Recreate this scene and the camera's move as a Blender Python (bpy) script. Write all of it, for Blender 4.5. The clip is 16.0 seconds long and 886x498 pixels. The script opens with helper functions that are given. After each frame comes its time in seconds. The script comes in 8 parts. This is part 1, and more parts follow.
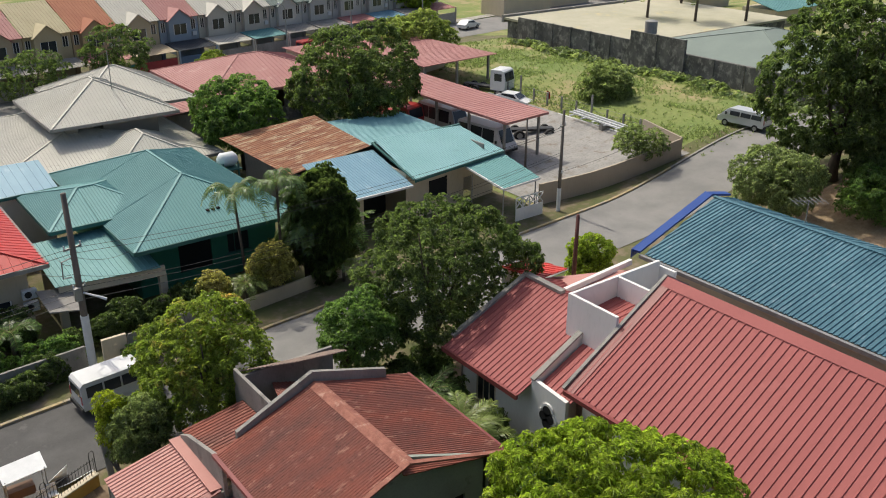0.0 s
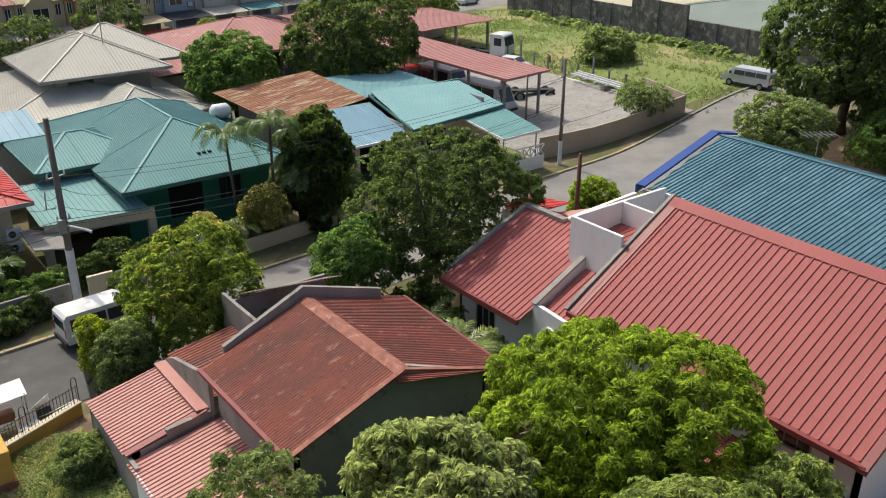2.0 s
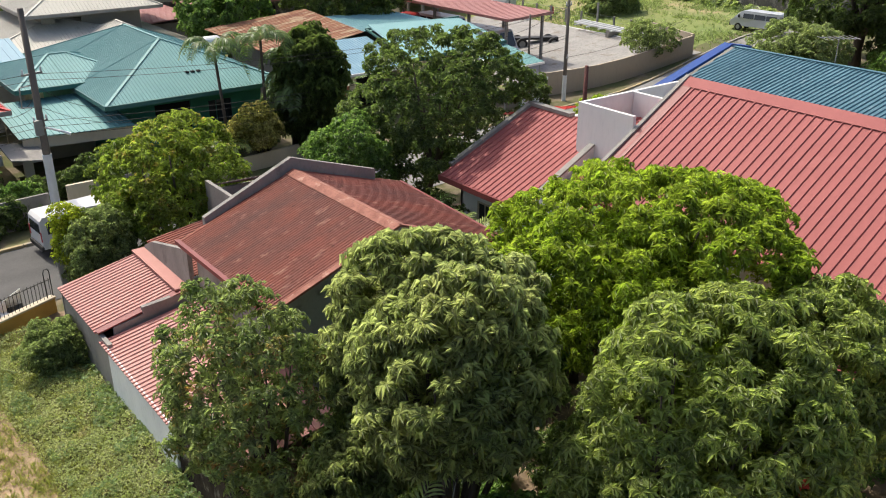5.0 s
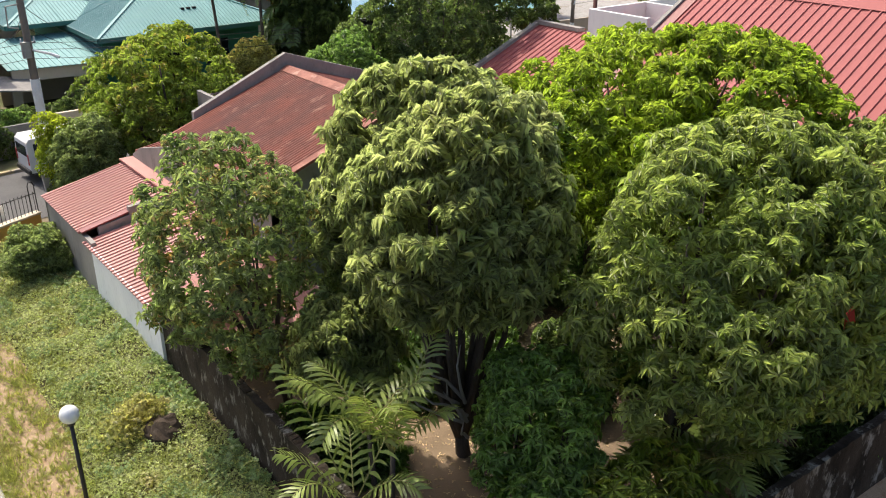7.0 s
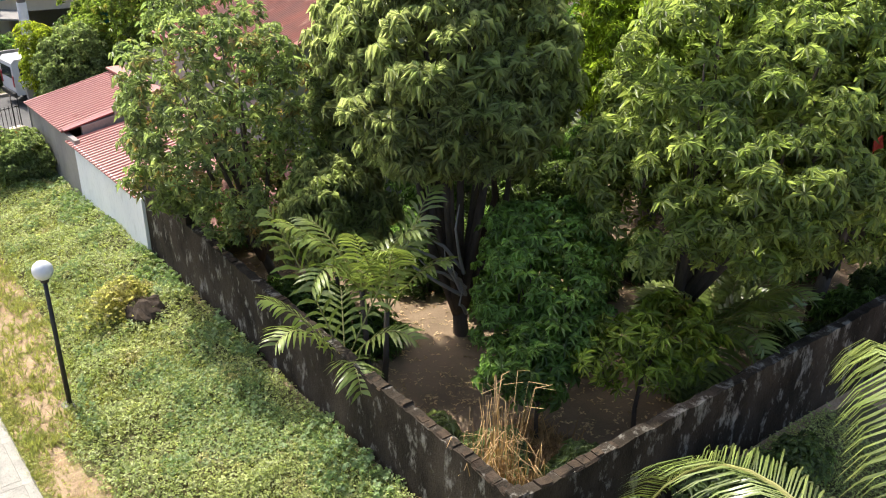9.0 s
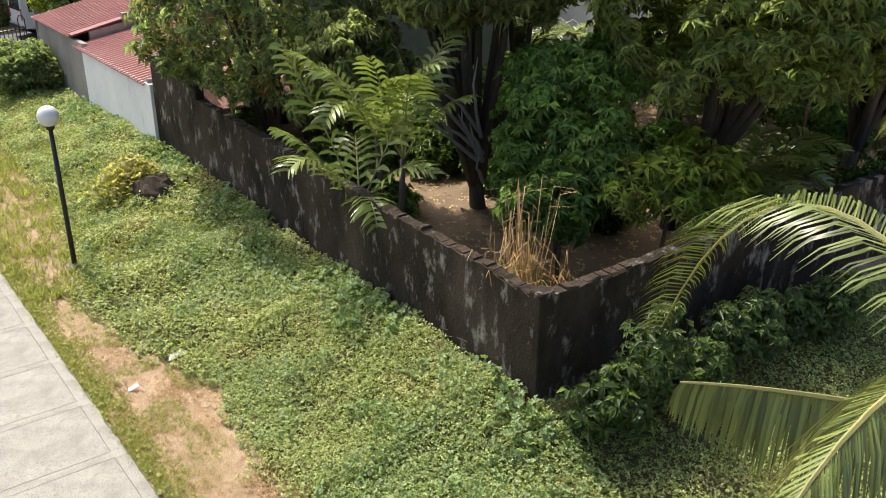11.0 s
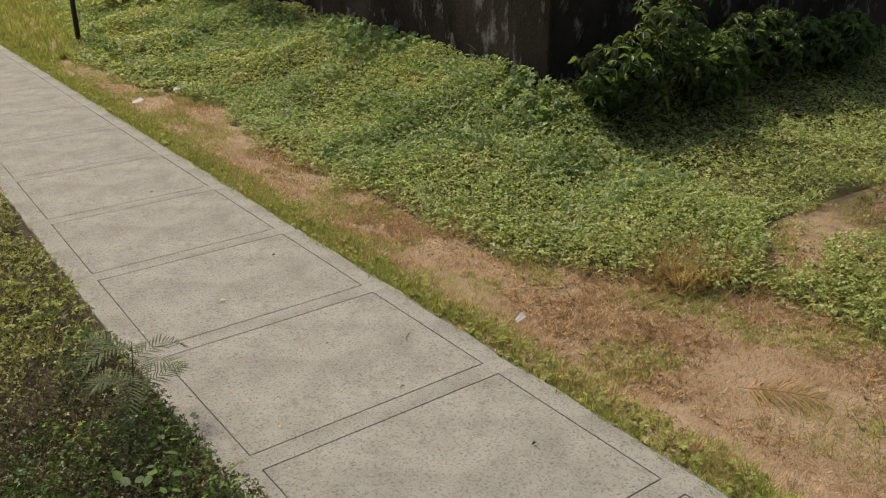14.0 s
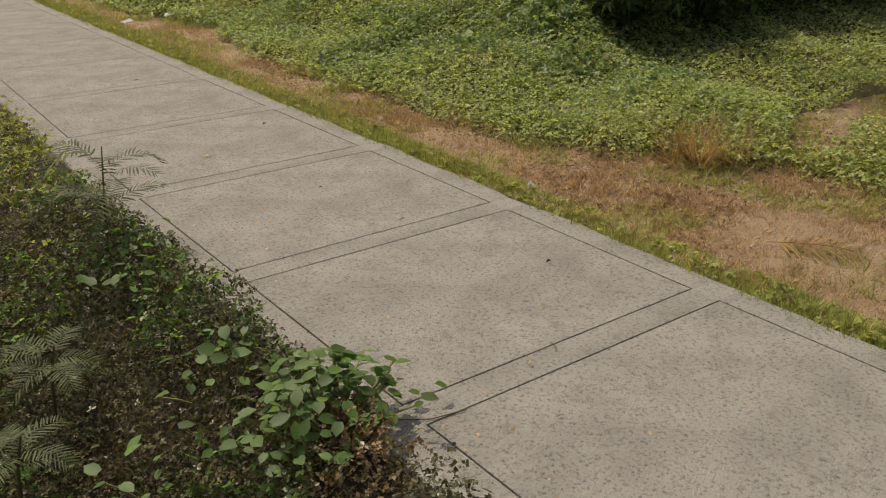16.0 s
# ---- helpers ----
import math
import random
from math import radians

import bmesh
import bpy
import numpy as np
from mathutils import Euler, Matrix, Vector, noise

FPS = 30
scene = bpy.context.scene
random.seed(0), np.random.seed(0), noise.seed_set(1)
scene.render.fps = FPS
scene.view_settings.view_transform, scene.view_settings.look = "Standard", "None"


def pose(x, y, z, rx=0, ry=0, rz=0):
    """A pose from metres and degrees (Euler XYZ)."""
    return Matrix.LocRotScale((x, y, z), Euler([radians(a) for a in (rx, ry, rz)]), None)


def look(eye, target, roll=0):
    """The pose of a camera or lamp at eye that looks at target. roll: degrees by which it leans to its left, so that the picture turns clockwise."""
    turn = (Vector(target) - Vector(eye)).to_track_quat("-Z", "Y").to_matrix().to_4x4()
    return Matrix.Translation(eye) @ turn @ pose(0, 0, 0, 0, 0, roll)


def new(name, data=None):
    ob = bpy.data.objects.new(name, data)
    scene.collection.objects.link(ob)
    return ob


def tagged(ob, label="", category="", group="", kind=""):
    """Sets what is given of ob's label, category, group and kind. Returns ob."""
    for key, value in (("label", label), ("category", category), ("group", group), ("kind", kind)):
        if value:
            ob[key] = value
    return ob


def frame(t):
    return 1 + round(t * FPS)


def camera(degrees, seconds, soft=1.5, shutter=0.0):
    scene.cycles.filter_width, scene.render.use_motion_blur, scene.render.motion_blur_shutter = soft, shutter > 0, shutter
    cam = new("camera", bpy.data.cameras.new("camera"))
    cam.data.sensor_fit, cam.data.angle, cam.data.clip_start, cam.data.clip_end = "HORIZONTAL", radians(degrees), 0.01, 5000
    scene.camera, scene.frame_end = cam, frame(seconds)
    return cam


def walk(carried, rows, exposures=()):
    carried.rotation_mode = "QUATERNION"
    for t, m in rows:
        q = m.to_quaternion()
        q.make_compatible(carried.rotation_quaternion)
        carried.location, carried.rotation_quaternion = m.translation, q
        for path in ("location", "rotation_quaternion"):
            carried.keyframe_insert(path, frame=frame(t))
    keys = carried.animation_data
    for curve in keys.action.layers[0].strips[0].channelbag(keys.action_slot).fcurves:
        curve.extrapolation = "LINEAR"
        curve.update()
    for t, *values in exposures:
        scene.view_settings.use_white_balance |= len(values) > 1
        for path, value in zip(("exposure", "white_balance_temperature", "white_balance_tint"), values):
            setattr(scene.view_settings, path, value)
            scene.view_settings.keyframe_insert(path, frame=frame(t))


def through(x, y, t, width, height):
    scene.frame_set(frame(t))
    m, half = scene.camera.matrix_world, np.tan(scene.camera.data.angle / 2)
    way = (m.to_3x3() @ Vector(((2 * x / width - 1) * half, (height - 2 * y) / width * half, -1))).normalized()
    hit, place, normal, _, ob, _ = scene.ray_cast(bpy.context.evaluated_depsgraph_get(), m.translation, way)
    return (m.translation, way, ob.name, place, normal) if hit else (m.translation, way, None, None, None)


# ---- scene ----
cam = camera(53.1, 16.0, soft=1.05)
PATH = [
    (0, (0.000, 0.000, 25.360), (5.592, 7.243, 21.327), 0.45),
    (0.5, (0.068, -0.008, 24.140), (5.654, 7.236, 20.099), 0.37),
    (1, (0.135, 0.019, 23.174), (5.722, 7.264, 19.138), 0.38),
    (1.5, (0.195, 0.007, 22.320), (5.778, 7.253, 18.280), 0.31),
    (2, (0.190, -0.002, 21.586), (5.777, 7.241, 17.546), 0.31),
    (2.5, (0.276, 0.021, 20.661), (5.864, 7.270, 16.632), 0.28),
    (3, (0.314, 0.005, 19.781), (5.903, 7.251, 15.748), 0.27),
    (5.5, (0.539, 0.263, 15.404), (6.112, 7.534, 11.395), 0.03),
    (6, (0.574, 0.272, 14.459), (6.134, 7.553, 10.449), -0.02),
    (6.5, (0.661, 0.298, 13.463), (6.206, 7.586, 9.447), -0.12),
    (7, (0.688, 0.402, 12.694), (6.217, 7.692, 8.657), -0.26),
    (7.5, (0.761, 0.413, 11.970), (6.296, 7.688, 7.915), -0.11),
    (8, (0.744, 0.468, 11.351), (6.292, 7.720, 7.273), 0.09),
    (8.5, (0.790, 0.467, 10.675), (6.327, 7.716, 6.578), 0.11),
    (9, (0.607, 0.318, 9.874), (6.133, 7.556, 5.741), 0.12),
    (11.5, (-0.336, -0.427, 6.374), (5.155, 6.881, 2.319), 0.29),
    (12, (-0.739, -0.937, 5.652), (4.731, 6.373, 1.572), 0.16),
    (12.5, (-0.770, -0.992, 4.949), (4.702, 6.325, 0.885), 0.31),
    (13, (-0.707, -0.992, 4.292), (4.761, 6.332, 0.235), 0.36),
    (13.5, (-0.807, -1.156, 3.699), (4.657, 6.159, -0.381), 0.40),
    (14, (-0.910, -1.269, 3.132), (4.554, 6.055, -0.930), 0.37),
    (14.5, (-0.967, -1.272, 2.619), (4.501, 6.049, -1.442), 0.40),
    (15, (-0.962, -1.270, 2.357), (4.501, 6.055, -1.705), 0.33),
    (15.5, (-0.935, -1.232, 2.150), (4.538, 6.088, -1.908), 0.40),
    (16, (-0.908, -1.228, 1.993), (4.569, 6.087, -2.069), 0.47),
]
walk(cam, [(t, look(eye, target, roll)) for t, eye, target, roll in PATH],
     exposures=[(0.0, 0.1, 6350, 7), (3.0, 0.3, 6350, 8), (5.5, 0.55, 6350, 9), (7.5, 0.9, 6400, 11), (9.0, 1.2, 6200, 10), (11.5, 0.72, 6350, 10), (12.5, 0.3, 6550, 10), (14.0, -0.13, 6750, 10), (16.0, -0.33, 7000, 11)])

# world, sun and exposure
SUN_AZ = math.atan2(-0.06, 1.0)
SUN_EL = radians(55)
world = bpy.data.worlds.new("world")
scene.world = world
world.use_nodes = True
_sky = world.node_tree.nodes.new("ShaderNodeTexSky")
_sky.sky_type, _sky.sun_disc = "NISHITA", False
_sky.sun_elevation, _sky.sun_rotation = SUN_EL, SUN_AZ
_sky.air_density, _sky.dust_density, _sky.ozone_density = 0.8, 5.0, 0.4
_bg = world.node_tree.nodes["Background"]
_bg.inputs["Strength"].default_value = 0.142
world.node_tree.links.new(_sky.outputs[0], _bg.inputs["Color"])
sun = new("sun", bpy.data.lights.new("sun", "SUN"))
sun.data.energy, sun.data.angle, sun.data.color = 2.8, radians(0.6), (1.0, 0.92, 0.79)
sun.matrix_world = look((math.sin(SUN_AZ) * math.cos(SUN_EL), math.cos(SUN_AZ) * math.cos(SUN_EL), math.sin(SUN_EL)), (0, 0, 0))
scene.view_settings.exposure = 0.0


# ---- materials ----
def mat(name, col, col2=None, rough=0.8, scale=1.2, fine=18.0, var=0.5, bump=0.25, bscale=None, stretch=(1, 1, 1), metal=0.0,
        spots=None, spot_at=0.62, spot_scale=0.8, spec=0.35, rand=0.0, islands=0.0, through=0.0, soft_spots=0.12):
    """A surface with variation at two scales: col to col2 by broad and fine noise, spots of a third colour, bump of the fine noise."""
    m = bpy.data.materials.new(name)
    m.use_nodes = True
    nt = m.node_tree
    N, L = nt.nodes, nt.links
    bs = N["Principled BSDF"]
    tc = N.new("ShaderNodeTexCoord")
    mp = N.new("ShaderNodeMapping")
    mp.inputs["Scale"].default_value = stretch
    L.new(tc.outputs["Object"], mp.inputs["Vector"])

    def noise_at(sc, detail, rough_=0.6):
        n = N.new("ShaderNodeTexNoise")
        n.inputs["Scale"].default_value, n.inputs["Detail"].default_value, n.inputs["Roughness"].default_value = sc, detail, rough_
        L.new(mp.outputs[0], n.inputs["Vector"])
        return n.outputs["Fac"]

    def ramp(fac, lo, hi):
        r = N.new("ShaderNodeMapRange")
        r.inputs["From Min"].default_value, r.inputs["From Max"].default_value = lo, hi
        L.new(fac, r.inputs["Value"])
        return r.outputs[0]

    def mix(a, b, fac, kind="MIX"):
        x = N.new("ShaderNodeMix")
        x.data_type, x.blend_type = "RGBA", kind
        for sock, val in ((x.inputs[6], a), (x.inputs[7], b)):
            if isinstance(val, tuple):
                sock.default_value = (*val, 1)
            else:
                L.new(val, sock)
        if isinstance(fac, float):
            x.inputs[0].default_value = fac
        else:
            L.new(fac, x.inputs[0])
        return x.outputs[2]

    col2 = col2 or tuple(c * (1 - 0.45 * var) for c in col)
    broad, small = noise_at(scale, 4), noise_at(fine, 6, 0.72)
    out = mix(col, col2, ramp(broad, 0.35, 0.68))
    out = mix(out, mix(out, (0.25, 0.25, 0.25), 1.0, "MULTIPLY"), ramp(small, 0.5, 0.5 + 0.6 / max(var, 0.05)))
    if spots:
        out = mix(out, spots, ramp(noise_at(spot_scale, 5, 0.7), spot_at, spot_at + soft_spots))
    if rand or islands:
        if rand:
            src = N.new("ShaderNodeObjectInfo").outputs["Random"]
        else:
            src = N.new("ShaderNodeNewGeometry").outputs["Random Per Island"]
        hs = N.new("ShaderNodeHueSaturation")
        L.new(out, hs.inputs["Color"])
        amount = rand or islands
        v = N.new("ShaderNodeMapRange")
        v.inputs["To Min"].default_value, v.inputs["To Max"].default_value = 1 - amount, 1 + amount
        L.new(src, v.inputs["Value"])
        L.new(v.outputs[0], hs.inputs["Value"])
        out = hs.outputs[0]
    L.new(out, bs.inputs["Base Color"])
    bs.inputs["Roughness"].default_value, bs.inputs["Metallic"].default_value = rough, metal
    bs.inputs["Specular IOR Level"].default_value = spec
    if bump:
        b = N.new("ShaderNodeBump")
        b.inputs["Strength"].default_value, b.inputs["Distance"].default_value = bump, 0.02
        L.new(noise_at(bscale, 4) if bscale else small, b.inputs["Height"])
        L.new(b.outputs[0], bs.inputs["Normal"])
    if through:
        tr = N.new("ShaderNodeBsdfTranslucent")
        L.new(mix(out, (1.12, 1.14, 0.7), 1.0, "MULTIPLY"), tr.inputs["Color"])
        ms = N.new("ShaderNodeMixShader")
        ms.inputs[0].default_value = through
        L.new(bs.outputs[0], ms.inputs[1])
        L.new(tr.outputs[0], ms.inputs[2])
        L.new(ms.outputs[0], N["Material Output"].inputs[0])
    return m


SOIL = mat("dry_soil", (0.455, 0.335, 0.215), (0.35, 0.24, 0.14), 0.97, 2.6, 55, 3.0, 1.0, 70, spots=(0.30, 0.19, 0.10), spot_at=0.56, spot_scale=3.4)
# Bed under the weeds, coloured dark for the shade in their gaps.
WEEDBED = mat("weed_bed_painted_shade", (0.10, 0.095, 0.04), (0.14, 0.12, 0.055), 0.95, 2, 30, 1.8, 1.0, 50, spots=(0.20, 0.15, 0.08), spot_at=0.62, spot_scale=2.0)
# Soil left of the path, darkened to stand for shade under tree and weeds.
SHADE_SOIL = mat("soil_painted_shade", (0.07, 0.05, 0.03), (0.045, 0.035, 0.02), 0.95, 3, 30, 1.5, 0.8, 40)
EARTH = mat("garden_earth", (0.29, 0.21, 0.135), (0.19, 0.135, 0.085), 0.95, 1.2, 20, 0.9, 0.6, 30, spots=(0.26, 0.19, 0.12), spot_at=0.6)
GRASS_FIELD = mat("field_grass", (0.16, 0.215, 0.055), (0.23, 0.245, 0.08), 0.95, 0.16, 2.2, 1.6, 1.0, 5, spots=(0.33, 0.27, 0.14), spot_at=0.5, spot_scale=0.12)
VERGE = mat("verge_grass", (0.10, 0.115, 0.04), (0.15, 0.12, 0.065), 0.95, 0.5, 8, 0.8, 0.7, 14, spots=(0.2, 0.16, 0.11), spot_at=0.5, spot_scale=0.5)
ROADM = mat("worn_concrete_road", (0.25, 0.24, 0.225), (0.19, 0.185, 0.175), 0.9, 0.35, 12, 0.4, 0.3, 40, spots=(0.12, 0.115, 0.11), spot_at=0.66, spot_scale=0.5)
ROAD_DARK = mat("dark_road", (0.095, 0.092, 0.089), (0.066, 0.064, 0.062), 0.8, 0.5, 14, 0.8, 0.3, 40, spots=(0.12, 0.115, 0.11), spot_at=0.6, spot_scale=0.5)
CONC = mat("walk_concrete", (0.425, 0.407, 0.352), (0.308, 0.294, 0.25), 0.94, 2.6, 60, 2.8, 0.8, 110, spots=(0.225, 0.21, 0.17), spot_at=0.565, spot_scale=7.0, soft_spots=0.2, rand=0.015)
CONC_DARK = mat("joint_concrete", (0.2, 0.185, 0.16), (0.13, 0.12, 0.1), 0.95, 3, 30, 0.5)
KERB_Y = mat("faded_yellow_kerb", (0.42, 0.33, 0.17), (0.34, 0.29, 0.2), 0.9, 1.5, 14, 0.6, 0.3, spots=(0.27, 0.25, 0.22), spot_at=0.5, spot_scale=1.5)
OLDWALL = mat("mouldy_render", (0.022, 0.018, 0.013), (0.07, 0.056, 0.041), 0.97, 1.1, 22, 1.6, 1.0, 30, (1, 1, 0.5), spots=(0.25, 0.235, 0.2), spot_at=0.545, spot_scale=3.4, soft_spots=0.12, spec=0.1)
OLDWALL_TOP = mat("mossy_wall_top", (0.055, 0.04, 0.028), (0.095, 0.07, 0.048), 0.97, 4, 26, 1.6, 0.9, spots=(0.03, 0.027, 0.02), spot_at=0.5, spot_scale=6, spec=0.1)
WHITEWALL = mat("weathered_white_wall", (0.82, 0.83, 0.82), (0.72, 0.74, 0.74), 0.9, 0.7, 10, 0.5, 0.2, 25, (1, 1, 0.4), spots=(0.30, 0.29, 0.28), spot_at=0.64, spot_scale=1.1, soft_spots=0.2)
WHITE = mat("white_wall_paint", (0.78, 0.765, 0.73), (0.71, 0.695, 0.665), 0.75, 0.5, 8, 0.25, 0.1, 30, (1, 1, 0.3), spots=(0.45, 0.43, 0.40), spot_at=0.72, spot_scale=1.2)
CREAM = mat("cream_wall_paint", (0.58, 0.50, 0.37), (0.50, 0.43, 0.32), 0.8, 0.4, 8, 0.4, 0.1, 30, (1, 1, 0.3), spots=(0.33, 0.28, 0.21), spot_at=0.68)
TANWALL = mat("tan_lot_wall", (0.42, 0.35, 0.27), (0.37, 0.31, 0.24), 0.85, 0.3, 7, 0.4, 0.1, 30, (1, 1, 0.3), spots=(0.26, 0.22, 0.18), spot_at=0.66)
GREENWALL = mat("green_wall_paint", (0.05, 0.22, 0.14), (0.04, 0.18, 0.12), 0.75, 0.5, 8, 0.4)
GREYWALL = mat("grey_block_wall", (0.15, 0.145, 0.135), (0.07, 0.07, 0.065), 0.95, 0.5, 5, 1.2, 0.4, 12, (1, 1, 0.8), spots=(0.34, 0.33, 0.29), spot_at=0.5, spot_scale=1.4, soft_spots=0.2)
YELLOW = mat("ochre_wall_paint", (0.58, 0.36, 0.09), (0.50, 0.30, 0.07), 0.8, 0.6, 8, 0.4, 0.1, spots=(0.33, 0.17, 0.10), spot_at=0.68)
STONE = mat("bare_concrete", (0.32, 0.30, 0.27), (0.22, 0.21, 0.195), 0.95, 0.7, 12, 0.7, 0.3, 30, (1, 1, 0.5), spots=(0.10, 0.095, 0.085), spot_at=0.58, spot_scale=1.3, soft_spots=0.2)
REDROOF = mat("red_painted_steel", (0.335, 0.102, 0.094), (0.295, 0.086, 0.08), 0.68, 0.22, 6, 0.4, 0.04, spots=(0.385, 0.135, 0.125), spot_at=0.6, spot_scale=0.25, spec=0.25)
REDROOF2 = mat("faded_red_steel", (0.42, 0.19, 0.165), (0.46, 0.235, 0.20), 0.62, 0.4, 8, 0.3, 0.05, spots=(0.34, 0.115, 0.09), spot_at=0.6, spot_scale=0.6)
REDTRIM = mat("red_ridge_trim", (0.22, 0.055, 0.05), (0.19, 0.045, 0.042), 0.5, 0.6, 8, 0.2, 0.05)
RUST = mat("rusted_red_sheet", (0.265, 0.082, 0.055), (0.165, 0.068, 0.055), 0.8, 0.9, 14, 1.8, 0.2, 20, (0.28, 1.0, 1.0), spots=(0.40, 0.205, 0.145), spot_at=0.585, spot_scale=2.6, soft_spots=0.12)
RUSTCAP = mat("rusted_ridge_cap", (0.33, 0.135, 0.095), (0.22, 0.08, 0.055), 0.8, 2.5, 14, 1.6, 0.2, spots=(0.42, 0.24, 0.18), spot_at=0.58, spot_scale=3)
RUSTOLD = mat("bare_rusted_sheet", (0.34, 0.16, 0.085), (0.20, 0.08, 0.05), 0.85, 0.7, 9, 0.9, 0.2, 20, (0.35, 1.6, 1), spots=(0.46, 0.34, 0.21), spot_at=0.51, spot_scale=1.5, soft_spots=0.1)
GREENROOF = mat("green_painted_steel", (0.115, 0.265, 0.26), (0.14, 0.30, 0.295), 0.6, 0.25, 6, 0.4, 0.05, spots=(0.17, 0.34, 0.335), spot_at=0.6, spot_scale=0.4)
GREENTRIM = mat("dark_green_fascia", (0.05, 0.15, 0.13), (0.04, 0.125, 0.11), 0.55, 0.8, 8, 0.3)
TEALROOF = mat("pale_teal_steel", (0.23, 0.42, 0.42), (0.27, 0.46, 0.47), 0.5, 0.3, 6, 0.25, 0.05, spots=(0.20, 0.36, 0.36), spot_at=0.6)
BLUEROOF = mat("faded_blue_steel", (0.15, 0.28, 0.36), (0.19, 0.33, 0.41), 0.5, 0.5, 8, 0.4, 0.05, stretch=(1, 0.25, 1), spots=(0.28, 0.40, 0.46), spot_at=0.58, spot_scale=0.9)
# Weathered blue; the pale spots are sheen and glints put into the colour.
BLUELONG = mat("weathered_blue_glints", (0.05, 0.13, 0.17), (0.085, 0.19, 0.235), 0.6, 0.5, 9, 1.4, 0.08, stretch=(0.4, 1.5, 1), spots=(0.24, 0.345, 0.385), spot_at=0.575, spot_scale=2.4, soft_spots=0.2)
BLUETRIM = mat("cobalt_blue_trim", (0.016, 0.055, 0.24), (0.02, 0.07, 0.27), 0.5, 0.6, 8, 0.3)
BEIGEROOF = mat("beige_painted_steel", (0.50, 0.48, 0.415), (0.44, 0.42, 0.36), 0.6, 0.25, 6, 0.3, 0.05, spots=(0.36, 0.34, 0.28), spot_at=0.6)
PINKROOF = mat("dusty_red_steel", (0.40, 0.19, 0.17), (0.36, 0.155, 0.14), 0.65, 0.25, 6, 0.3, 0.05, spots=(0.45, 0.25, 0.22), spot_at=0.58)
BRIGHTRED = mat("bright_red_steel", (0.52, 0.05, 0.04), (0.45, 0.04, 0.035), 0.45, 0.5, 6, 0.2, 0.04)
ORANGETILE = mat("orange_tile", (0.42, 0.18, 0.10), (0.36, 0.14, 0.08), 0.8, 0.4, 7, 0.4, 0.1)
GREYGREEN = mat("grey_green_roof", (0.20, 0.24, 0.21), (0.165, 0.20, 0.18), 0.8, 0.15, 4, 0.3)
SLABROOF = mat("stained_slab_roof", (0.46, 0.43, 0.32), (0.38, 0.36, 0.26), 0.95, 0.2, 4, 0.5, spots=(0.52, 0.44, 0.24), spot_at=0.6, spot_scale=0.25)
DARK = mat("dark_opening", (0.018, 0.018, 0.018), None, 0.9, 2, 12, 0.4)
GLASS = mat("window_glass", (0.03, 0.035, 0.04), (0.045, 0.05, 0.055), 0.08, 0.8, 6, 0.2, 0.0, spec=0.6)
METAL = mat("grey_metal", (0.34, 0.34, 0.33), (0.26, 0.26, 0.25), 0.5, 2, 16, 0.4, 0.05, metal=0.5)
BLACKM = mat("black_painted_metal", (0.02, 0.02, 0.021), (0.035, 0.033, 0.03), 0.55, 3, 20, 0.4, 0.05)
RUBBER = mat("tyre_rubber", (0.02, 0.02, 0.02), (0.035, 0.034, 0.032), 0.85, 4, 20, 0.4)
WHITECAR = mat("white_car_paint", (0.66, 0.66, 0.65), (0.6, 0.6, 0.59), 0.3, 0.8, 6, 0.15, 0.0)
SILVERCAR = mat("silver_car_paint", (0.6, 0.61, 0.61), (0.55, 0.56, 0.56), 0.35, 0.8, 6, 0.15, 0.0, metal=0.4)
REDCAR = mat("red_vehicle_paint", (0.36, 0.03, 0.03), (0.30, 0.025, 0.025), 0.4, 0.8, 6, 0.25, 0.0)
DARKCAR = mat("dark_car_paint", (0.04, 0.045, 0.055), (0.05, 0.055, 0.065), 0.3, 0.8, 6, 0.2, 0.0)
WOODPOLE = mat("weathered_pole", (0.18, 0.155, 0.13), (0.12, 0.105, 0.09), 0.9, 1.5, 20, 0.6, 0.3, stretch=(1, 1, 0.15))
CONCPOLE = mat("concrete_pole", (0.33, 0.32, 0.30), (0.26, 0.25, 0.235), 0.9, 1.5, 20, 0.5, 0.2, stretch=(1, 1, 0.2))
BARK = mat("grey_bark", (0.115, 0.092, 0.072), (0.065, 0.052, 0.042), 0.95, 3, 18, 1.2, 0.7, stretch=(1, 1, 0.3), spots=(0.22, 0.20, 0.17), spot_at=0.63, spot_scale=4)
GLOBE = mat("white_globe", (0.72, 0.74, 0.74), (0.66, 0.68, 0.68), 0.3, 3, 12, 0.15, 0.0)
PAPER = mat("litter_paper", (0.66, 0.65, 0.62), (0.55, 0.54, 0.51), 0.8, 8, 40, 0.4)
PLASTIC = mat("white_plastic", (0.68, 0.69, 0.69), (0.6, 0.61, 0.61), 0.5, 2, 12, 0.2, 0.0)
REDCLOTH = mat("red_cloth", (0.42, 0.05, 0.03), (0.34, 0.04, 0.025), 0.9, 3, 14, 0.4)


def leafmat(name, col, col2, tip=None, tip_at=0.6, through=0.66, scale=0.7, islands=0.5, rough=0.34):
    return mat(name, col, col2, rough, scale, 6, 0.25, 0.0, spots=tip, spot_at=tip_at, spot_scale=1.1, islands=islands, through=through, spec=0.5)


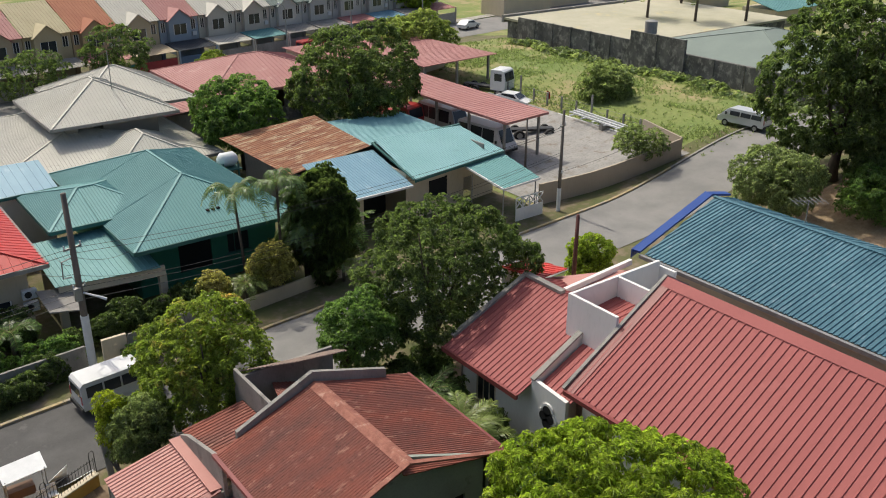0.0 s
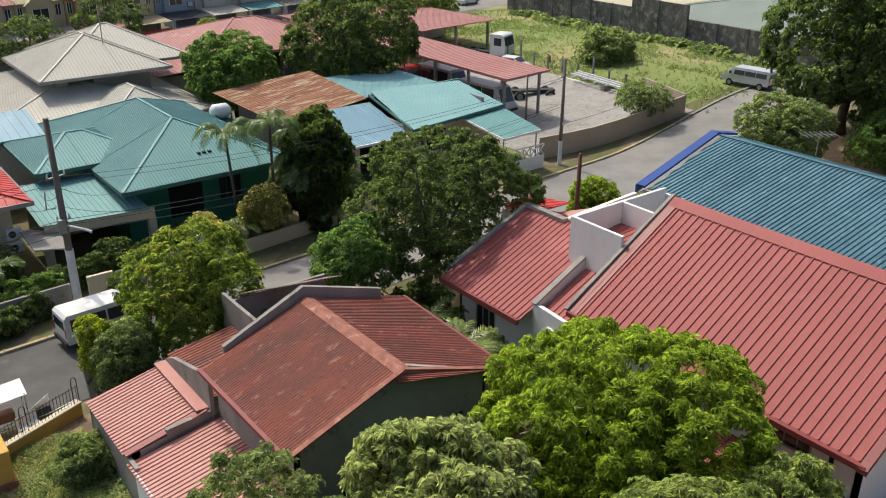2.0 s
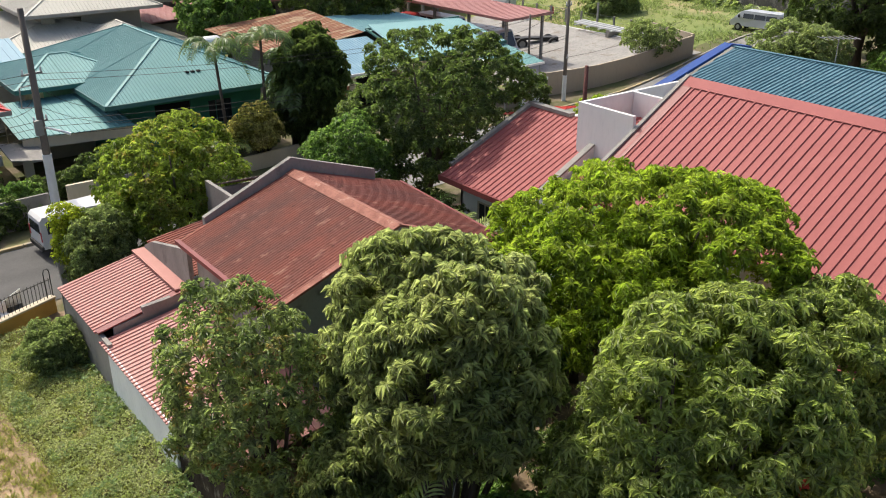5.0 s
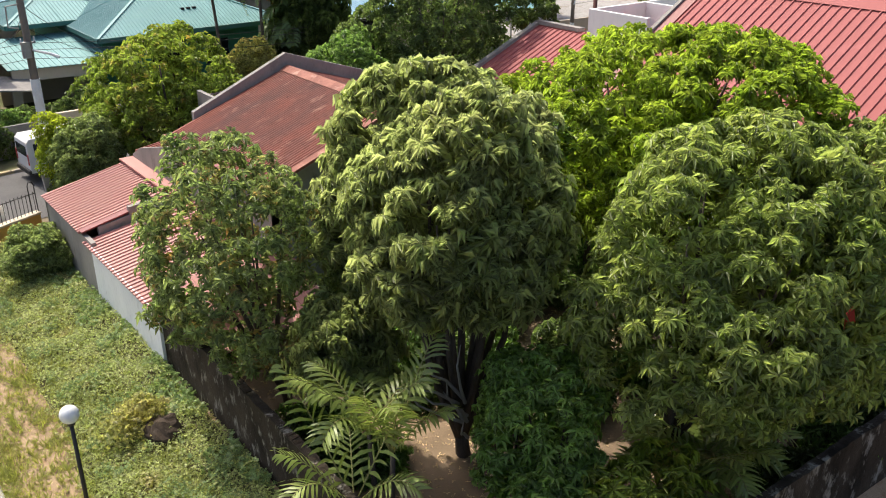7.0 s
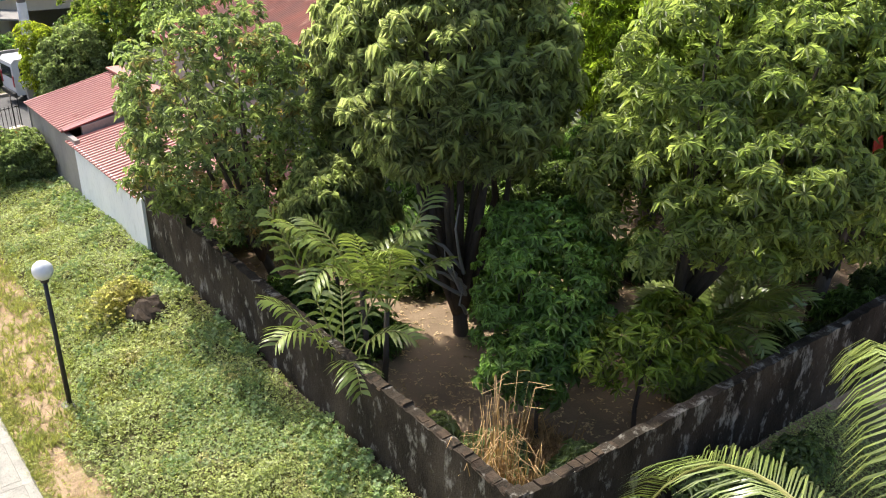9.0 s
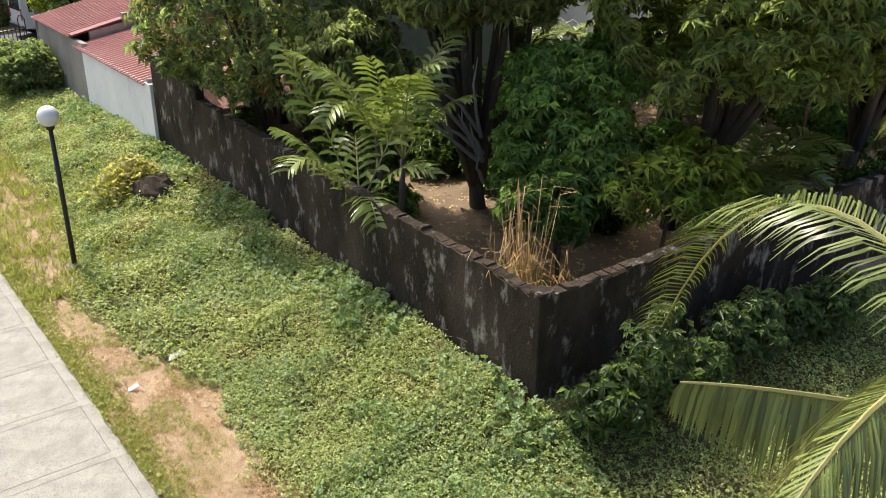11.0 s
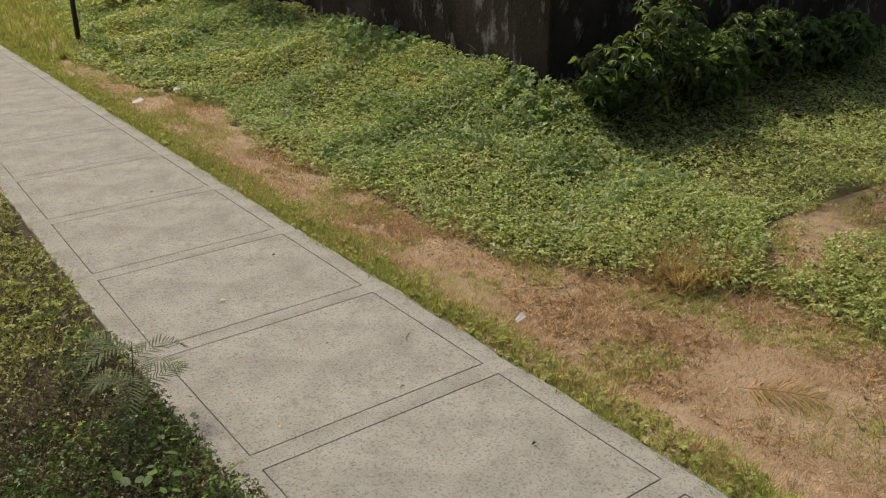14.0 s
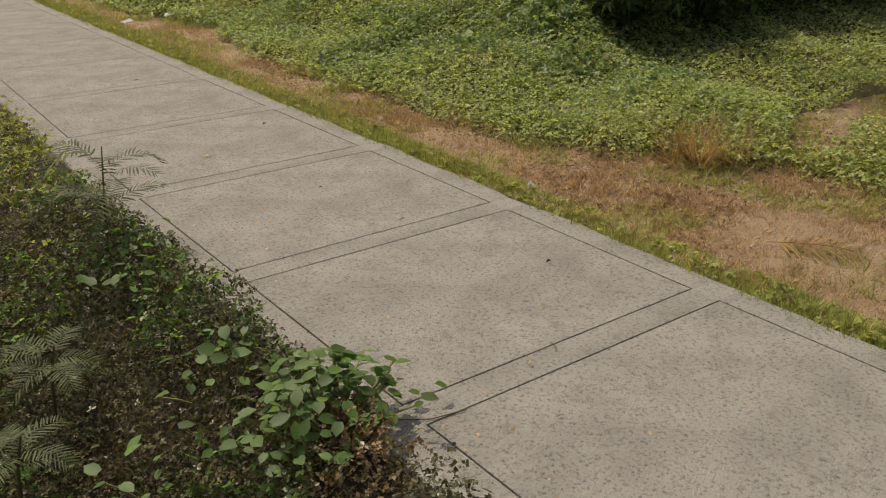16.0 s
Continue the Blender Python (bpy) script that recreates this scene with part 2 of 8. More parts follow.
LEAF_OLIVE = leafmat("olive_mango_leaf", (0.35, 0.41, 0.20), (0.42, 0.46, 0.25), (0.52, 0.48, 0.31), 0.66, 0.72)
LEAF_BRIGHT = leafmat("bright_mango_leaf", (0.27, 0.38, 0.043), (0.34, 0.43, 0.063), (0.44, 0.38, 0.11), 0.68)
LEAF_MID = leafmat("mid_green_leaf", (0.245, 0.32, 0.095), (0.325, 0.385, 0.13), (0.44, 0.34, 0.12), 0.64)
LEAF_BROWN = leafmat("brown_tipped_leaf", (0.19, 0.265, 0.105), (0.25, 0.30, 0.13), (0.42, 0.25, 0.11), 0.55)
LEAF_DEEP = leafmat("deep_green_leaf", (0.135, 0.24, 0.065), (0.18, 0.285, 0.08), None)
# The deep green leaf, brightened so the overshadowed young tree looks sunlit.
LEAF_DEEP_LIT = leafmat("deep_leaf_painted_lit", (0.19, 0.32, 0.085), (0.24, 0.37, 0.10), None)
LEAF_DARK = leafmat("dark_mango_leaf", (0.105, 0.16, 0.053), (0.145, 0.20, 0.07), (0.23, 0.24, 0.10), 0.66)
LEAF_YEL = leafmat("yellow_green_leaf", (0.20, 0.285, 0.05), (0.26, 0.33, 0.065), (0.52, 0.37, 0.13), 0.57)
LEAF_PALE = leafmat("pale_green_leaf", (0.24, 0.31, 0.14), (0.29, 0.355, 0.165), None)
LEAF_LIME = leafmat("lime_leaf", (0.368, 0.425, 0.040), (0.287, 0.368, 0.040), None)
LEAF_CREAM = leafmat("variegated_leaf", (0.52, 0.47, 0.20), (0.33, 0.35, 0.11), (0.55, 0.45, 0.25), 0.6)
WEED = leafmat("creeping_weed_leaf", (0.36, 0.425, 0.15), (0.42, 0.455, 0.17), (0.50, 0.44, 0.20), 0.57, 0.5, 0.45, 0.55, 0.5)
WEED_BLUE = leafmat("blue_green_weed_leaf", (0.25, 0.35, 0.14), (0.30, 0.385, 0.16), None, 0.6, 0.45, 0.6, 0.45, 0.5)
LEAF_FERN = leafmat("dull_feathery_leaf", (0.075, 0.10, 0.03), (0.10, 0.12, 0.04), None, 0.6, 0.25, 1.0, 0.4, 0.7)
WEED_BROWN = leafmat("withered_weed_leaf", (0.15, 0.11, 0.05), (0.11, 0.115, 0.04), (0.24, 0.13, 0.06), 0.54, 0.3, 1.2, 0.5)
BROADLEAF = leafmat("broad_weed_leaf", (0.102, 0.192, 0.037), (0.136, 0.232, 0.046), (0.30, 0.30, 0.09), 0.62, 0.4, 2.5, 0.45, 0.55)
GRASS_RUST = leafmat("withered_red_grass", (0.53, 0.37, 0.215), (0.44, 0.285, 0.155), (0.28, 0.175, 0.095), 0.6, 0.3, 2.2, 0.5, 0.85)
GRASS_DRY = leafmat("dry_grass_blade", (0.66, 0.52, 0.34), (0.55, 0.40, 0.24), (0.36, 0.235, 0.13), 0.6, 0.35, 2.2, 0.5, 0.8)
TANGLE = leafmat("dry_green_tangle", (0.12, 0.115, 0.038), (0.075, 0.08, 0.028), (0.27, 0.16, 0.07), 0.55, 0.3, 2.5, 0.75, 0.6)
GRASS_GREEN = leafmat("green_grass_blade", (0.33, 0.365, 0.095), (0.40, 0.39, 0.125), (0.47, 0.38, 0.16), 0.6, 0.42, 0.8, 0.4, 0.7)
STRAW = leafmat("straw_stalk", (0.48, 0.33, 0.16), (0.36, 0.22, 0.10), None, 0.6, 0.3, 2, 0.4, 0.8)
PALM_DARK = leafmat("dark_palm_leaflet", (0.11, 0.18, 0.05), (0.15, 0.22, 0.065), (0.25, 0.25, 0.10), 0.68, 0.35, 0.8, 0.3, 0.4)
PALM = leafmat("palm_leaflet", (0.19, 0.26, 0.06), (0.25, 0.30, 0.085), (0.48, 0.43, 0.18), 0.64, 0.35, 0.8, 0.3, 0.35)
COCO = leafmat("coconut_leaflet", (0.125, 0.165, 0.04), (0.165, 0.185, 0.05), (0.42, 0.35, 0.15), 0.68, 0.15, 0.9, 0.6, 0.34)
RACHIS = mat("palm_rachis", (0.28, 0.27, 0.09), (0.2, 0.2, 0.07), 0.6, 2, 12, 0.3)


# ---- geometry helpers ----
class MB:
    """A mesh gathered from simple solids; coordinates are given in the place's axes and stored from the origin o."""

    def __init__(self, o=(0, 0, 0)):
        self.v, self.f, self.m, self.o = [], [], [], Vector(o)

    def add(self, verts, faces, mi=0):
        n = len(self.v)
        self.v += [tuple(Vector(p) - self.o) for p in verts]
        self.f += [tuple(i + n for i in f) for f in faces]
        self.m += [mi] * len(faces)
        return self

    def box(self, x0, y0, z0, x1, y1, z1, mi=0, c=0.0):
        """A box; c: a chamfer on its upright edges and top."""
        if c <= 0:
            v = [(x, y, z) for z in (z0, z1) for x, y in ((x0, y0), (x1, y0), (x1, y1), (x0, y1))]
            return self.add(v, [(3, 2, 1, 0), (4, 5, 6, 7)] + [(i, (i + 1) % 4, (i + 1) % 4 + 4, i + 4) for i in range(4)], mi)
        ring = [(x0 + c, y0), (x1 - c, y0), (x1, y0 + c), (x1, y1 - c), (x1 - c, y1), (x0 + c, y1), (x0, y1 - c), (x0, y0 + c)]
        mx, my = (x0 + x1) / 2, (y0 + y1) / 2
        top = [(x + (c if x < mx else -c) * 0.7, y + (c if y < my else -c) * 0.7) for x, y in ring]
        v = [(*p, z0) for p in ring] + [(*p, z1 - c) for p in ring] + [(*p, z1) for p in top]
        f = [tuple(reversed(range(8))), tuple(range(16, 24))]
        f += [(k + i, k + (i + 1) % 8, k + 8 + (i + 1) % 8, k + 8 + i) for k in (0, 8) for i in range(8)]
        return self.add(v, f, mi)

    def extrude(self, poly, by, mi=0):
        """A prism of the polygon poly, moved along by."""
        n, by = len(poly), Vector(by)
        v = [Vector(p) for p in poly]
        return self.add(v + [p + by for p in v], [tuple(range(n)), tuple(reversed(range(n, 2 * n)))] + [(i + n, (i + 1) % n + n, (i + 1) % n, i) for i in range(n)], mi)

    def tube(self, path, radii, n=8, mi=0):
        path = [Vector(p) for p in path]
        radii = radii if isinstance(radii, (list, tuple)) else [radii] * len(path)
        v, f = [], []
        ref = None
        for i, p in enumerate(path):
            d = (path[min(i + 1, len(path) - 1)] - path[max(i - 1, 0)]).normalized()
            if ref is None:
                ref = d.orthogonal().normalized()
            ref = (ref - d * ref.dot(d)).normalized()
            s = d.cross(ref)
            v += [p + (ref * math.cos(2 * math.pi * k / n) + s * math.sin(2 * math.pi * k / n)) * radii[i] for k in range(n)]
        for i in range(len(path) - 1):
            f += [(i * n + k, i * n + (k + 1) % n, (i + 1) * n + (k + 1) % n, (i + 1) * n + k) for k in range(n)]
        f += [tuple(reversed(range(n))), tuple(range((len(path) - 1) * n, len(path) * n))]
        return self.add(v, f, mi)

    def ball(self, c, r, n=12, k=8, mi=0, squash=1.0):
        v, f = [], []
        for i in range(k + 1):
            a = math.pi * i / k
            v += [(c[0] + r * math.sin(a) * math.cos(2 * math.pi * j / n), c[1] + r * math.sin(a) * math.sin(2 * math.pi * j / n), c[2] + r * squash * math.cos(a)) for j in range(n)]
        for i in range(k):
            f += [(i * n + j, (i + 1) * n + j, (i + 1) * n + (j + 1) % n, i * n + (j + 1) % n) for j in range(n)]
        return self.add(v, f, mi)

    def slope(self, poly, up, thick=0.05, spacing=0.0, rib_w=0.06, rib_h=0.03, mi=0):
        """A roof slope: one sheet on the convex polygon, folded into ribs that run along the direction up."""
        P = [Vector(p) for p in poly]
        nrm = (P[1] - P[0]).cross(P[2] - P[1]).normalized()
        if nrm.z < 0:
            P.reverse()
            nrm = -nrm
        if not spacing:
            return self.extrude([p - nrm * thick for p in reversed(P)], nrm * thick, mi)
        e = Vector(up)
        e = (e - nrm * e.dot(nrm)).normalized()
        s = nrm.cross(e)
        ss = [(p - P[0]).dot(s) for p in P]
        ee = [(p - P[0]).dot(e) for p in P]
        cuts = {round(k, 5): 0.0 for k in ss}
        k = min(ss) + spacing * 0.5
        while k < max(ss) - rib_w * 0.5:
            for d, hgt in ((-0.5, 0), (-0.25, rib_h), (0.25, rib_h), (0.5, 0)):
                cuts[round(k + d * rib_w, 5)] = hgt
            k += spacing
        v, f = [], []
        for k in sorted(cuts):
            kk = min(max(k, min(ss) + 1e-4), max(ss) - 1e-4)
            ends = []
            for i in range(len(P)):
                j = (i + 1) % len(P)
                if (ss[i] - kk) * (ss[j] - kk) <= 0 and abs(ss[i] - ss[j]) > 1e-9:
                    ends.append(ee[i] + (kk - ss[i]) / (ss[j] - ss[i]) * (ee[j] - ee[i]))
            if not ends:
                continue
            for t in (min(ends), max(ends)):
                base = P[0] + e * t + s * kk
                v += [base + nrm * cuts[k], base + nrm * (cuts[k] - thick)]
        for i in range(len(v) // 4 - 1):
            a, b = 4 * i, 4 * i + 4
            f += [(a, b, b + 2, a + 2), (a + 1, a + 3, b + 3, b + 1), (a, a + 1, b + 1, b), (a + 2, b + 2, b + 3, a + 3)]
        n = len(v)
        f += [(0, 2, 3, 1), (n - 4, n - 3, n - 1, n - 2)]
        return self.add(v, f, mi)

    def wall(self, p, q, z0, z1, th=0.15, holes=(), mi=0):
        """An upright wall from p to q with openings (u0, u1, z0, z1) along it; its thickness lies to the left of p to q."""
        p, q = Vector((*p, 0)), Vector((*q, 0))
        d = (q - p)
        ln = d.length
        d.normalize()
        nr = Vector((-d.y, d.x, 0)) * th

        def block(u0, u1, a, b):
            if u1 - u0 > 1e-3 and b - a > 1e-3:
                v0, v1 = p + d * u0, p + d * u1
                self.extrude([(*v0.xy, a), (*v1.xy, a), (*v1.xy, b), (*v0.xy, b)], nr, mi)
        at = 0.0
        for u0, u1, a, b in sorted(holes):
            block(at, u0, z0, z1)
            block(u0, u1, z0, a)
            block(u0, u1, b, z1)
            at = u1
        block(at, ln, z0, z1)
        return self

    def mesh(self, name, mats):
        me = bpy.data.meshes.new(name)
        me.from_pydata(self.v, [], self.f)
        for m in mats:
            me.materials.append(m)
        if len(mats) > 1:
            me.polygons.foreach_set("material_index", self.m)
        me.update()
        return me


def thing(name, at, label, category, group="", kind=""):
    ob = new(name)
    ob.empty_display_size = 0.2
    ob.location = at
    return tagged(ob, label, category, group, kind)


def part(name, mb, mats, parent, label="", smooth=False):
    ob = new(name, mb.mesh(name, mats if isinstance(mats, (list, tuple)) else [mats]))
    ob.parent = parent
    if smooth:
        ob.data.polygons.foreach_set("use_smooth", [True] * len(ob.data.polygons))
    return tagged(ob, label)


def single(name, mb, mats, label, category, group="", kind="", smooth=False):
    """A thing of one mesh, whose origin is the builder's."""
    ob = new(name, mb.mesh(name, mats if isinstance(mats, (list, tuple)) else [mats]))
    ob.location = mb.o
    if smooth:
        ob.data.polygons.foreach_set("use_smooth", [True] * len(ob.data.polygons))
    return tagged(ob, label, category, group, kind)


def smooth01(x):
    x = min(max(x, 0.0), 1.0)
    return x * x * (3 - 2 * x)


def walk_z(b):
    """Height of the footpath, which falls gently away."""
    return 0.13 - 0.02 * (min(max(b, -6), 17) - 1)


def ground_z(a, b):
    z = 2.3 * smooth01((a - 50) / 22) * (1 - smooth01((b - 92) / 18))
    near = smooth01((34 - b) / 14) * smooth01((22 - a) / 10) * smooth01((b + 40) / 20)
    side = smooth01((a - 2.55) / 0.9) if a > 1.5 else smooth01((0.4 - a) / 0.9)
    low = -0.33 + 0.12 * smooth01((b - 8) / 9) + 0.62 * smooth01((a - 4.2) / 2.8) * smooth01((b - 5.2) / 2.6)
    path = walk_z(b) - 0.04
    z += near * (path + (low - path) * side)
    return z


def fast_mesh(name, verts, faces, mats, mat_index=None):
    """A mesh from arrays of points and of equal faces."""
    me = bpy.data.meshes.new(name)
    nf, k = faces.shape
    me.vertices.add(len(verts))
    me.vertices.foreach_set("co", np.ascontiguousarray(verts, dtype=np.float32).ravel())
    me.loops.add(nf * k)
    me.loops.foreach_set("vertex_index", np.ascontiguousarray(faces, dtype=np.int32).ravel())
    me.polygons.add(nf)
    me.polygons.foreach_set("loop_start", np.arange(0, nf * k, k, dtype=np.int32))
    for m in mats:
        me.materials.append(m)
    if mat_index is not None:
        me.polygons.foreach_set("material_index", np.ascontiguousarray(mat_index, dtype=np.int32))
    me.update(calc_edges=True)
    return me


def frames_for(normals, rng):
    """Turns whose third axis is each normal, spun at random."""
    n = normals / np.linalg.norm(normals, axis=1, keepdims=True)
    r = rng.normal(size=n.shape)
    x = r - n * (r * n).sum(1, keepdims=True)
    x /= np.linalg.norm(x, axis=1, keepdims=True) + 1e-9
    return np.stack([x, np.cross(n, x), n], axis=2)


def spread(verts, faces, centres, turns, sizes):
    """Copies of a small template at many places, as arrays."""
    v = np.einsum("nij,kj->nki", turns, verts) * sizes[:, None, None] + centres[:, None, :]
    f = faces[None] + (np.arange(len(centres)) * len(verts))[:, None, None]
    return v.reshape(-1, 3), f.reshape(-1, faces.shape[1])


def rosette(count=8, length=1.0, width=0.22, lift=0.25, droop=0.35, rng=None):
    """Long leaves in a whorl round the z axis; each leaf is two triangles folded at the midrib."""
    vs, fs = [], []
    for i in range(count):
        a = 2 * math.pi * (i + 0.35 * rng.uniform(-1, 1)) / count
        up = lift * rng.uniform(0.2, 1.6)
        ln = length * rng.uniform(0.7, 1.1)
        c, s = math.cos(a), math.sin(a)
        for r, w, z in ((0.04, 0, 0.02), (0.5, width, up * ln * 0.8), (1.0, 0, up * ln * 0.8 - droop * ln)):
            if w:
                vs += [(c * r * ln - s * w * ln / 2, s * r * ln + c * w * ln / 2, z), (c * r * ln + s * w * ln / 2, s * r * ln - c * w * ln / 2, z)]
            else:
                vs.append((c * r * ln, s * r * ln, z))
        k = 4 * i
        fs += [(k, k + 2, k + 3), (k, k + 3, k + 1)]
    return np.array(vs), np.array(fs)


def crown_points(centre, radii, lobes, count, rng, hollow=0.86, low=-0.72, knob=0.27, tuft=0.36):
    """Places and outward directions of leaf whorls on an uneven crown: boughs on the crown, leafy tufts on the boughs, gaps between."""
    centre, radii = np.array(centre, float), np.array(radii, float)
    mids, sizes = [np.zeros(3)], [0.6]
    for i in range(lobes):
        z = 1 - (1 - low) * (i + 0.5) / lobes
        az = i * 2.39996 + rng.uniform(-0.5, 0.5)
        r = math.sqrt(max(0.0, 1 - min(z * z, 1)))
        d = np.array([r * math.cos(az), r * math.sin(az), z])
        sizes.append(knob * rng.uniform(1.1, 1.75))
        mids.append(d * (rng.uniform(0.74, 1.02) - sizes[-1] * 0.8))
    mids, sizes = np.array(mids), np.array(sizes)
    share = sizes**2
    share[0] *= 0.6
    # tuft centres on the outside of the boughs
    tries = 2600
    which = rng.choice(len(sizes), size=tries, p=share / share.sum())
    d = rng.normal(size=(tries, 3))
    d /= np.linalg.norm(d, axis=1, keepdims=True)
    p = mids[which] + d * sizes[which][:, None] * rng.uniform(0.82, 1.05, tries)[:, None]
    gap = np.linalg.norm(p[:, None] - mids[None], axis=2) / sizes[None]
    gap[np.arange(tries), which] = 9
    ok = (gap.min(1) > hollow) & (p[:, 2] > low - 0.12)
    p, d = p[ok] * radii, d[ok]
    kept, free = [], np.ones(len(p), bool)
    for i in range(len(p)):
        if free[i]:
            kept.append(i)
            free &= ((p - p[i])**2).sum(1) > (tuft * 0.78)**2
    heads, out = p[kept], d[kept] * 0.7 + p[kept] / radii * 0.5 + np.array([0, 0, 0.35])
    out /= np.linalg.norm(out, axis=1, keepdims=True)
    bulk = tuft * rng.uniform(0.55, 1.25, len(heads))
    pick = rng.choice(len(heads), size=count, p=bulk**2 / (bulk**2).sum())
    e = rng.normal(size=(count, 3)) * 0.75 + out[pick]
    e /= np.linalg.norm(e, axis=1, keepdims=True)
    q = heads[pick] + e * (bulk[pick] * rng.uniform(0.45, 1.1, count))[:, None] * np.array([1, 1, 0.85])
    n = e * 0.7 + out[pick] * 0.2 + np.array([0, 0, 0.85]) + rng.normal(size=e.shape) * 0.4
    return centre + q, n / np.linalg.norm(n, axis=1, keepdims=True), centre + mids * radii


def tree(name, base, centre, radii, material, label, lobes=16, count=1800, leaf=0.22, trunk_r=0.16, seed=1, leaves=8, width=0.24, group="", inner=0.35, hollow=0.86, low=-0.72, knob=0.27, forks=8, droop=0.55, fork_z=None, tuft=None):
    rng = np.random.default_rng(seed)
    t = thing(name, base, label, "tree", group)
    b = Vector(base)
    pts, nrm, mids = crown_points(np.array(centre) - np.array(base), radii, lobes, count, rng, hollow, low, knob, tuft or 0.36 * (leaf / 0.22) ** 0.7)
    v, f = rosette(leaves, 1.0, width, 0.25, droop, rng)
    V, F = spread(v, f, pts, frames_for(nrm, rng), leaf * rng.uniform(0.7, 1.25, len(pts)))
    # leaves inside the crown, which close it against the light
    k = int(count * inner)
    ip = (np.array(centre) - np.array(base)) + rng.normal(size=(k, 3)) * np.array(radii) * 0.3 + np.array([0, 0, 0.1 * radii[2]])
    deep = (ip - (np.array(centre) - np.array(base))) / np.array(radii)
    ip = ip[np.linalg.norm(deep, axis=1) < 0.62]
    k = len(ip)
    v2, f2 = rosette(leaves, 1.0, width * 1.3, 0.2, 0.4, rng)
    V2, F2 = spread(v2, f2, ip, frames_for(rng.normal(size=(k, 3)) + np.array([0, 0, 0.6]), rng), leaf * 1.15 * rng.uniform(0.8, 1.3, k))
    me = fast_mesh("crown", np.concatenate([V, V2]), np.concatenate([F, F2 + len(V)]), [material])
    ob = new("crown", me)
    ob.parent = t
    mb = MB()
    c = Vector(centre) - b
    fork = Vector((c.x * 0.35, c.y * 0.35, fork_z or max(c.z - radii[2] * 1.0, c.z * 0.32)))
    mb.tube([(0, 0, -0.1), (fork.x * 0.3, fork.y * 0.3 + 0.05, fork.z * 0.5), fork], [trunk_r * 1.35, trunk_r, trunk_r * 0.85], 9)
    part("trunk", mb, BARK, t, smooth=True)
    for i in range(min(forks if count > 450 else 4, len(mids) - 1)):
        m = Vector(mids[i + 1])
        if m.z < fork.z + 0.25 * radii[2]:
            continue
        bend = fork.lerp(m, 0.5) + Vector(rng.normal(size=3) * 0.15) - Vector((0, 0, 0.12 * radii[2]))
        part("limb", MB().tube([fork - Vector((0, 0, 0.15)), bend, m], [trunk_r * 0.75, trunk_r * 0.42, trunk_r * 0.12], 6), BARK, t, smooth=True)
    return t


def frond(length, rise, droop, pairs, leaflet, width, hang=0.4, rng=None, fold=0.5, side_k=0.95, ahead=1.0):
    """A feathered palm leaf along +x: its midrib as a path, and leaflet strips as arrays."""
    ts = np.linspace(0, 1, 14)
    path = np.stack([length * ts * (1 - 0.12 * ts**2), 0 * ts, rise * length * ts - droop * length * ts**2.2], 1)
    vs, fs = [], []
    for i in range(pairs):
        t = 0.10 + 0.9 * (i + 0.5) / pairs
        j = min(int(t * 13), 12)
        w = t * 13 - j
        p = path[j] * (1 - w) + path[j + 1] * w
        d = path[j + 1] - path[j]
        d = d / np.linalg.norm(d)
        ln = leaflet * (0.45 + 1.1 * math.sin(math.pi * min(t * 0.85 + 0.1, 1.0))) * rng.uniform(0.88, 1.1) / 1.4
        for side in (-1, 1):
            out = np.array([d[0] * (0.35 + 0.5 * t) * ahead, side * (side_k - 0.35 * t), fold + d[2] * 0.3])
            out /= np.linalg.norm(out)
            out += rng.normal(size=3) * 0.05
            wdt = width * rng.uniform(0.8, 1.15)
            k = len(vs)
            for u, ww in ((0.0, 0.5), (0.4, 1.0), (0.78, 0.65), (1.0, 0.08)):
                q = p + out * ln * u + np.array([0, 0, -hang * ln * u**2])
                vs += [q - d * wdt * ww / 2, q + d * wdt * ww / 2]
            fs += [(k + 2 * m, k + 2 * m + 1, k + 2 * m + 3, k + 2 * m + 2) for m in range(3)]
    return path, np.array(vs), np.array(fs)


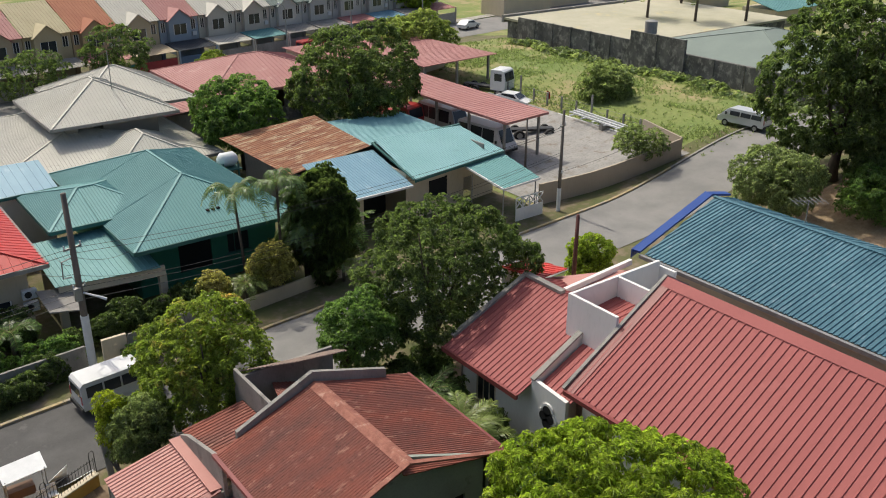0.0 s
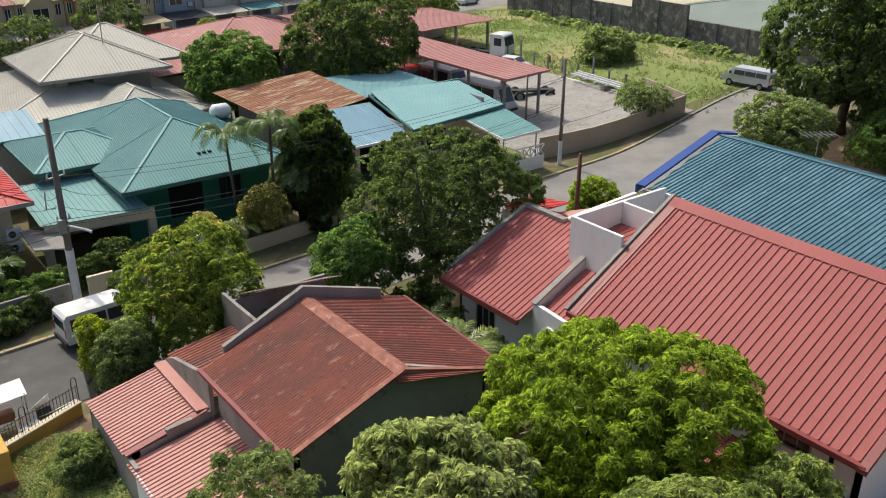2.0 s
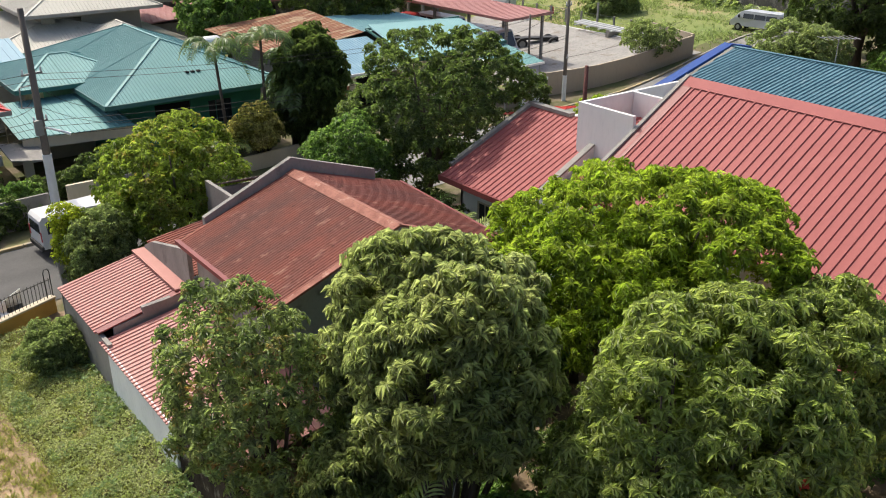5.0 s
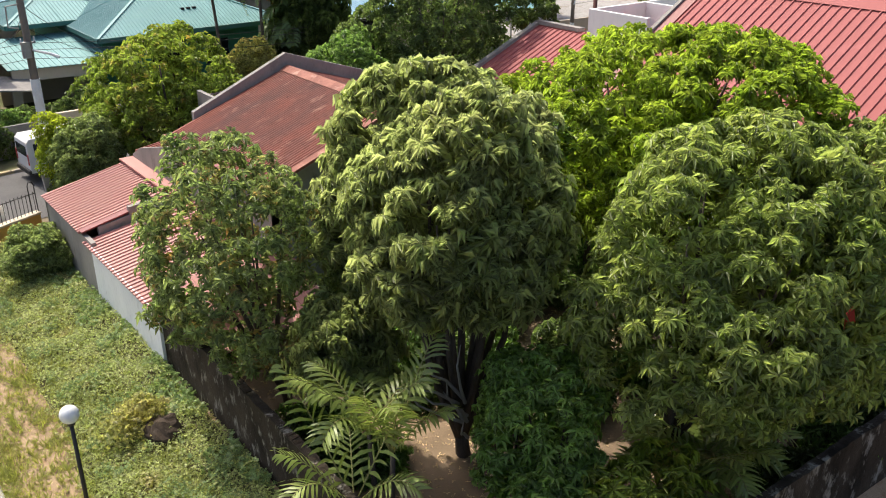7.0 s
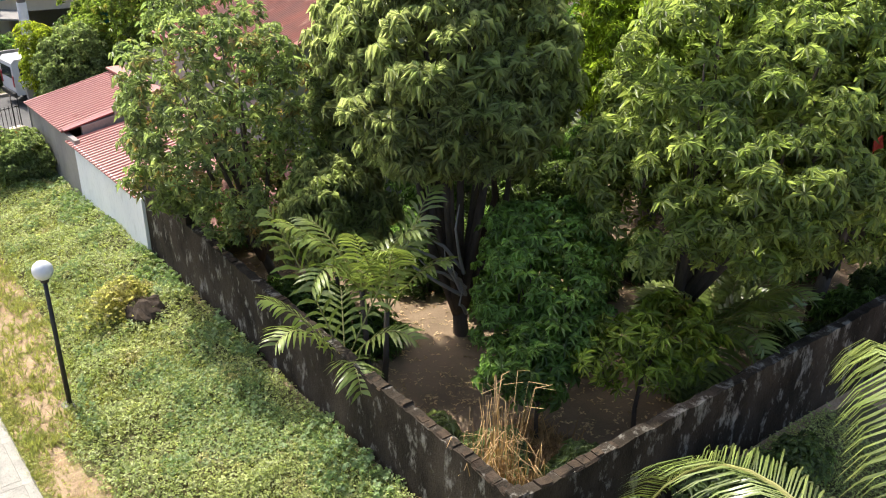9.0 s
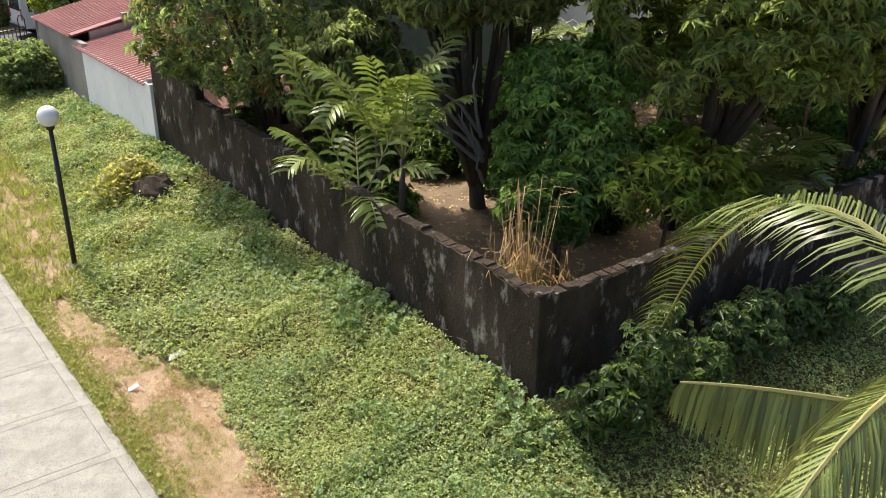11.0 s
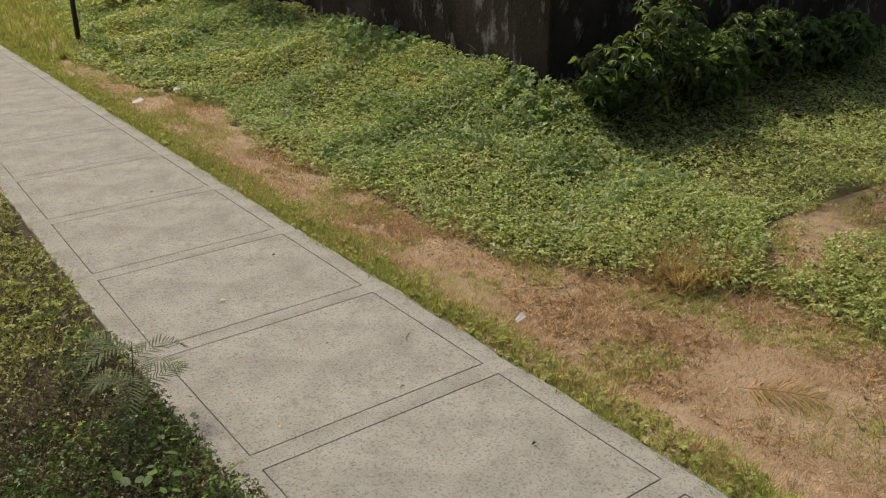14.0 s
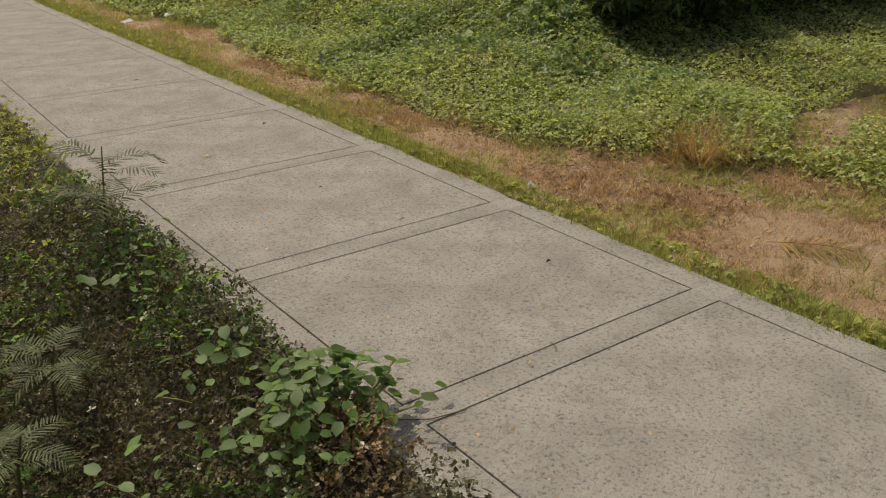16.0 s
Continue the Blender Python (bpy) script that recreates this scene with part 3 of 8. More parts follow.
def palm(name, base, height, lean, fronds, length, material, label, leaflet=0.55, width=0.045, pairs=40, seed=3, rise=(0.2, 0.9), droop=(0.5, 0.9), trunk=0.12, stems=1, hang=0.4, group="", aims=None, fold=0.45, side_k=0.95):
    rng = np.random.default_rng(seed)
    t = thing(name, base, label, "palm", group)
    for s in range(stems):
        off = Vector((rng.uniform(-0.35, 0.35), rng.uniform(-0.35, 0.35), 0)) if stems > 1 else Vector((0, 0, 0))
        hgt = height * (rng.uniform(0.55, 1.0) if s else 1.0)
        top = off * 1.8 + Vector((lean[0], lean[1], hgt))
        mb = MB()
        mb.tube([off - Vector((0, 0, 0.1)), off.lerp(top, 0.5) - Vector((lean[0], lean[1], 0)) * 0.12, top], [trunk * 1.25, trunk, trunk * 0.85], 9)
        part("trunk", mb, BARK, t, smooth=True)
        for i in range(fronds):
            az = 2 * math.pi * (i + 0.3 * rng.uniform(-1, 1)) / fronds
            r_, d_, ln = rng.uniform(*rise), rng.uniform(*droop), length * rng.uniform(0.82, 1.1)
            if aims:
                az, r_, d_, ln, fold, hang, side_k, leaflet, ahead = aims[i % len(aims)]
            path, v, f = frond(ln, r_, d_, pairs, leaflet, width, hang, rng, fold, side_k, ahead if aims else 1.0)
            rot = np.array(Matrix.Rotation(az, 3, "Z"))
            path, v = path @ rot.T + np.array(top), v @ rot.T + np.array(top)
            ob = new("frond", fast_mesh("frond", v, f, [material]))
            ob.parent = t
            mr = MB()
            mr.tube([tuple(p) for p in path], [0.028 * length / 3 * (1 - 0.85 * q / 13) + 0.004 for q in range(14)], 5)
            rb = new("midrib", mr.mesh("midrib", [RACHIS]))
            rb.parent = ob
    return t


# ---- ground, road, footpath ----
def far_kerb(a):
    return 41.2 + 0.08 * (a - 5)


def near_kerb(a):
    return far_kerb(a) - 6.3


def weed_edge(b):
    """Where the creeping weeds begin beside the footpath, along it."""
    pts = ((-2, 8.0), (0.6, 6.0), (1.5, 5.25), (2.2, 5.35), (2.7, 5.2), (3.2, 4.7), (4.6, 3.95), (6.9, 3.8), (8.9, 3.7), (11.0, 4.1), (13.0, 3.3), (15.0, 3.1), (17.0, 3.7), (20.0, 4.1), (24.0, 4.2), (28.0, 3.8), (40, 3.5))
    return float(np.interp(b, [p[0] for p in pts], [p[1] for p in pts]))


def grid_ground():
    xs = [-1500, -600, -250, -120, -70, -40, -25, -15, -10, -7] + [-5 + 0.25 * i for i in range(21)] + [0.25, 0.4, 0.55, 2.4, 2.6, 2.75, 3.0, 3.25, 3.5] + [3.75 + 0.25 * i for i in range(13)] + [7.0, 7.25]
    xs += [7.6 + 0.6 * i for i in range(35)] + [30 + 2 * i for i in range(40)] + [115, 125, 140, 170, 250, 600, 1500]
    ys = [-1500, -400, -120, -60, -30, -20, -12] + [-8 + 0.5 * i for i in range(60)] + [22.0 + i for i in range(10)] + [32 + 2 * i for i in range(45)] + [125, 140, 170, 250, 600, 1500]
    xs, ys = sorted(set(xs)), sorted(set(ys))
    v = []
    for y in ys:
        for x in xs:
            z = ground_z(x, y) + (noise.noise(Vector((x * 0.6, y * 0.6, 0))) * 0.06 if -6 < y < 34 and -8 < x < 22 and not 0.3 < x < 2.7 else 0)
            v.append((x, y, z))
    nx = len(xs)
    f, mi = [], []
    for j in range(len(ys) - 1):
        for i in range(nx - 1):
            f.append((j * nx + i, j * nx + i + 1, (j + 1) * nx + i + 1, (j + 1) * nx + i))
            cx, cy = (xs[i] + xs[i + 1]) / 2, (ys[j] + ys[j + 1]) / 2
            if cx < 0.5 and cy < 9:
                mi.append(4)
            # Slot 5, with the gap shade in its colour, lies under the weeds.
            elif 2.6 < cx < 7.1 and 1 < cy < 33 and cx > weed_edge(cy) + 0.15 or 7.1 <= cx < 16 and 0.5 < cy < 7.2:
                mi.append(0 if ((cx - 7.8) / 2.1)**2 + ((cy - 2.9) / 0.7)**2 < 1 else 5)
            elif 7.1 < cx < 33 and 7.5 < cy < 34:
                mi.append(1)
            elif cx > 46 and 47 < cy < 96 or cx > 90 or cy > 125:
                mi.append(2)
            elif cy > 34:
                mi.append(3)
            else:
                mi.append(0)
    ob = new("ground", fast_mesh("ground", np.array(v), np.array(f), [SOIL, EARTH, GRASS_FIELD, VERGE, SHADE_SOIL, WEEDBED], mi))
    ob.data.polygons.foreach_set("use_smooth", [True] * len(ob.data.polygons))
    tagged(ob, "dry brown soil with patchy grass and weeds", "ground", kind="structure")


grid_ground()


def strip(name, lo, hi, a0, a1, lift, step, material, label, kind="structure", cat="road"):
    """A paved strip that follows the ground between two edges."""
    n = int((a1 - a0) / step)
    v, f = [], []
    for i in range(n + 1):
        a = a0 + (a1 - a0) * i / n
        for w in (0, 0.33, 0.67, 1):
            b = lo(a) + (hi(a) - lo(a)) * w
            v.append((a, b, ground_z(a, b) + lift))
    for i in range(n):
        f += [(4 * i + k, 4 * i + 4 + k, 4 * i + 5 + k, 4 * i + 1 + k) for k in range(3)]
    ob = new(name, fast_mesh(name, np.array(v), np.array(f), [material]))
    return tagged(ob, label, cat, kind=kind)


strip("road", near_kerb, far_kerb, 17, 161, 0.035, 2, ROADM, "worn grey concrete street with darker patches")
# Below a = 17 the street has a darker grey.
strip("road_asphalt", near_kerb, far_kerb, -81, 17, 0.035, 2, ROAD_DARK, "dark grey stretch of the street")
strip("road_far", lambda a: 94 + 0.16 * a, lambda a: 103.6 + 0.16 * a, -60, 220, 0.05, 4, ROADM, "pale grey street in front of the row houses")
strip("pavement_far", lambda a: 103.9 + 0.16 * a, lambda a: 106 + 0.16 * a, -60, 220, 0.12, 4, CONC, "pale concrete pavement before the row houses", cat="pavement")


def kerbs():
    root = thing("kerb", (0, 0, 0), "low concrete kerb with faded yellow paint", "kerb", kind="structure")
    for i in range(44):
        a = -12 + 2.0 * i
        b0, b1 = far_kerb(a), far_kerb(a + 1.96)
        z0, z1 = ground_z(a, b0), ground_z(a + 1.96, b1)
        mb = MB()
        mb.extrude([(a, b0, z0 - 0.1), (a + 1.96, b1, z1 - 0.1), (a + 1.96, b1, z1 + 0.16), (a, b0, z0 + 0.16)], (0, 0.2, 0))
        part("kerbstone", mb, KERB_Y if a < 60 else STONE, root)


kerbs()


def footpath():
    """Cast slabs with scored borders: each bay and each narrow band between bays is a slab of its own."""
    root = thing("footpath", (0, 0, 0), "pale grey concrete footpath with scored bays and joints", "footpath", kind="structure")
    pitch, band = 1.497, 0.15
    def bend(y):
        """How far the path's far reach narrows on its open side."""
        return 0.024 * min(max(y - 4.0, 0.0), 13.0)

    bed = MB()
    for k in range(-4, 14):
        b0, b1 = 1.04 + pitch * k, 1.04 + pitch * (k + 1)
        bed.add([(0.47 + bend(b0), b0, walk_z(b0) - 0.25), (2.47, b0, walk_z(b0) - 0.25), (2.47, b1, walk_z(b1) - 0.25), (0.47 + bend(b1), b1, walk_z(b1) - 0.25),
                 (0.47 + bend(b0), b0, walk_z(b0) - 0.012), (2.47, b0, walk_z(b0) - 0.012), (2.47, b1, walk_z(b1) - 0.012), (0.47 + bend(b1), b1, walk_z(b1) - 0.012)],
                [(4, 5, 6, 7), (0, 4, 7, 3), (1, 2, 6, 5)])
    part("path_bed", bed, CONC_DARK, root)

    def slab(name, x0, x1, y0, y1, ragged=(False, False)):
        """A cast piece; ragged: whether its low and high x edges are the path's crumbling outer edges."""
        mb = MB(((x0 + x1) / 2, (y0 + y1) / 2, walk_z((y0 + y1) / 2)))
        n = 21 if y1 - y0 > 0.5 else 5
        sides = []
        for x, rag, seed in ((x0, ragged[0], 1), (x1, ragged[1], 7)):
            line = []
            for i in range(n):
                y = y0 + (y1 - y0) * i / (n - 1)
                off = bend(y) if x < 1 else 0
                if rag:
                    off += 0.03 * noise.noise(Vector((y * 2.2, seed, 0))) + 0.014 * noise.noise(Vector((y * 11, seed, 5)))
                line.append((x + off, y))
            sides.append(line)
        ring = sides[0] + sides[1][::-1]
        top = [(x + (0.006 if i < n and ragged[0] else -0.006 if i >= n and ragged[1] else 0), y) for i, (x, y) in enumerate(ring)]
        m = len(ring)
        v = [(x, y, walk_z(y) - 0.2) for x, y in ring] + [(x, y, walk_z(y) - 0.008) for x, y in ring] + [(x, y, walk_z(y)) for x, y in top]
        f = [tuple(reversed(range(2 * m, 3 * m)))]
        f += [(q + i, q + m + i, q + m + (i + 1) % m, q + (i + 1) % m) for q in (0, m) for i in range(m)]
        mb.add(v, f)
        ob = part(name, mb, CONC, root)
        ob.location = mb.o

    gap = 0.009
    for k in range(-4, 14):
        b0, b1 = 0.92 + pitch * k, 0.92 + pitch * (k + 1)
        slab("cross_band", 0.45, 2.45, b0, b0 + band, (True, True))
        slab("edge_band", 0.45, 0.63, b0 + band, b1, (True, False))
        slab("edge_band", 2.29, 2.45, b0 + band, b1, (False, True))
        slab("slab", 0.63 + gap, 2.29 - gap, b0 + band + gap, b1 - gap)


footpath()


# ---- the walled garden's old wall, and the houses ----
def old_wall():
    root = thing("garden_wall", (7.1, 7.4, 0), "old mouldy rendered block wall with crumbling top", "wall", kind="structure")
    o = (7.1, 7.4, 0)
    rng = random.Random(9)

    def run(p, q, n, z0, z1, th, bricky):
        """Lengths of wall whose ragged top goes from z0 to z1; bricky(i): whether loose bricks crown that length."""
        p, q = Vector((*p, 0)), Vector((*q, 0))
        d = (q - p) / n
        nr = Vector((-d.y, d.x, 0)).normalized() * th
        sub = 4
        m = n * sub
        top = [z0 + (z1 - z0) * i / m + 0.05 * noise.noise(Vector((i * 0.11, z0, 2.0))) + rng.uniform(-0.022, 0.022) for i in range(m + 1)]
        for i in range(n):
            a, b = p + d * i, p + d * (i + 1)
            ring = [(a.x, a.y, -0.6), (b.x, b.y, -0.6)] + [tuple((p + d * (i + k / sub)).xy) + (top[i * sub + k],) for k in range(sub, -1, -1)]
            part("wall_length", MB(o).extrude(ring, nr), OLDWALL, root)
            if not bricky(i):
                continue
            at = 0.0
            while at < 0.97:
                w = rng.uniform(0.22, 0.52)
                if rng.random() < 0.3:
                    at += w
                    continue
                u, v = p + d * (i + at), p + d * (i + min(at + w - 0.03, 0.99))
                h0, h1 = top[int((i + at) * sub)] - 0.02, top[min(int((i + at + w) * sub), m)] - 0.02
                e = nr.normalized() * rng.uniform(-0.03, 0.035)
                k0, k1 = rng.uniform(0.025, 0.06), rng.uniform(0.025, 0.06)
                cp = MB(o)
                lo, hi = nr * rng.uniform(0.0, 0.1), nr * rng.uniform(0.88, 1.06)
                ends = []
                for c, h, kk in ((u, h0, k0), (v, h1, k1)):
                    ends.append([tuple((c + lo - e).xy) + (h,), tuple((c + hi + e).xy) + (h,), tuple((c + hi * 0.92).xy) + (h + kk,), tuple((c + lo + nr * 0.08).xy) + (h + kk * rng.uniform(0.8, 1.1),)])
                cp.add(ends[0] + ends[1], [(0, 1, 2, 3), (7, 6, 5, 4), (1, 0, 4, 5), (2, 1, 5, 6), (3, 2, 6, 7), (0, 3, 7, 4)])
                part("coping", cp, OLDWALL_TOP, root)
                at += w
    run((7.1, 20.9), (7.1, 18.25), 6, 2.72, 2.4, 0.2, lambda i: False)
    run((7.1, 18.25), (7.1, 7.4), 24, 2.18, 1.88, 0.2, lambda i: i > 15 or i in (3, 4, 9))
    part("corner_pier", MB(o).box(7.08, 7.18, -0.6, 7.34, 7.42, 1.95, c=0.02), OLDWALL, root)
    run((7.34, 7.2), (34, 7.2), 44, 1.86, 1.84, 0.2, lambda i: i < 3)
    run((34.3, 7.4), (34.3, 20), 5, 1.85, 1.85, 0.2, lambda i: False)


old_wall()


def window(parent, c, w, h, facing, frame_m, pane_m=GLASS, bars=2, sill=True, depth=0.1):
    """A window on a wall: c the middle of its face, facing one of x-, x+, y-, y+."""
    o = parent.location
    sgn = -1 if facing[1] == "-" else 1

    def bx(u0, u1, z0, z1, d0, d1):
        lo, hi = sorted((sgn * d0, sgn * d1))
        if facing[0] == "y":
            return MB(o).box(c[0] + u0, c[1] + lo, c[2] + z0, c[0] + u1, c[1] + hi, c[2] + z1)
        return MB(o).box(c[0] + lo, c[1] + u0, c[2] + z0, c[0] + hi, c[1] + u1, c[2] + z1)
    win = part("window", bx(-w / 2, w / 2, -h / 2, h / 2, -0.02, 0.015), pane_m, parent)
    for u0, u1, z0, z1 in ((-w / 2 - 0.06, -w / 2 + 0.02, -h / 2, h / 2), (w / 2 - 0.02, w / 2 + 0.06, -h / 2, h / 2), (-w / 2 - 0.06, w / 2 + 0.06, h / 2 - 0.02, h / 2 + 0.07)):
        part("window_frame", bx(u0, u1, z0, z1, -0.02, 0.06), frame_m, win)
    for i in range(bars):
        u = -w / 2 + w * (i + 1) / (bars + 1)
        part("mullion", bx(u - 0.025, u + 0.025, -h / 2, h / 2, 0.015, 0.045), frame_m, win)
    if sill:
        part("window_sill", bx(-w / 2 - 0.1, w / 2 + 0.1, -h / 2 - 0.08, -h / 2, -0.02, 0.12), frame_m, win)
    return win


def beam(mb, p, q, w, h, mi=0):
    """A straight bar between two points, w wide and h deep."""
    p, q = Vector(p), Vector(q)
    d = (q - p).normalized()
    s = d.cross(Vector((0, 0, 1)))
    s = s.normalized() * w / 2 if s.length > 1e-4 else Vector((w / 2, 0, 0))
    u = s.cross(d).normalized() * h / 2
    mb.extrude([p - s - u, p + s - u, p + s + u, p - s + u], q - p, mi)


def rusty_house():
    o = (14.2, 23.6, 0)
    t = thing("rusty_roofed_house", o, "single-storey house with a rusted red corrugated gable roof", "house")
    zr, ze = 6.42, 4.86
    ridge0, ridge1 = (14.25, 20.3, zr), (14.25, 26.75, zr)
    left = MB(o).slope([(9.95, 20.3, ze), ridge0, ridge1, (9.95, 26.75, ze)], (4.3, 0, zr - ze), 0.04, 0.125, 0.09, 0.026)
    part("roof_slope", left, RUST, t)
    right = MB(o).slope([(19.3, 20.8, 4.35), (18.95, 27.0, 4.95), (14.25, 26.75, zr), (14.25, 20.3, zr)], (-4.3, 0, zr - 4.6), 0.04, 0.125, 0.09, 0.026)
    part("roof_slope", right, RUST, t)
    cap = MB(o)
    cap.extrude([(13.95, 20.2, zr - 0.06), (14.25, 20.2, zr + 0.075), (14.55, 20.2, zr - 0.06), (14.25, 20.2, zr - 0.0)], (0, 6.5, 0))
    part("ridge_cap", cap, RUSTCAP, t)
    for p, q in (((9.95, 20.28, ze + 0.03), (14.25, 20.28, zr + 0.03)), ((19.3, 20.78, 4.38), (14.25, 20.28, zr + 0.03))):
        vb = MB(o)
        beam(vb, p, q, 0.22, 0.07)
        part("verge_flashing", vb, RUSTCAP, t)
    gut = MB(o)
    beam(gut, (9.9, 20.3, ze - 0.04), (9.9, 26.8, ze - 0.04), 0.16, 0.14)
    part("gutter", gut, REDTRIM, t)
    gut2 = MB(o)
    beam(gut2, (19.36, 20.8, 4.28), (19.0, 27.05, 4.88), 0.14, 0.14)
    part("gutter", gut2, REDTRIM, t)
    # gable parapet at the street end
    par = MB(o)
    par.extrude([(10.9, 26.78, 4.6), (14.25, 26.78, 6.3), (17.7, 26.78, 5.2), (17.7, 26.78, 5.75), (14.25, 26.78, 6.86), (10.9, 26.78, 5.42)], (0, 0.18, 0))
    part("parapet", par, STONE, t)
    # walls
    w = MB(o)
    w.wall((10.5, 26.7), (10.5, 20.9), 0, ze + 0.15, 0.15)
    w.wall((18.3, 20.9), (18.3, 26.7), 0, 4.7, 0.15)
    w.wall((10.5, 26.7), (18.4, 26.7), 0, 4.7, 0.15)
    part("wall", w, STONE, t)
    g = MB(o)
    g.wall((10.5, 20.9), (18.45, 20.9), 0, 4.3, 0.15, [(1.6, 3.2, 1.2, 2.6), (5.2, 6.8, 1.2, 3.3)])
    peak = MB(o)
    peak.extrude([(10.5, 20.9, 4.3), (18.45, 20.9, 4.3), (18.45, 20.9, 4.55), (14.25, 20.9, zr - 0.1), (10.5, 20.9, ze + 0.1)], (0, 0.15, 0))
    render_green = mat("green_grey_render", (0.33, 0.36, 0.31), (0.25, 0.27, 0.24), 0.9, 0.6, 10, 0.6, spots=(0.12, 0.12, 0.11), spot_at=0.6)
    part("gable_wall", g, render_green, t)
    part("gable_peak", peak, render_green, t)
    part("door_opening", MB(o).box(15.7, 21.02, 1.2, 17.3, 21.05, 3.3), DARK, t)
    window(t, (12.9, 20.98, 1.9), 1.5, 1.3, "y-", STONE)
    # low wings towards the street
    porch = MB(o).slope([(14.95, 32.0, 4.2), (17.9, 30.1, 4.2), (17.8, 27.1, 4.9), (13.2, 27.1, 4.9)], (0, -1, 0.3), 0.04, 0.15, 0.1, 0.025)
    part("porch_roof", porch, RUST, t)
    pp = MB(o)
    pp.wall((13.2, 32.15), (13.2, 27.1), 0.0, 4.75, 0.15)
    pp.wall((18.0, 31.9), (13.2, 32.0), 0.0, 4.4, 0.15)
    part("porch_parapet", pp, STONE, t)
    pr = MB(o).slope([(13.5, 32.1, 4.35), (18.1, 31.4, 4.2), (17.9, 30.2, 4.75), (15.6, 30.6, 5.0)], (0, -1, 0.3), 0.04, 0.15, 0.1, 0.025)
    part("porch_gable", pr, mat("grey_rusty_sheet", (0.2, 0.15, 0.125), (0.27, 0.2, 0.165), 0.85, 0.8, 8, 0.6, 0.2), t)
    low = MB(o).slope([(10.35, 27.05, 3.35), (13.15, 27.05, 3.75), (13.15, 31.3, 3.6), (10.35, 31.3, 3.0)], (1, 0, 0.15), 0.04, 0.2, 0.06, 0.03)
    part("side_roof", low, RUST, t)
    return t


rusty_house()


def lean_to():
    o = (7.0, 21.0, 0)
    t = thing("lean_to_sheds", o, "lean-to rooms with faded red ribbed roofs along the boundary wall", "shed")
    up = MB(o).slope([(6.95, 27.2, 2.2), (10.1, 27.1, 2.9), (10.1, 31.25, 2.9), (6.95, 31.4, 2.2)], (3.15, 0, 0.7), 0.04, 0.21, 0.07, 0.035)
    part("upper_roof", up, REDROOF2, t)
    cap = MB(o)
    beam(cap, (10.0, 27.1, 2.96), (10.0, 31.3, 2.96), 0.55, 0.06)
    part("roof_flashing", cap, REDROOF2, t)
    fl = MB(o)
    beam(fl, (7.0, 27.15, 2.24), (10.1, 27.1, 2.94), 0.3, 0.05)
    part("verge_flashing", fl, REDTRIM, t)
    lowr = MB(o).slope([(6.95, 21.2, 1.98), (10.75, 21.2, 2.65), (10.75, 26.75, 2.65), (6.95, 26.95, 1.98)], (3.8, 0, 0.65), 0.04, 0.21, 0.07, 0.035)
    part("lower_roof", lowr, REDROOF2, t)
    st = MB(o)
    st.extrude([(7.5, 26.95, 1.9), (11.0, 26.95, 2.4), (11.0, 26.95, 2.95), (8.5, 26.95, 2.75), (8.5, 26.95, 2.5), (7.5, 26.95, 2.32)], (0, 0.18, 0))
    part("step_wall", st, STONE, t)
    w = MB(o)
    w.wall((7.02, 26.3), (7.02, 20.9), -0.3, 2.0, 0.15)
    part("white_wall", w, WHITEWALL, t)
    w2 = MB(o)
    w2.wall((7.05, 31.4), (7.05, 26.3), -0.3, 2.12, 0.15)
    w2.wall((10.3, 31.3), (7.05, 31.3), -0.3, 2.12, 0.15)
    part("grey_wall", w2, STONE, t)
    w3 = MB(o)
    w3.extrude([(10.2, 26.9, 0), (10.2, 31.2, 0), (10.2, 31.2, 3.1), (10.2, 30.4, 3.5), (10.2, 26.9, 4.4)], (0.16, 0, 0))
    part("party_wall", w3, STONE, t)
    w4 = MB(o)
    w4.wall((7.05, 21.05), (10.8, 21.05), -0.2, 2.1, 0.12)
    part("end_wall", w4, STONE, t)
    # a flat reddish deck beyond the lower roof
    dk = MB(o).slope([(7.55, 18.2, 1.88), (10.9, 18.6, 1.95), (10.9, 21.03, 2.72), (7.55, 21.03, 2.68)], (0, 1, 0.2), 0.05, 0.3, 0.05, 0.012)
    part("flat_roof", dk, REDROOF2, t)
    return t


lean_to()


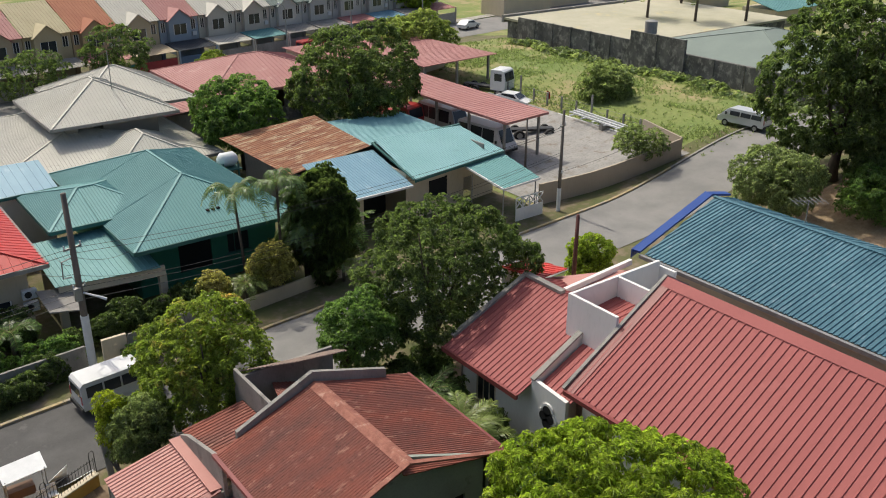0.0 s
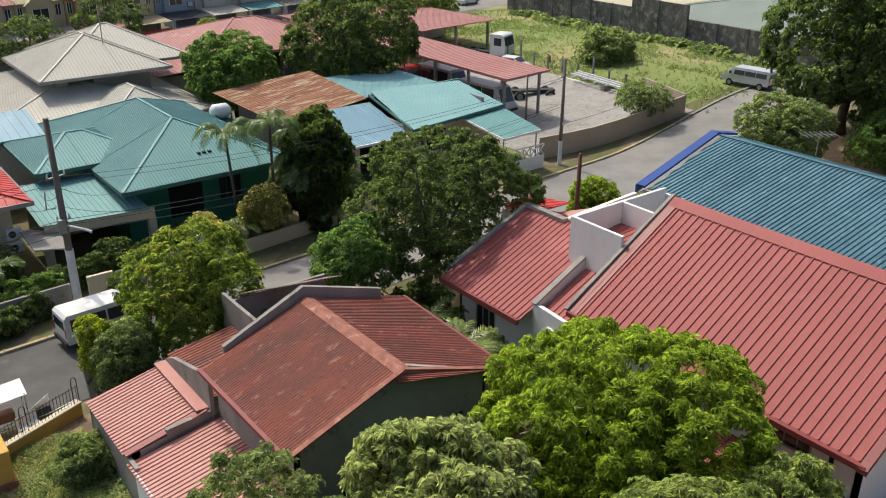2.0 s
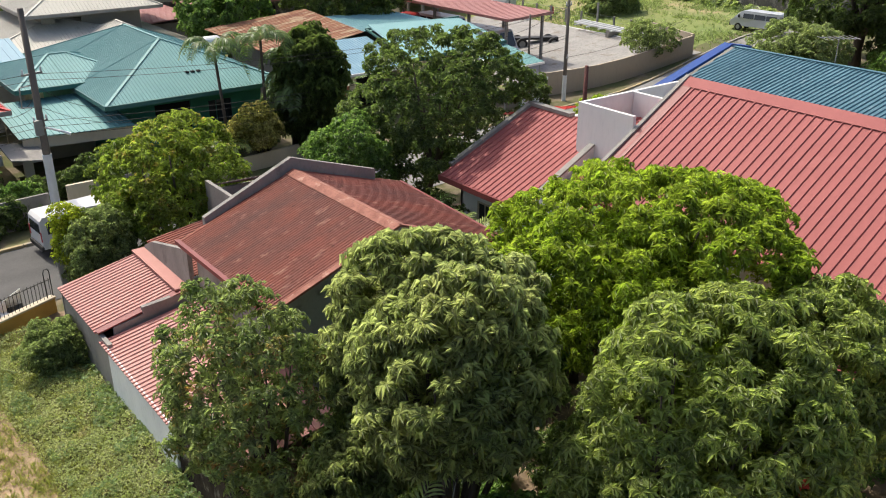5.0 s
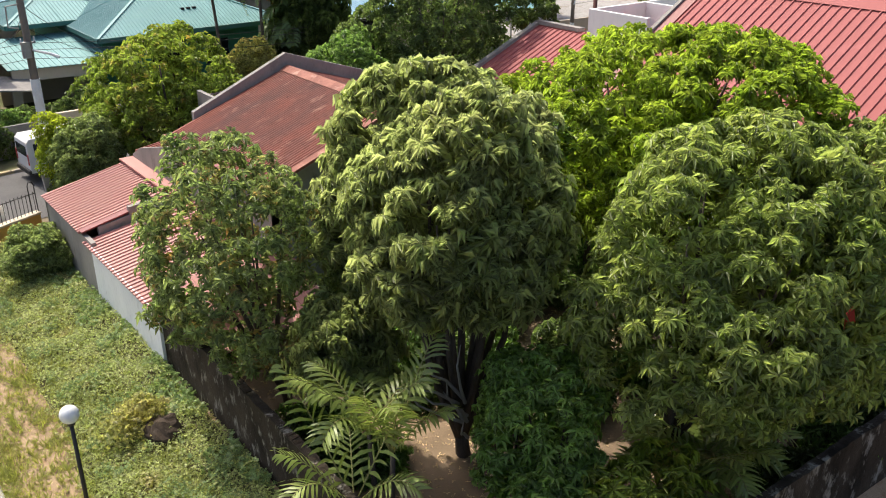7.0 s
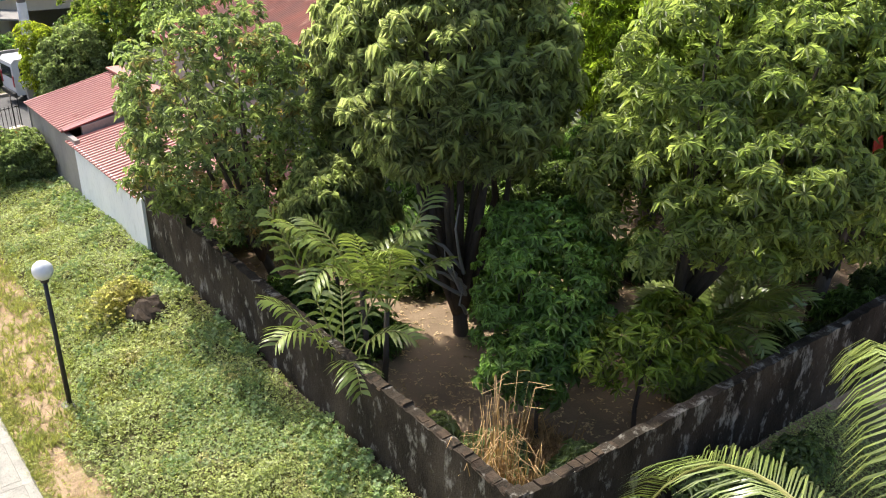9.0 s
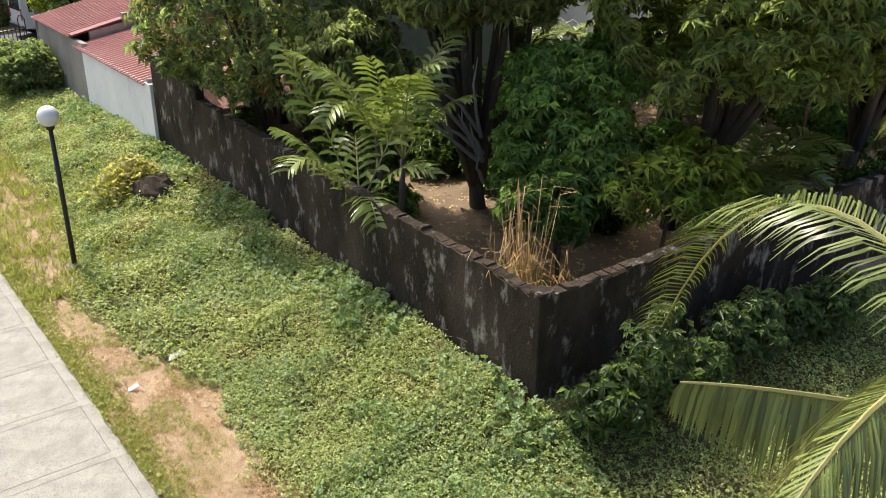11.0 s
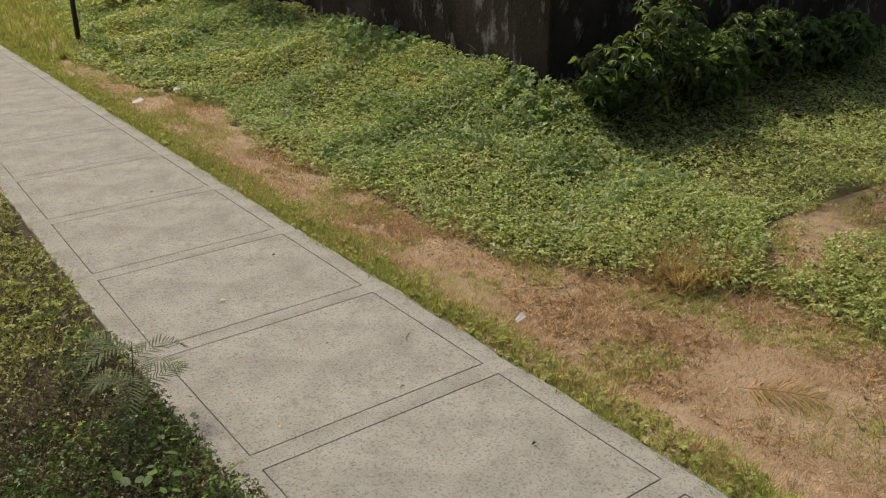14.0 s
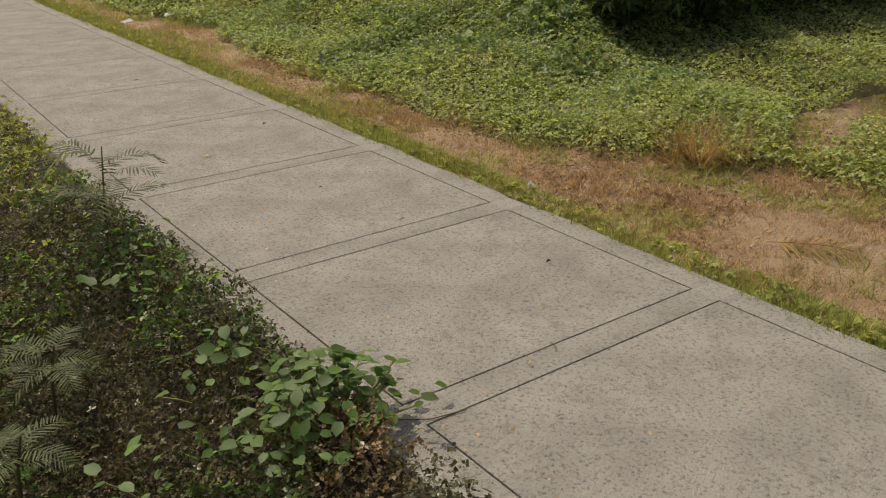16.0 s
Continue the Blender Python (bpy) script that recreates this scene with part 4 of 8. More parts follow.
def red_house():
    o = (28, 20, 0)
    t = thing("red_roofed_house", o, "large house with red ribbed steel gable roofs and white parapets", "house")
    zr, ze = 8.4, 4.92
    main = MB(o).slope([(23.62, 9.5, ze), (23.62, 22.0, ze), (29.55, 22.0, zr), (29.55, 9.5, zr)], (5.93, 0, zr - ze), 0.06, 0.345, 0.09, 0.045)
    part("main_roof", main, REDROOF, t)
    back = MB(o).slope([(29.55, 9.5, zr), (29.55, 22.0, zr), (34.6, 22.0, 5.4), (34.6, 9.5, 5.4)], (-5, 0, 3), 0.06, 0.345, 0.09, 0.045)
    part("back_roof", back, REDROOF, t)
    cap = MB(o)
    cap.extrude([(29.1, 9.4, zr - 0.2), (29.55, 9.4, zr + 0.09), (30.0, 9.4, zr - 0.2), (29.55, 9.4, zr - 0.02)], (0, 12.7, 0))
    part("ridge_cap", cap, REDROOF, t)
    vg = MB(o)
    vg.extrude([(23.5, 21.55, ze - 0.03), (29.55, 21.55, zr + 0.06), (29.55, 21.55, zr - 0.0), (23.5, 21.55, ze - 0.13)], (0, 0.5, 0))
    part("verge_flashing", vg, REDTRIM, t)
    tr = MB(o)
    beam(tr, (23.5, 22.08, ze + 0.03), (29.6, 22.08, zr + 0.1), 0.16, 0.12)
    beam(tr, (29.6, 22.08, zr + 0.08), (31.2, 22.08, zr - 0.85), 0.16, 0.12)
    part("white_verge", tr, STONE, t)
    vs = MB(o)
    vs.extrude([(23.4, 9.3, ze - 0.06), (29.55, 9.3, zr + 0.07), (29.55, 9.3, zr - 0.1), (23.4, 9.3, ze - 0.24)], (0, 0.3, 0))
    part("verge_flashing", vs, REDTRIM, t)
    gt = MB(o)
    beam(gt, (23.52, 9.4, ze - 0.1), (23.52, 22.0, ze - 0.1), 0.22, 0.2)
    part("gutter", gt, REDTRIM, t)
    so = MB(o).box(23.6, 9.6, ze - 0.25, 24.55, 21.95, ze - 0.2)
    part("soffit", so, CREAM, t)
    w = MB(o)
    w.wall((24.5, 21.8), (24.5, 9.9), 0, ze, 0.18, [(0.8, 1.5, 3.2, 4.1), (8.7, 10.15, 3.55, 4.13), (10.8, 10.98, 3.7, 4.03)])
    w.wall((24.5, 9.9), (34.2, 9.9), 0, 5.2, 0.18)
    w.wall((34.2, 9.9), (34.2, 21.8), 0, 5.2, 0.18)
    w.extrude([(24.5, 9.95, ze - 0.2), (34.2, 9.95, 5.2), (29.55, 9.95, zr - 0.2)], (0, 0.15, 0))
    w.extrude([(24.5, 21.75, ze - 0.2), (34.2, 21.75, 5.2), (29.55, 21.75, zr - 0.2)], (0, 0.15, 0))
    part("wall", w, WHITE, t)
    for b, h, z in ((20.65, 0.7, 3.65), (12.38, 1.45, 3.84)):
        window(t, (24.55, b, z), h, 0.9 if h < 1 else 0.58, "x-", CREAM if h < 1 else METAL)
    part("vent", MB(o).box(24.52, 10.82, 3.7, 24.6, 11.0, 4.03), DARK, t)
    aw = MB(o).slope([(22.7, 8.6, 2.45), (22.7, 15.5, 2.45), (24.48, 15.5, 2.78), (24.48, 8.6, 2.78)], (1.78, 0, 0.33), 0.05, 0.3, 0.08, 0.03)
    part("awning_roof", aw, REDROOF, t)
    # small roof between the tall flank wall and the main roof
    sm = MB(o).slope([(24.0, 22.05, 4.0), (24.0, 23.95, 4.0), (26.58, 23.95, 5.2), (26.58, 22.05, 5.2)], (2.58, 0, 1.2), 0.05, 0.3, 0.08, 0.04)
    part("narrow_roof", sm, REDROOF, t)
    fw = MB(o)
    fw.extrude([(23.75, 24.05, 0), (26.58, 24.05, 0), (26.58, 24.05, 5.68), (23.75, 24.05, 4.25)], (0, 0.2, 0))
    fw.extrude([(23.75, 22.1, 0), (23.75, 24.05, 0), (23.75, 24.05, 4.25), (23.75, 22.1, 4.1)], (0.2, 0, 0))
    part("flank_wall", fw, WHITE, t)
    cp = MB(o)
    beam(cp, (23.7, 24.15, 4.28), (26.57, 24.15, 5.72), 0.28, 0.08)
    part("flank_coping", cp, STONE, t)
    # quatrefoil window with white surround
    q = MB(o)
    for dy, dz in ((0.0, 0.34), (0.0, -0.34), (0.2, 0.0), (-0.2, 0.0)):
        q.tube([(23.66, 23.1 + dy, 2.85 + dz), (23.78, 23.1 + dy, 2.85 + dz)], [0.36, 0.36], 14)
    qf = part("quatrefoil_frame", q, WHITE, t)
    q2 = MB(o)
    for dy, dz in ((0.0, 0.34), (0.0, -0.34), (0.2, 0.0), (-0.2, 0.0)):
        q2.tube([(23.64, 23.1 + dy, 2.85 + dz), (23.7, 23.1 + dy, 2.85 + dz)], [0.25, 0.25], 14)
    part("quatrefoil_pane", q2, DARK, qf)
    # balcony railing of bent bars below
    for i in range(3):
        r = MB(o)
        r.tube([(23.2 - 0.12 * i, 22.4 + 0.5 * i, 0.6), (23.1 - 0.12 * i, 22.4 + 0.5 * i, 1.5), (22.9 - 0.12 * i, 22.7 + 0.5 * i, 1.75), (22.7 - 0.12 * i, 23.1 + 0.5 * i, 1.5), (22.7 - 0.12 * i, 23.2 + 0.5 * i, 0.5)], 0.025, 6)
        part("rail_hoop", r, WHITE, t)
    # second gable
    sec = MB(o).slope([(23.0, 24.3, 3.65), (23.0, 29.7, 3.65), (28.35, 29.7, 5.95), (28.35, 24.3, 5.95)], (5.35, 0, 2.3), 0.05, 0.3, 0.08, 0.04)
    part("second_roof", sec, REDROOF, t)
    secb = MB(o).slope([(28.35, 24.3, 5.95), (28.35, 29.7, 5.95), (33.2, 29.7, 4.0), (33.2, 24.3, 4.0)], (-5.35, 0, 2.3), 0.05, 0.3, 0.08, 0.04)
    part("second_back_roof", secb, REDROOF, t)
    cc = MB(o)
    beam(cc, (23.6, 29.75, 3.98), (28.4, 29.75, 6.03), 0.24, 0.16)
    beam(cc, (28.35, 29.8, 6.02), (28.35, 27.1, 6.02), 0.34, 0.16)
    part("coping", cc, STONE, t)
    fl = MB(o)
    beam(fl, (22.95, 24.3, 3.55), (22.95, 29.7, 3.55), 0.14, 0.24)
    part("fascia", fl, REDTRIM, t)
    w2 = MB(o)
    w2.wall((24.0, 29.5), (24.0, 24.3), 0, 3.9, 0.15, [(1.2, 2.6, 1.0, 2.6)])
    w2.wall((33.0, 29.5), (24.0, 29.5), 0, 4.0, 0.15)
    w2.extrude([(24.0, 29.45, 3.9), (33.0, 29.45, 3.9), (28.35, 29.45, 5.85)], (0, -0.15, 0))
    part("wall", w2, WHITE, t)
    window(t, (24.05, 27.6, 1.8), 1.3, 1.5, "x-", CREAM)
    # white box of parapets with a small roof inside
    pb = MB(o)
    pb.box(26.6, 22.15, 4.3, 26.76, 25.1, 7.3, c=0.012)
    part("parapet_wall", pb, WHITE, t)
    part("parapet_wall", MB(o).box(26.762, 24.94, 4.3, 32.8, 25.1, 7.29, c=0.012), WHITE, t)
    part("parapet_wall", MB(o).box(29.75, 22.15, 4.8, 29.9, 24.938, 7.28, c=0.012), WHITE, t)
    part("parapet_wall", MB(o).box(32.802, 24.0, 0.0, 32.96, 25.1, 7.0, c=0.012), WHITE, t)
    ir = MB(o).slope([(26.77, 22.16, 6.0), (26.77, 24.93, 6.0), (29.74, 24.93, 6.25), (29.74, 22.16, 6.25)], (1, 0, 0.08), 0.05, 0.3, 0.09, 0.04)
    part("inner_roof", ir, REDROOF, t)
    # front roofs towards the street
    fr = MB(o).slope([(29.3, 28.0, 5.3), (33.9, 26.7, 5.9), (33.9, 29.6, 4.6), (30.2, 31.2, 4.6)], (0, -1, 0.4), 0.05)
    part("front_roof", fr, REDROOF2, t)
    sv = MB(o)
    beam(sv, (29.2, 27.8, 5.55), (34.3, 28.0, 5.7), 0.2, 0.3)
    part("front_parapet", sv, WHITE, t)
    f2 = MB(o).slope([(29.6, 30.0, 5.3), (31.6, 30.0, 5.3), (32.2, 33.6, 4.4), (30.2, 33.8, 4.4)], (0, -1, 0.3), 0.05, 0.3, 0.08, 0.04)
    part("porch_roof", f2, BRIGHTRED, t)
    pw = MB(o)
    pw.wall((33.0, 33.4), (30.0, 33.4), 0, 4.3, 0.2)
    part("porch_wall", pw, WHITE, t)
    # bullet lamp on the narrow roof
    lamp = MB(o)
    lamp.tube([(25.1, 22.6, 4.95), (25.8, 22.45, 5.3)], [0.09, 0.11], 8)
    lamp.box(25.35, 22.48, 4.6, 25.45, 22.58, 5.1)
    part("floodlight", lamp, PLASTIC, t)
    return t


red_house()


def blue_building():
    o = (39, 22, 0)
    t = thing("blue_roofed_building", o, "long building with weathered blue corrugated roof, painted pale glints and cobalt trim", "building")
    ze, zr = 5.55, 6.85
    s = MB(o).slope([(35.9, 12.0, ze), (35.9, 28.4, ze), (43.4, 29.6, zr), (43.4, 12.0, zr)], (7.5, 0, zr - ze), 0.04, 0.26, 0.14, 0.055)
    part("roof_slope", s, BLUELONG, t)
    s2 = MB(o).slope([(43.4, 12.0, zr), (43.4, 29.6, zr), (45.0, 29.4, zr - 0.3), (45.0, 12.0, zr - 0.3)], (-1, 0, 0.2), 0.04, 0.23, 0.14, 0.04)
    part("ridge_strip", s2, BLUELONG, t)
    cap = MB(o)
    beam(cap, (43.45, 12, zr + 0.06), (43.45, 29.7, zr + 0.06), 0.3, 0.05)
    part("ridge_cap", cap, BLUELONG, t)
    tm = MB(o)
    beam(tm, (35.7, 28.85, ze + 0.1), (43.5, 30.05, zr + 0.12), 0.5, 0.12)
    beam(tm, (43.4, 30.05, zr + 0.12), (45.0, 29.8, zr - 0.15), 0.5, 0.12)
    tm.extrude([(35.6, 29.05, ze - 0.35), (43.5, 30.3, zr - 0.35), (43.5, 30.3, zr + 0.18), (35.6, 29.05, ze + 0.16)], (0, 0.06, 0))
    part("verge_trim", tm, BLUETRIM, t)
    gt = MB(o)
    beam(gt, (35.75, 12.0, ze - 0.12), (35.75, 28.6, ze - 0.12), 0.2, 0.2)
    part("gutter", gt, METAL, t)
    w = MB(o)
    w.wall((36.3, 28.0), (36.3, 12.2), 0, ze - 0.1, 0.2)
    w.wall((44.6, 29.2), (36.3, 28.2), 0, ze - 0.1, 0.2)
    w.wall((44.6, 12.2), (44.6, 29.2), 0, zr - 0.5, 0.2)
    w.wall((36.3, 12.2), (44.6, 12.2), 0, ze - 0.1, 0.2)
    part("wall", w, CREAM, t)
    return t


blue_building()


# ---- houses across the street ----
def hip_roof(parent, o, a0, a1, b0, b1, ze, zr, m, axis="b", inset=None, spacing=0.25, trim=None, rw=0.06, rh=0.03):
    """Four sloping sides; the ridge runs along the axis. Each side, each hip cap and the fascia is a part."""
    if axis == "b":
        am = (a0 + a1) / 2
        k = inset if inset is not None else (a1 - a0) / 2
        r0, r1 = (am, b0 + k, zr), (am, b1 - k, zr)
        sides = [([(a0, b0, ze), (a1, b0, ze), r0], (0, 1, 0.4)), ([(a1, b0, ze), (a1, b1, ze), r1, r0], (-1, 0, 0.4)),
                 ([(a1, b1, ze), (a0, b1, ze), r1], (0, -1, 0.4)), ([(a0, b1, ze), (a0, b0, ze), r0, r1], (1, 0, 0.4))]
        hips = [((a0, b0, ze), r0), ((a1, b0, ze), r0), ((a1, b1, ze), r1), ((a0, b1, ze), r1), (r0, r1)]
    else:
        bm = (b0 + b1) / 2
        k = inset if inset is not None else (b1 - b0) / 2
        r0, r1 = (a0 + k, bm, zr), (a1 - k, bm, zr)
        sides = [([(a0, b0, ze), (a1, b0, ze), r1, r0], (0, 1, 0.4)), ([(a1, b0, ze), (a1, b1, ze), r1], (-1, 0, 0.4)),
                 ([(a1, b1, ze), (a0, b1, ze), r0, r1], (0, -1, 0.4)), ([(a0, b1, ze), (a0, b0, ze), r0], (1, 0, 0.4))]
        hips = [((a0, b0, ze), r0), ((a0, b1, ze), r0), ((a1, b0, ze), r1), ((a1, b1, ze), r1), (r0, r1)]
    for poly, up in sides:
        poly = [p for i, p in enumerate(poly) if i == 0 or (Vector(p) - Vector(poly[i - 1])).length > 0.05]
        part("roof_slope", MB(o).slope(poly, up, 0.05, spacing, rw, rh), m, parent)
    for p, q in hips:
        if (Vector(p) - Vector(q)).length > 0.1:
            hb = MB(o)
            beam(hb, Vector(p) + Vector((0, 0, 0.03)), Vector(q) + Vector((0, 0, 0.03)), 0.17, 0.05)
            part("hip_cap", hb, m, parent)
    for p, q in (((a0, b0), (a1, b0)), ((a1, b0), (a1, b1)), ((a1, b1), (a0, b1)), ((a0, b1), (a0, b0))):
        fb = MB(o)
        beam(fb, (*p, ze - 0.1), (*q, ze - 0.1), 0.12, 0.24)
        part("fascia", fb, trim or m, parent)


def box_walls(parent, o, a0, a1, b0, b1, z0, z1, m, holes=()):
    """Four walls; holes are those of the wall that faces the camera's side (low b)."""
    for p, q, h in (((a0, b0), (a1, b0), holes), ((a1, b0 + 0.15), (a1, b1 - 0.15), ()), ((a1, b1), (a0, b1), ()), ((a0, b1 - 0.15), (a0, b0 + 0.15), ())):
        part("wall", MB(o).wall(p, q, z0, z1, 0.15, h), m, parent)


def green_house():
    o = (20, 56, 0)
    t = thing("green_roofed_house", o, "bungalow with a broad green ribbed hip roof", "house")
    hip_roof(t, o, 14.6, 25.5, 48.4, 66.0, 4.1, 6.35, GREENROOF, "b", 5.7, 0.2, GREENTRIM, 0.1, 0.032)
    hip_roof(t, o, 11.4, 18.5, 53.9, 62.0, 4.35, 5.45, GREENROOF, "a", 3.0, 0.2, GREENTRIM, 0.1, 0.032)
    low = MB(o).slope([(10.1, 48.9, 3.0), (15.9, 48.0, 3.0), (15.9, 54.4, 3.7), (10.1, 54.6, 3.7)], (0, 1, 0.1), 0.04, 0.3, 0.08, 0.03)
    part("carport_roof", low, GREENROOF, t)
    fr = MB(o)
    fr.extrude([(10.3, 49.05, 2.35), (16.2, 48.15, 2.35), (16.2, 48.15, 2.95), (10.3, 49.05, 2.95)], (0, 0.2, 0))
    part("carport_beam", fr, CREAM, t)
    for a, b in ((16.05, 48.25), (10.4, 49.1)):
        part("post", MB(o).box(a - 0.22, b, 0, a + 0.22, b + 0.4, 2.4), CREAM, t)
    box_walls(t, o, 15.4, 24.8, 50.6, 65.0, 0, 4.1, GREENWALL, [(2.6, 4.8, 1.0, 3.2), (5.9, 7.4, 1.6, 3.0)])
    part("opening", MB(o).box(18.0, 50.8, 1.0, 20.2, 50.84, 3.2), DARK, t)
    window(t, (22.05, 50.68, 2.3), 1.5, 1.4, "y-", GREENTRIM)
    part("back_wall", MB(o).wall((10.6, 54.3), (15.4, 54.3), 0, 3.6, 0.15), CREAM, t)
    # vents on the front slope
    for i in range(3):
        part("vent", MB(o).box(20.0 + 0.35 * i, 50.3, 4.88, 20.2 + 0.35 * i, 50.5, 4.98), DARK, t)
    # water tank on a stand behind
    tank = thing("water_tank", (26.3, 61.0, 0), "white round water tank on a green frame behind the roof", "tank")
    for da, db in ((-0.6, -0.6), (0.6, -0.6), (0.6, 0.6), (-0.6, 0.6)):
        part("leg", MB().box(da - 0.05, db - 0.05, 0, da + 0.05, db + 0.05, 4.2), GREENTRIM, tank)
    part("platform", MB().box(-0.8, -0.8, 3.6, 0.8, 0.8, 3.7), GREENTRIM, tank)
    part("drum", MB().tube([(-0.75, 0, 4.3), (-0.5, 0, 4.3), (0.5, 0, 4.3), (0.75, 0, 4.3)], [0.3, 0.55, 0.55, 0.3], 14), PLASTIC, tank, smooth=True)


green_house()


def left_roofs():
    o = (8, 62, 0)
    t = thing("blue_roofed_annex", o, "low annex with a slate-blue metal roof", "house")
    part("roof_slope", MB(o).slope([(0, 60.6, 4.5), (14.1, 61.7, 4.5), (14.1, 66.0, 5.3), (0, 66.0, 5.3)], (0, 1, 0.2), 0.06, 0.6, 0.05, 0.03), BLUEROOF, t)
    fb = MB(o)
    beam(fb, (0, 60.6, 4.4), (14.1, 61.7, 4.4), 0.1, 0.22)
    part("fascia", fb, GREENTRIM, t)
    box_walls(t, o, 0.5, 13.6, 62.2, 65.8, 0, 4.4, WHITE)
    o2 = (5, 54, 0)
    r = thing("red_roofed_bungalow", o2, "bungalow with a bright red metal hip roof and cream walls", "house")
    hip_roof(r, o2, -4, 9.95, 48.8, 60.0, 4.55, 6.9, BRIGHTRED, "b", 5.5, 0.5, STONE, 0.06, 0.03)
    box_walls(r, o2, -3.2, 9.0, 50.2, 59.4, 0, 4.4, CREAM, [(9.3, 11.2, 0.9, 2.3)])
    window(r, (7.0, 50.28, 1.6), 1.8, 1.4, "y-", WHITE)
    for z in (2.3, 1.5):
        ac = thing("air_conditioner", (8.9, 50.0, z), "white split air-conditioner unit on the cream wall", "air conditioner")
        part("casing", MB().box(-0.4, -0.25, 0, 0.4, 0.1, 0.55, c=0.03), PLASTIC, ac)
        part("fan_grille", MB().tube([(-0.1, -0.27, 0.28), (-0.1, -0.25, 0.28)], 0.2, 14), BLACKM, ac)
    aw = MB(o2).slope([(9.2, 47.0, 2.5), (11.0, 46.7, 2.3), (11.0, 49.5, 2.5), (9.2, 49.8, 2.7)], (0, 1, 0.1), 0.08)
    part("awning", aw, STONE, r)


left_roofs()


def beige_house():
    o = (21, 77, 0)
    t = thing("beige_roofed_house", o, "two-storey house with beige ribbed hip roofs", "house")
    hip_roof(t, o, 16.6, 27.0, 71.6, 83.0, 5.75, 8.1, BEIGEROOF, "b", 5.2, 0.28, STONE)
    hip_roof(t, o, 19.5, 30.5, 76.0, 87.5, 5.5, 8.0, BEIGEROOF, "a", 5.2, 0.28, STONE)
    box_walls(t, o, 18.0, 25.6, 73.0, 82, 3.5, 5.7, mat("grey_brown_wall", (0.30, 0.27, 0.23), (0.25, 0.225, 0.19), 0.85, 0.4, 8, 0.4), [(1.0, 3.0, 4.3, 5.2)])
    hip_roof(t, o, 9.5, 28.6, 66.8, 88.0, 3.0, 5.2, BEIGEROOF, "b", 7.5, 0.28, STONE)
    hip_roof(t, o, 19.0, 26.5, 65.2, 74.0, 3.3, 5.1, BEIGEROOF, "b", 3.6, 0.28, STONE)
    box_walls(t, o, 10.5, 27.6, 68.2, 87, 0, 3.0, CREAM)
    an = MB(o).tube([(22.8, 75.2, 6.6), (22.8, 75.2, 10.6)], 0.04, 6)
    part("mast", an, METAL, t)


beige_house()


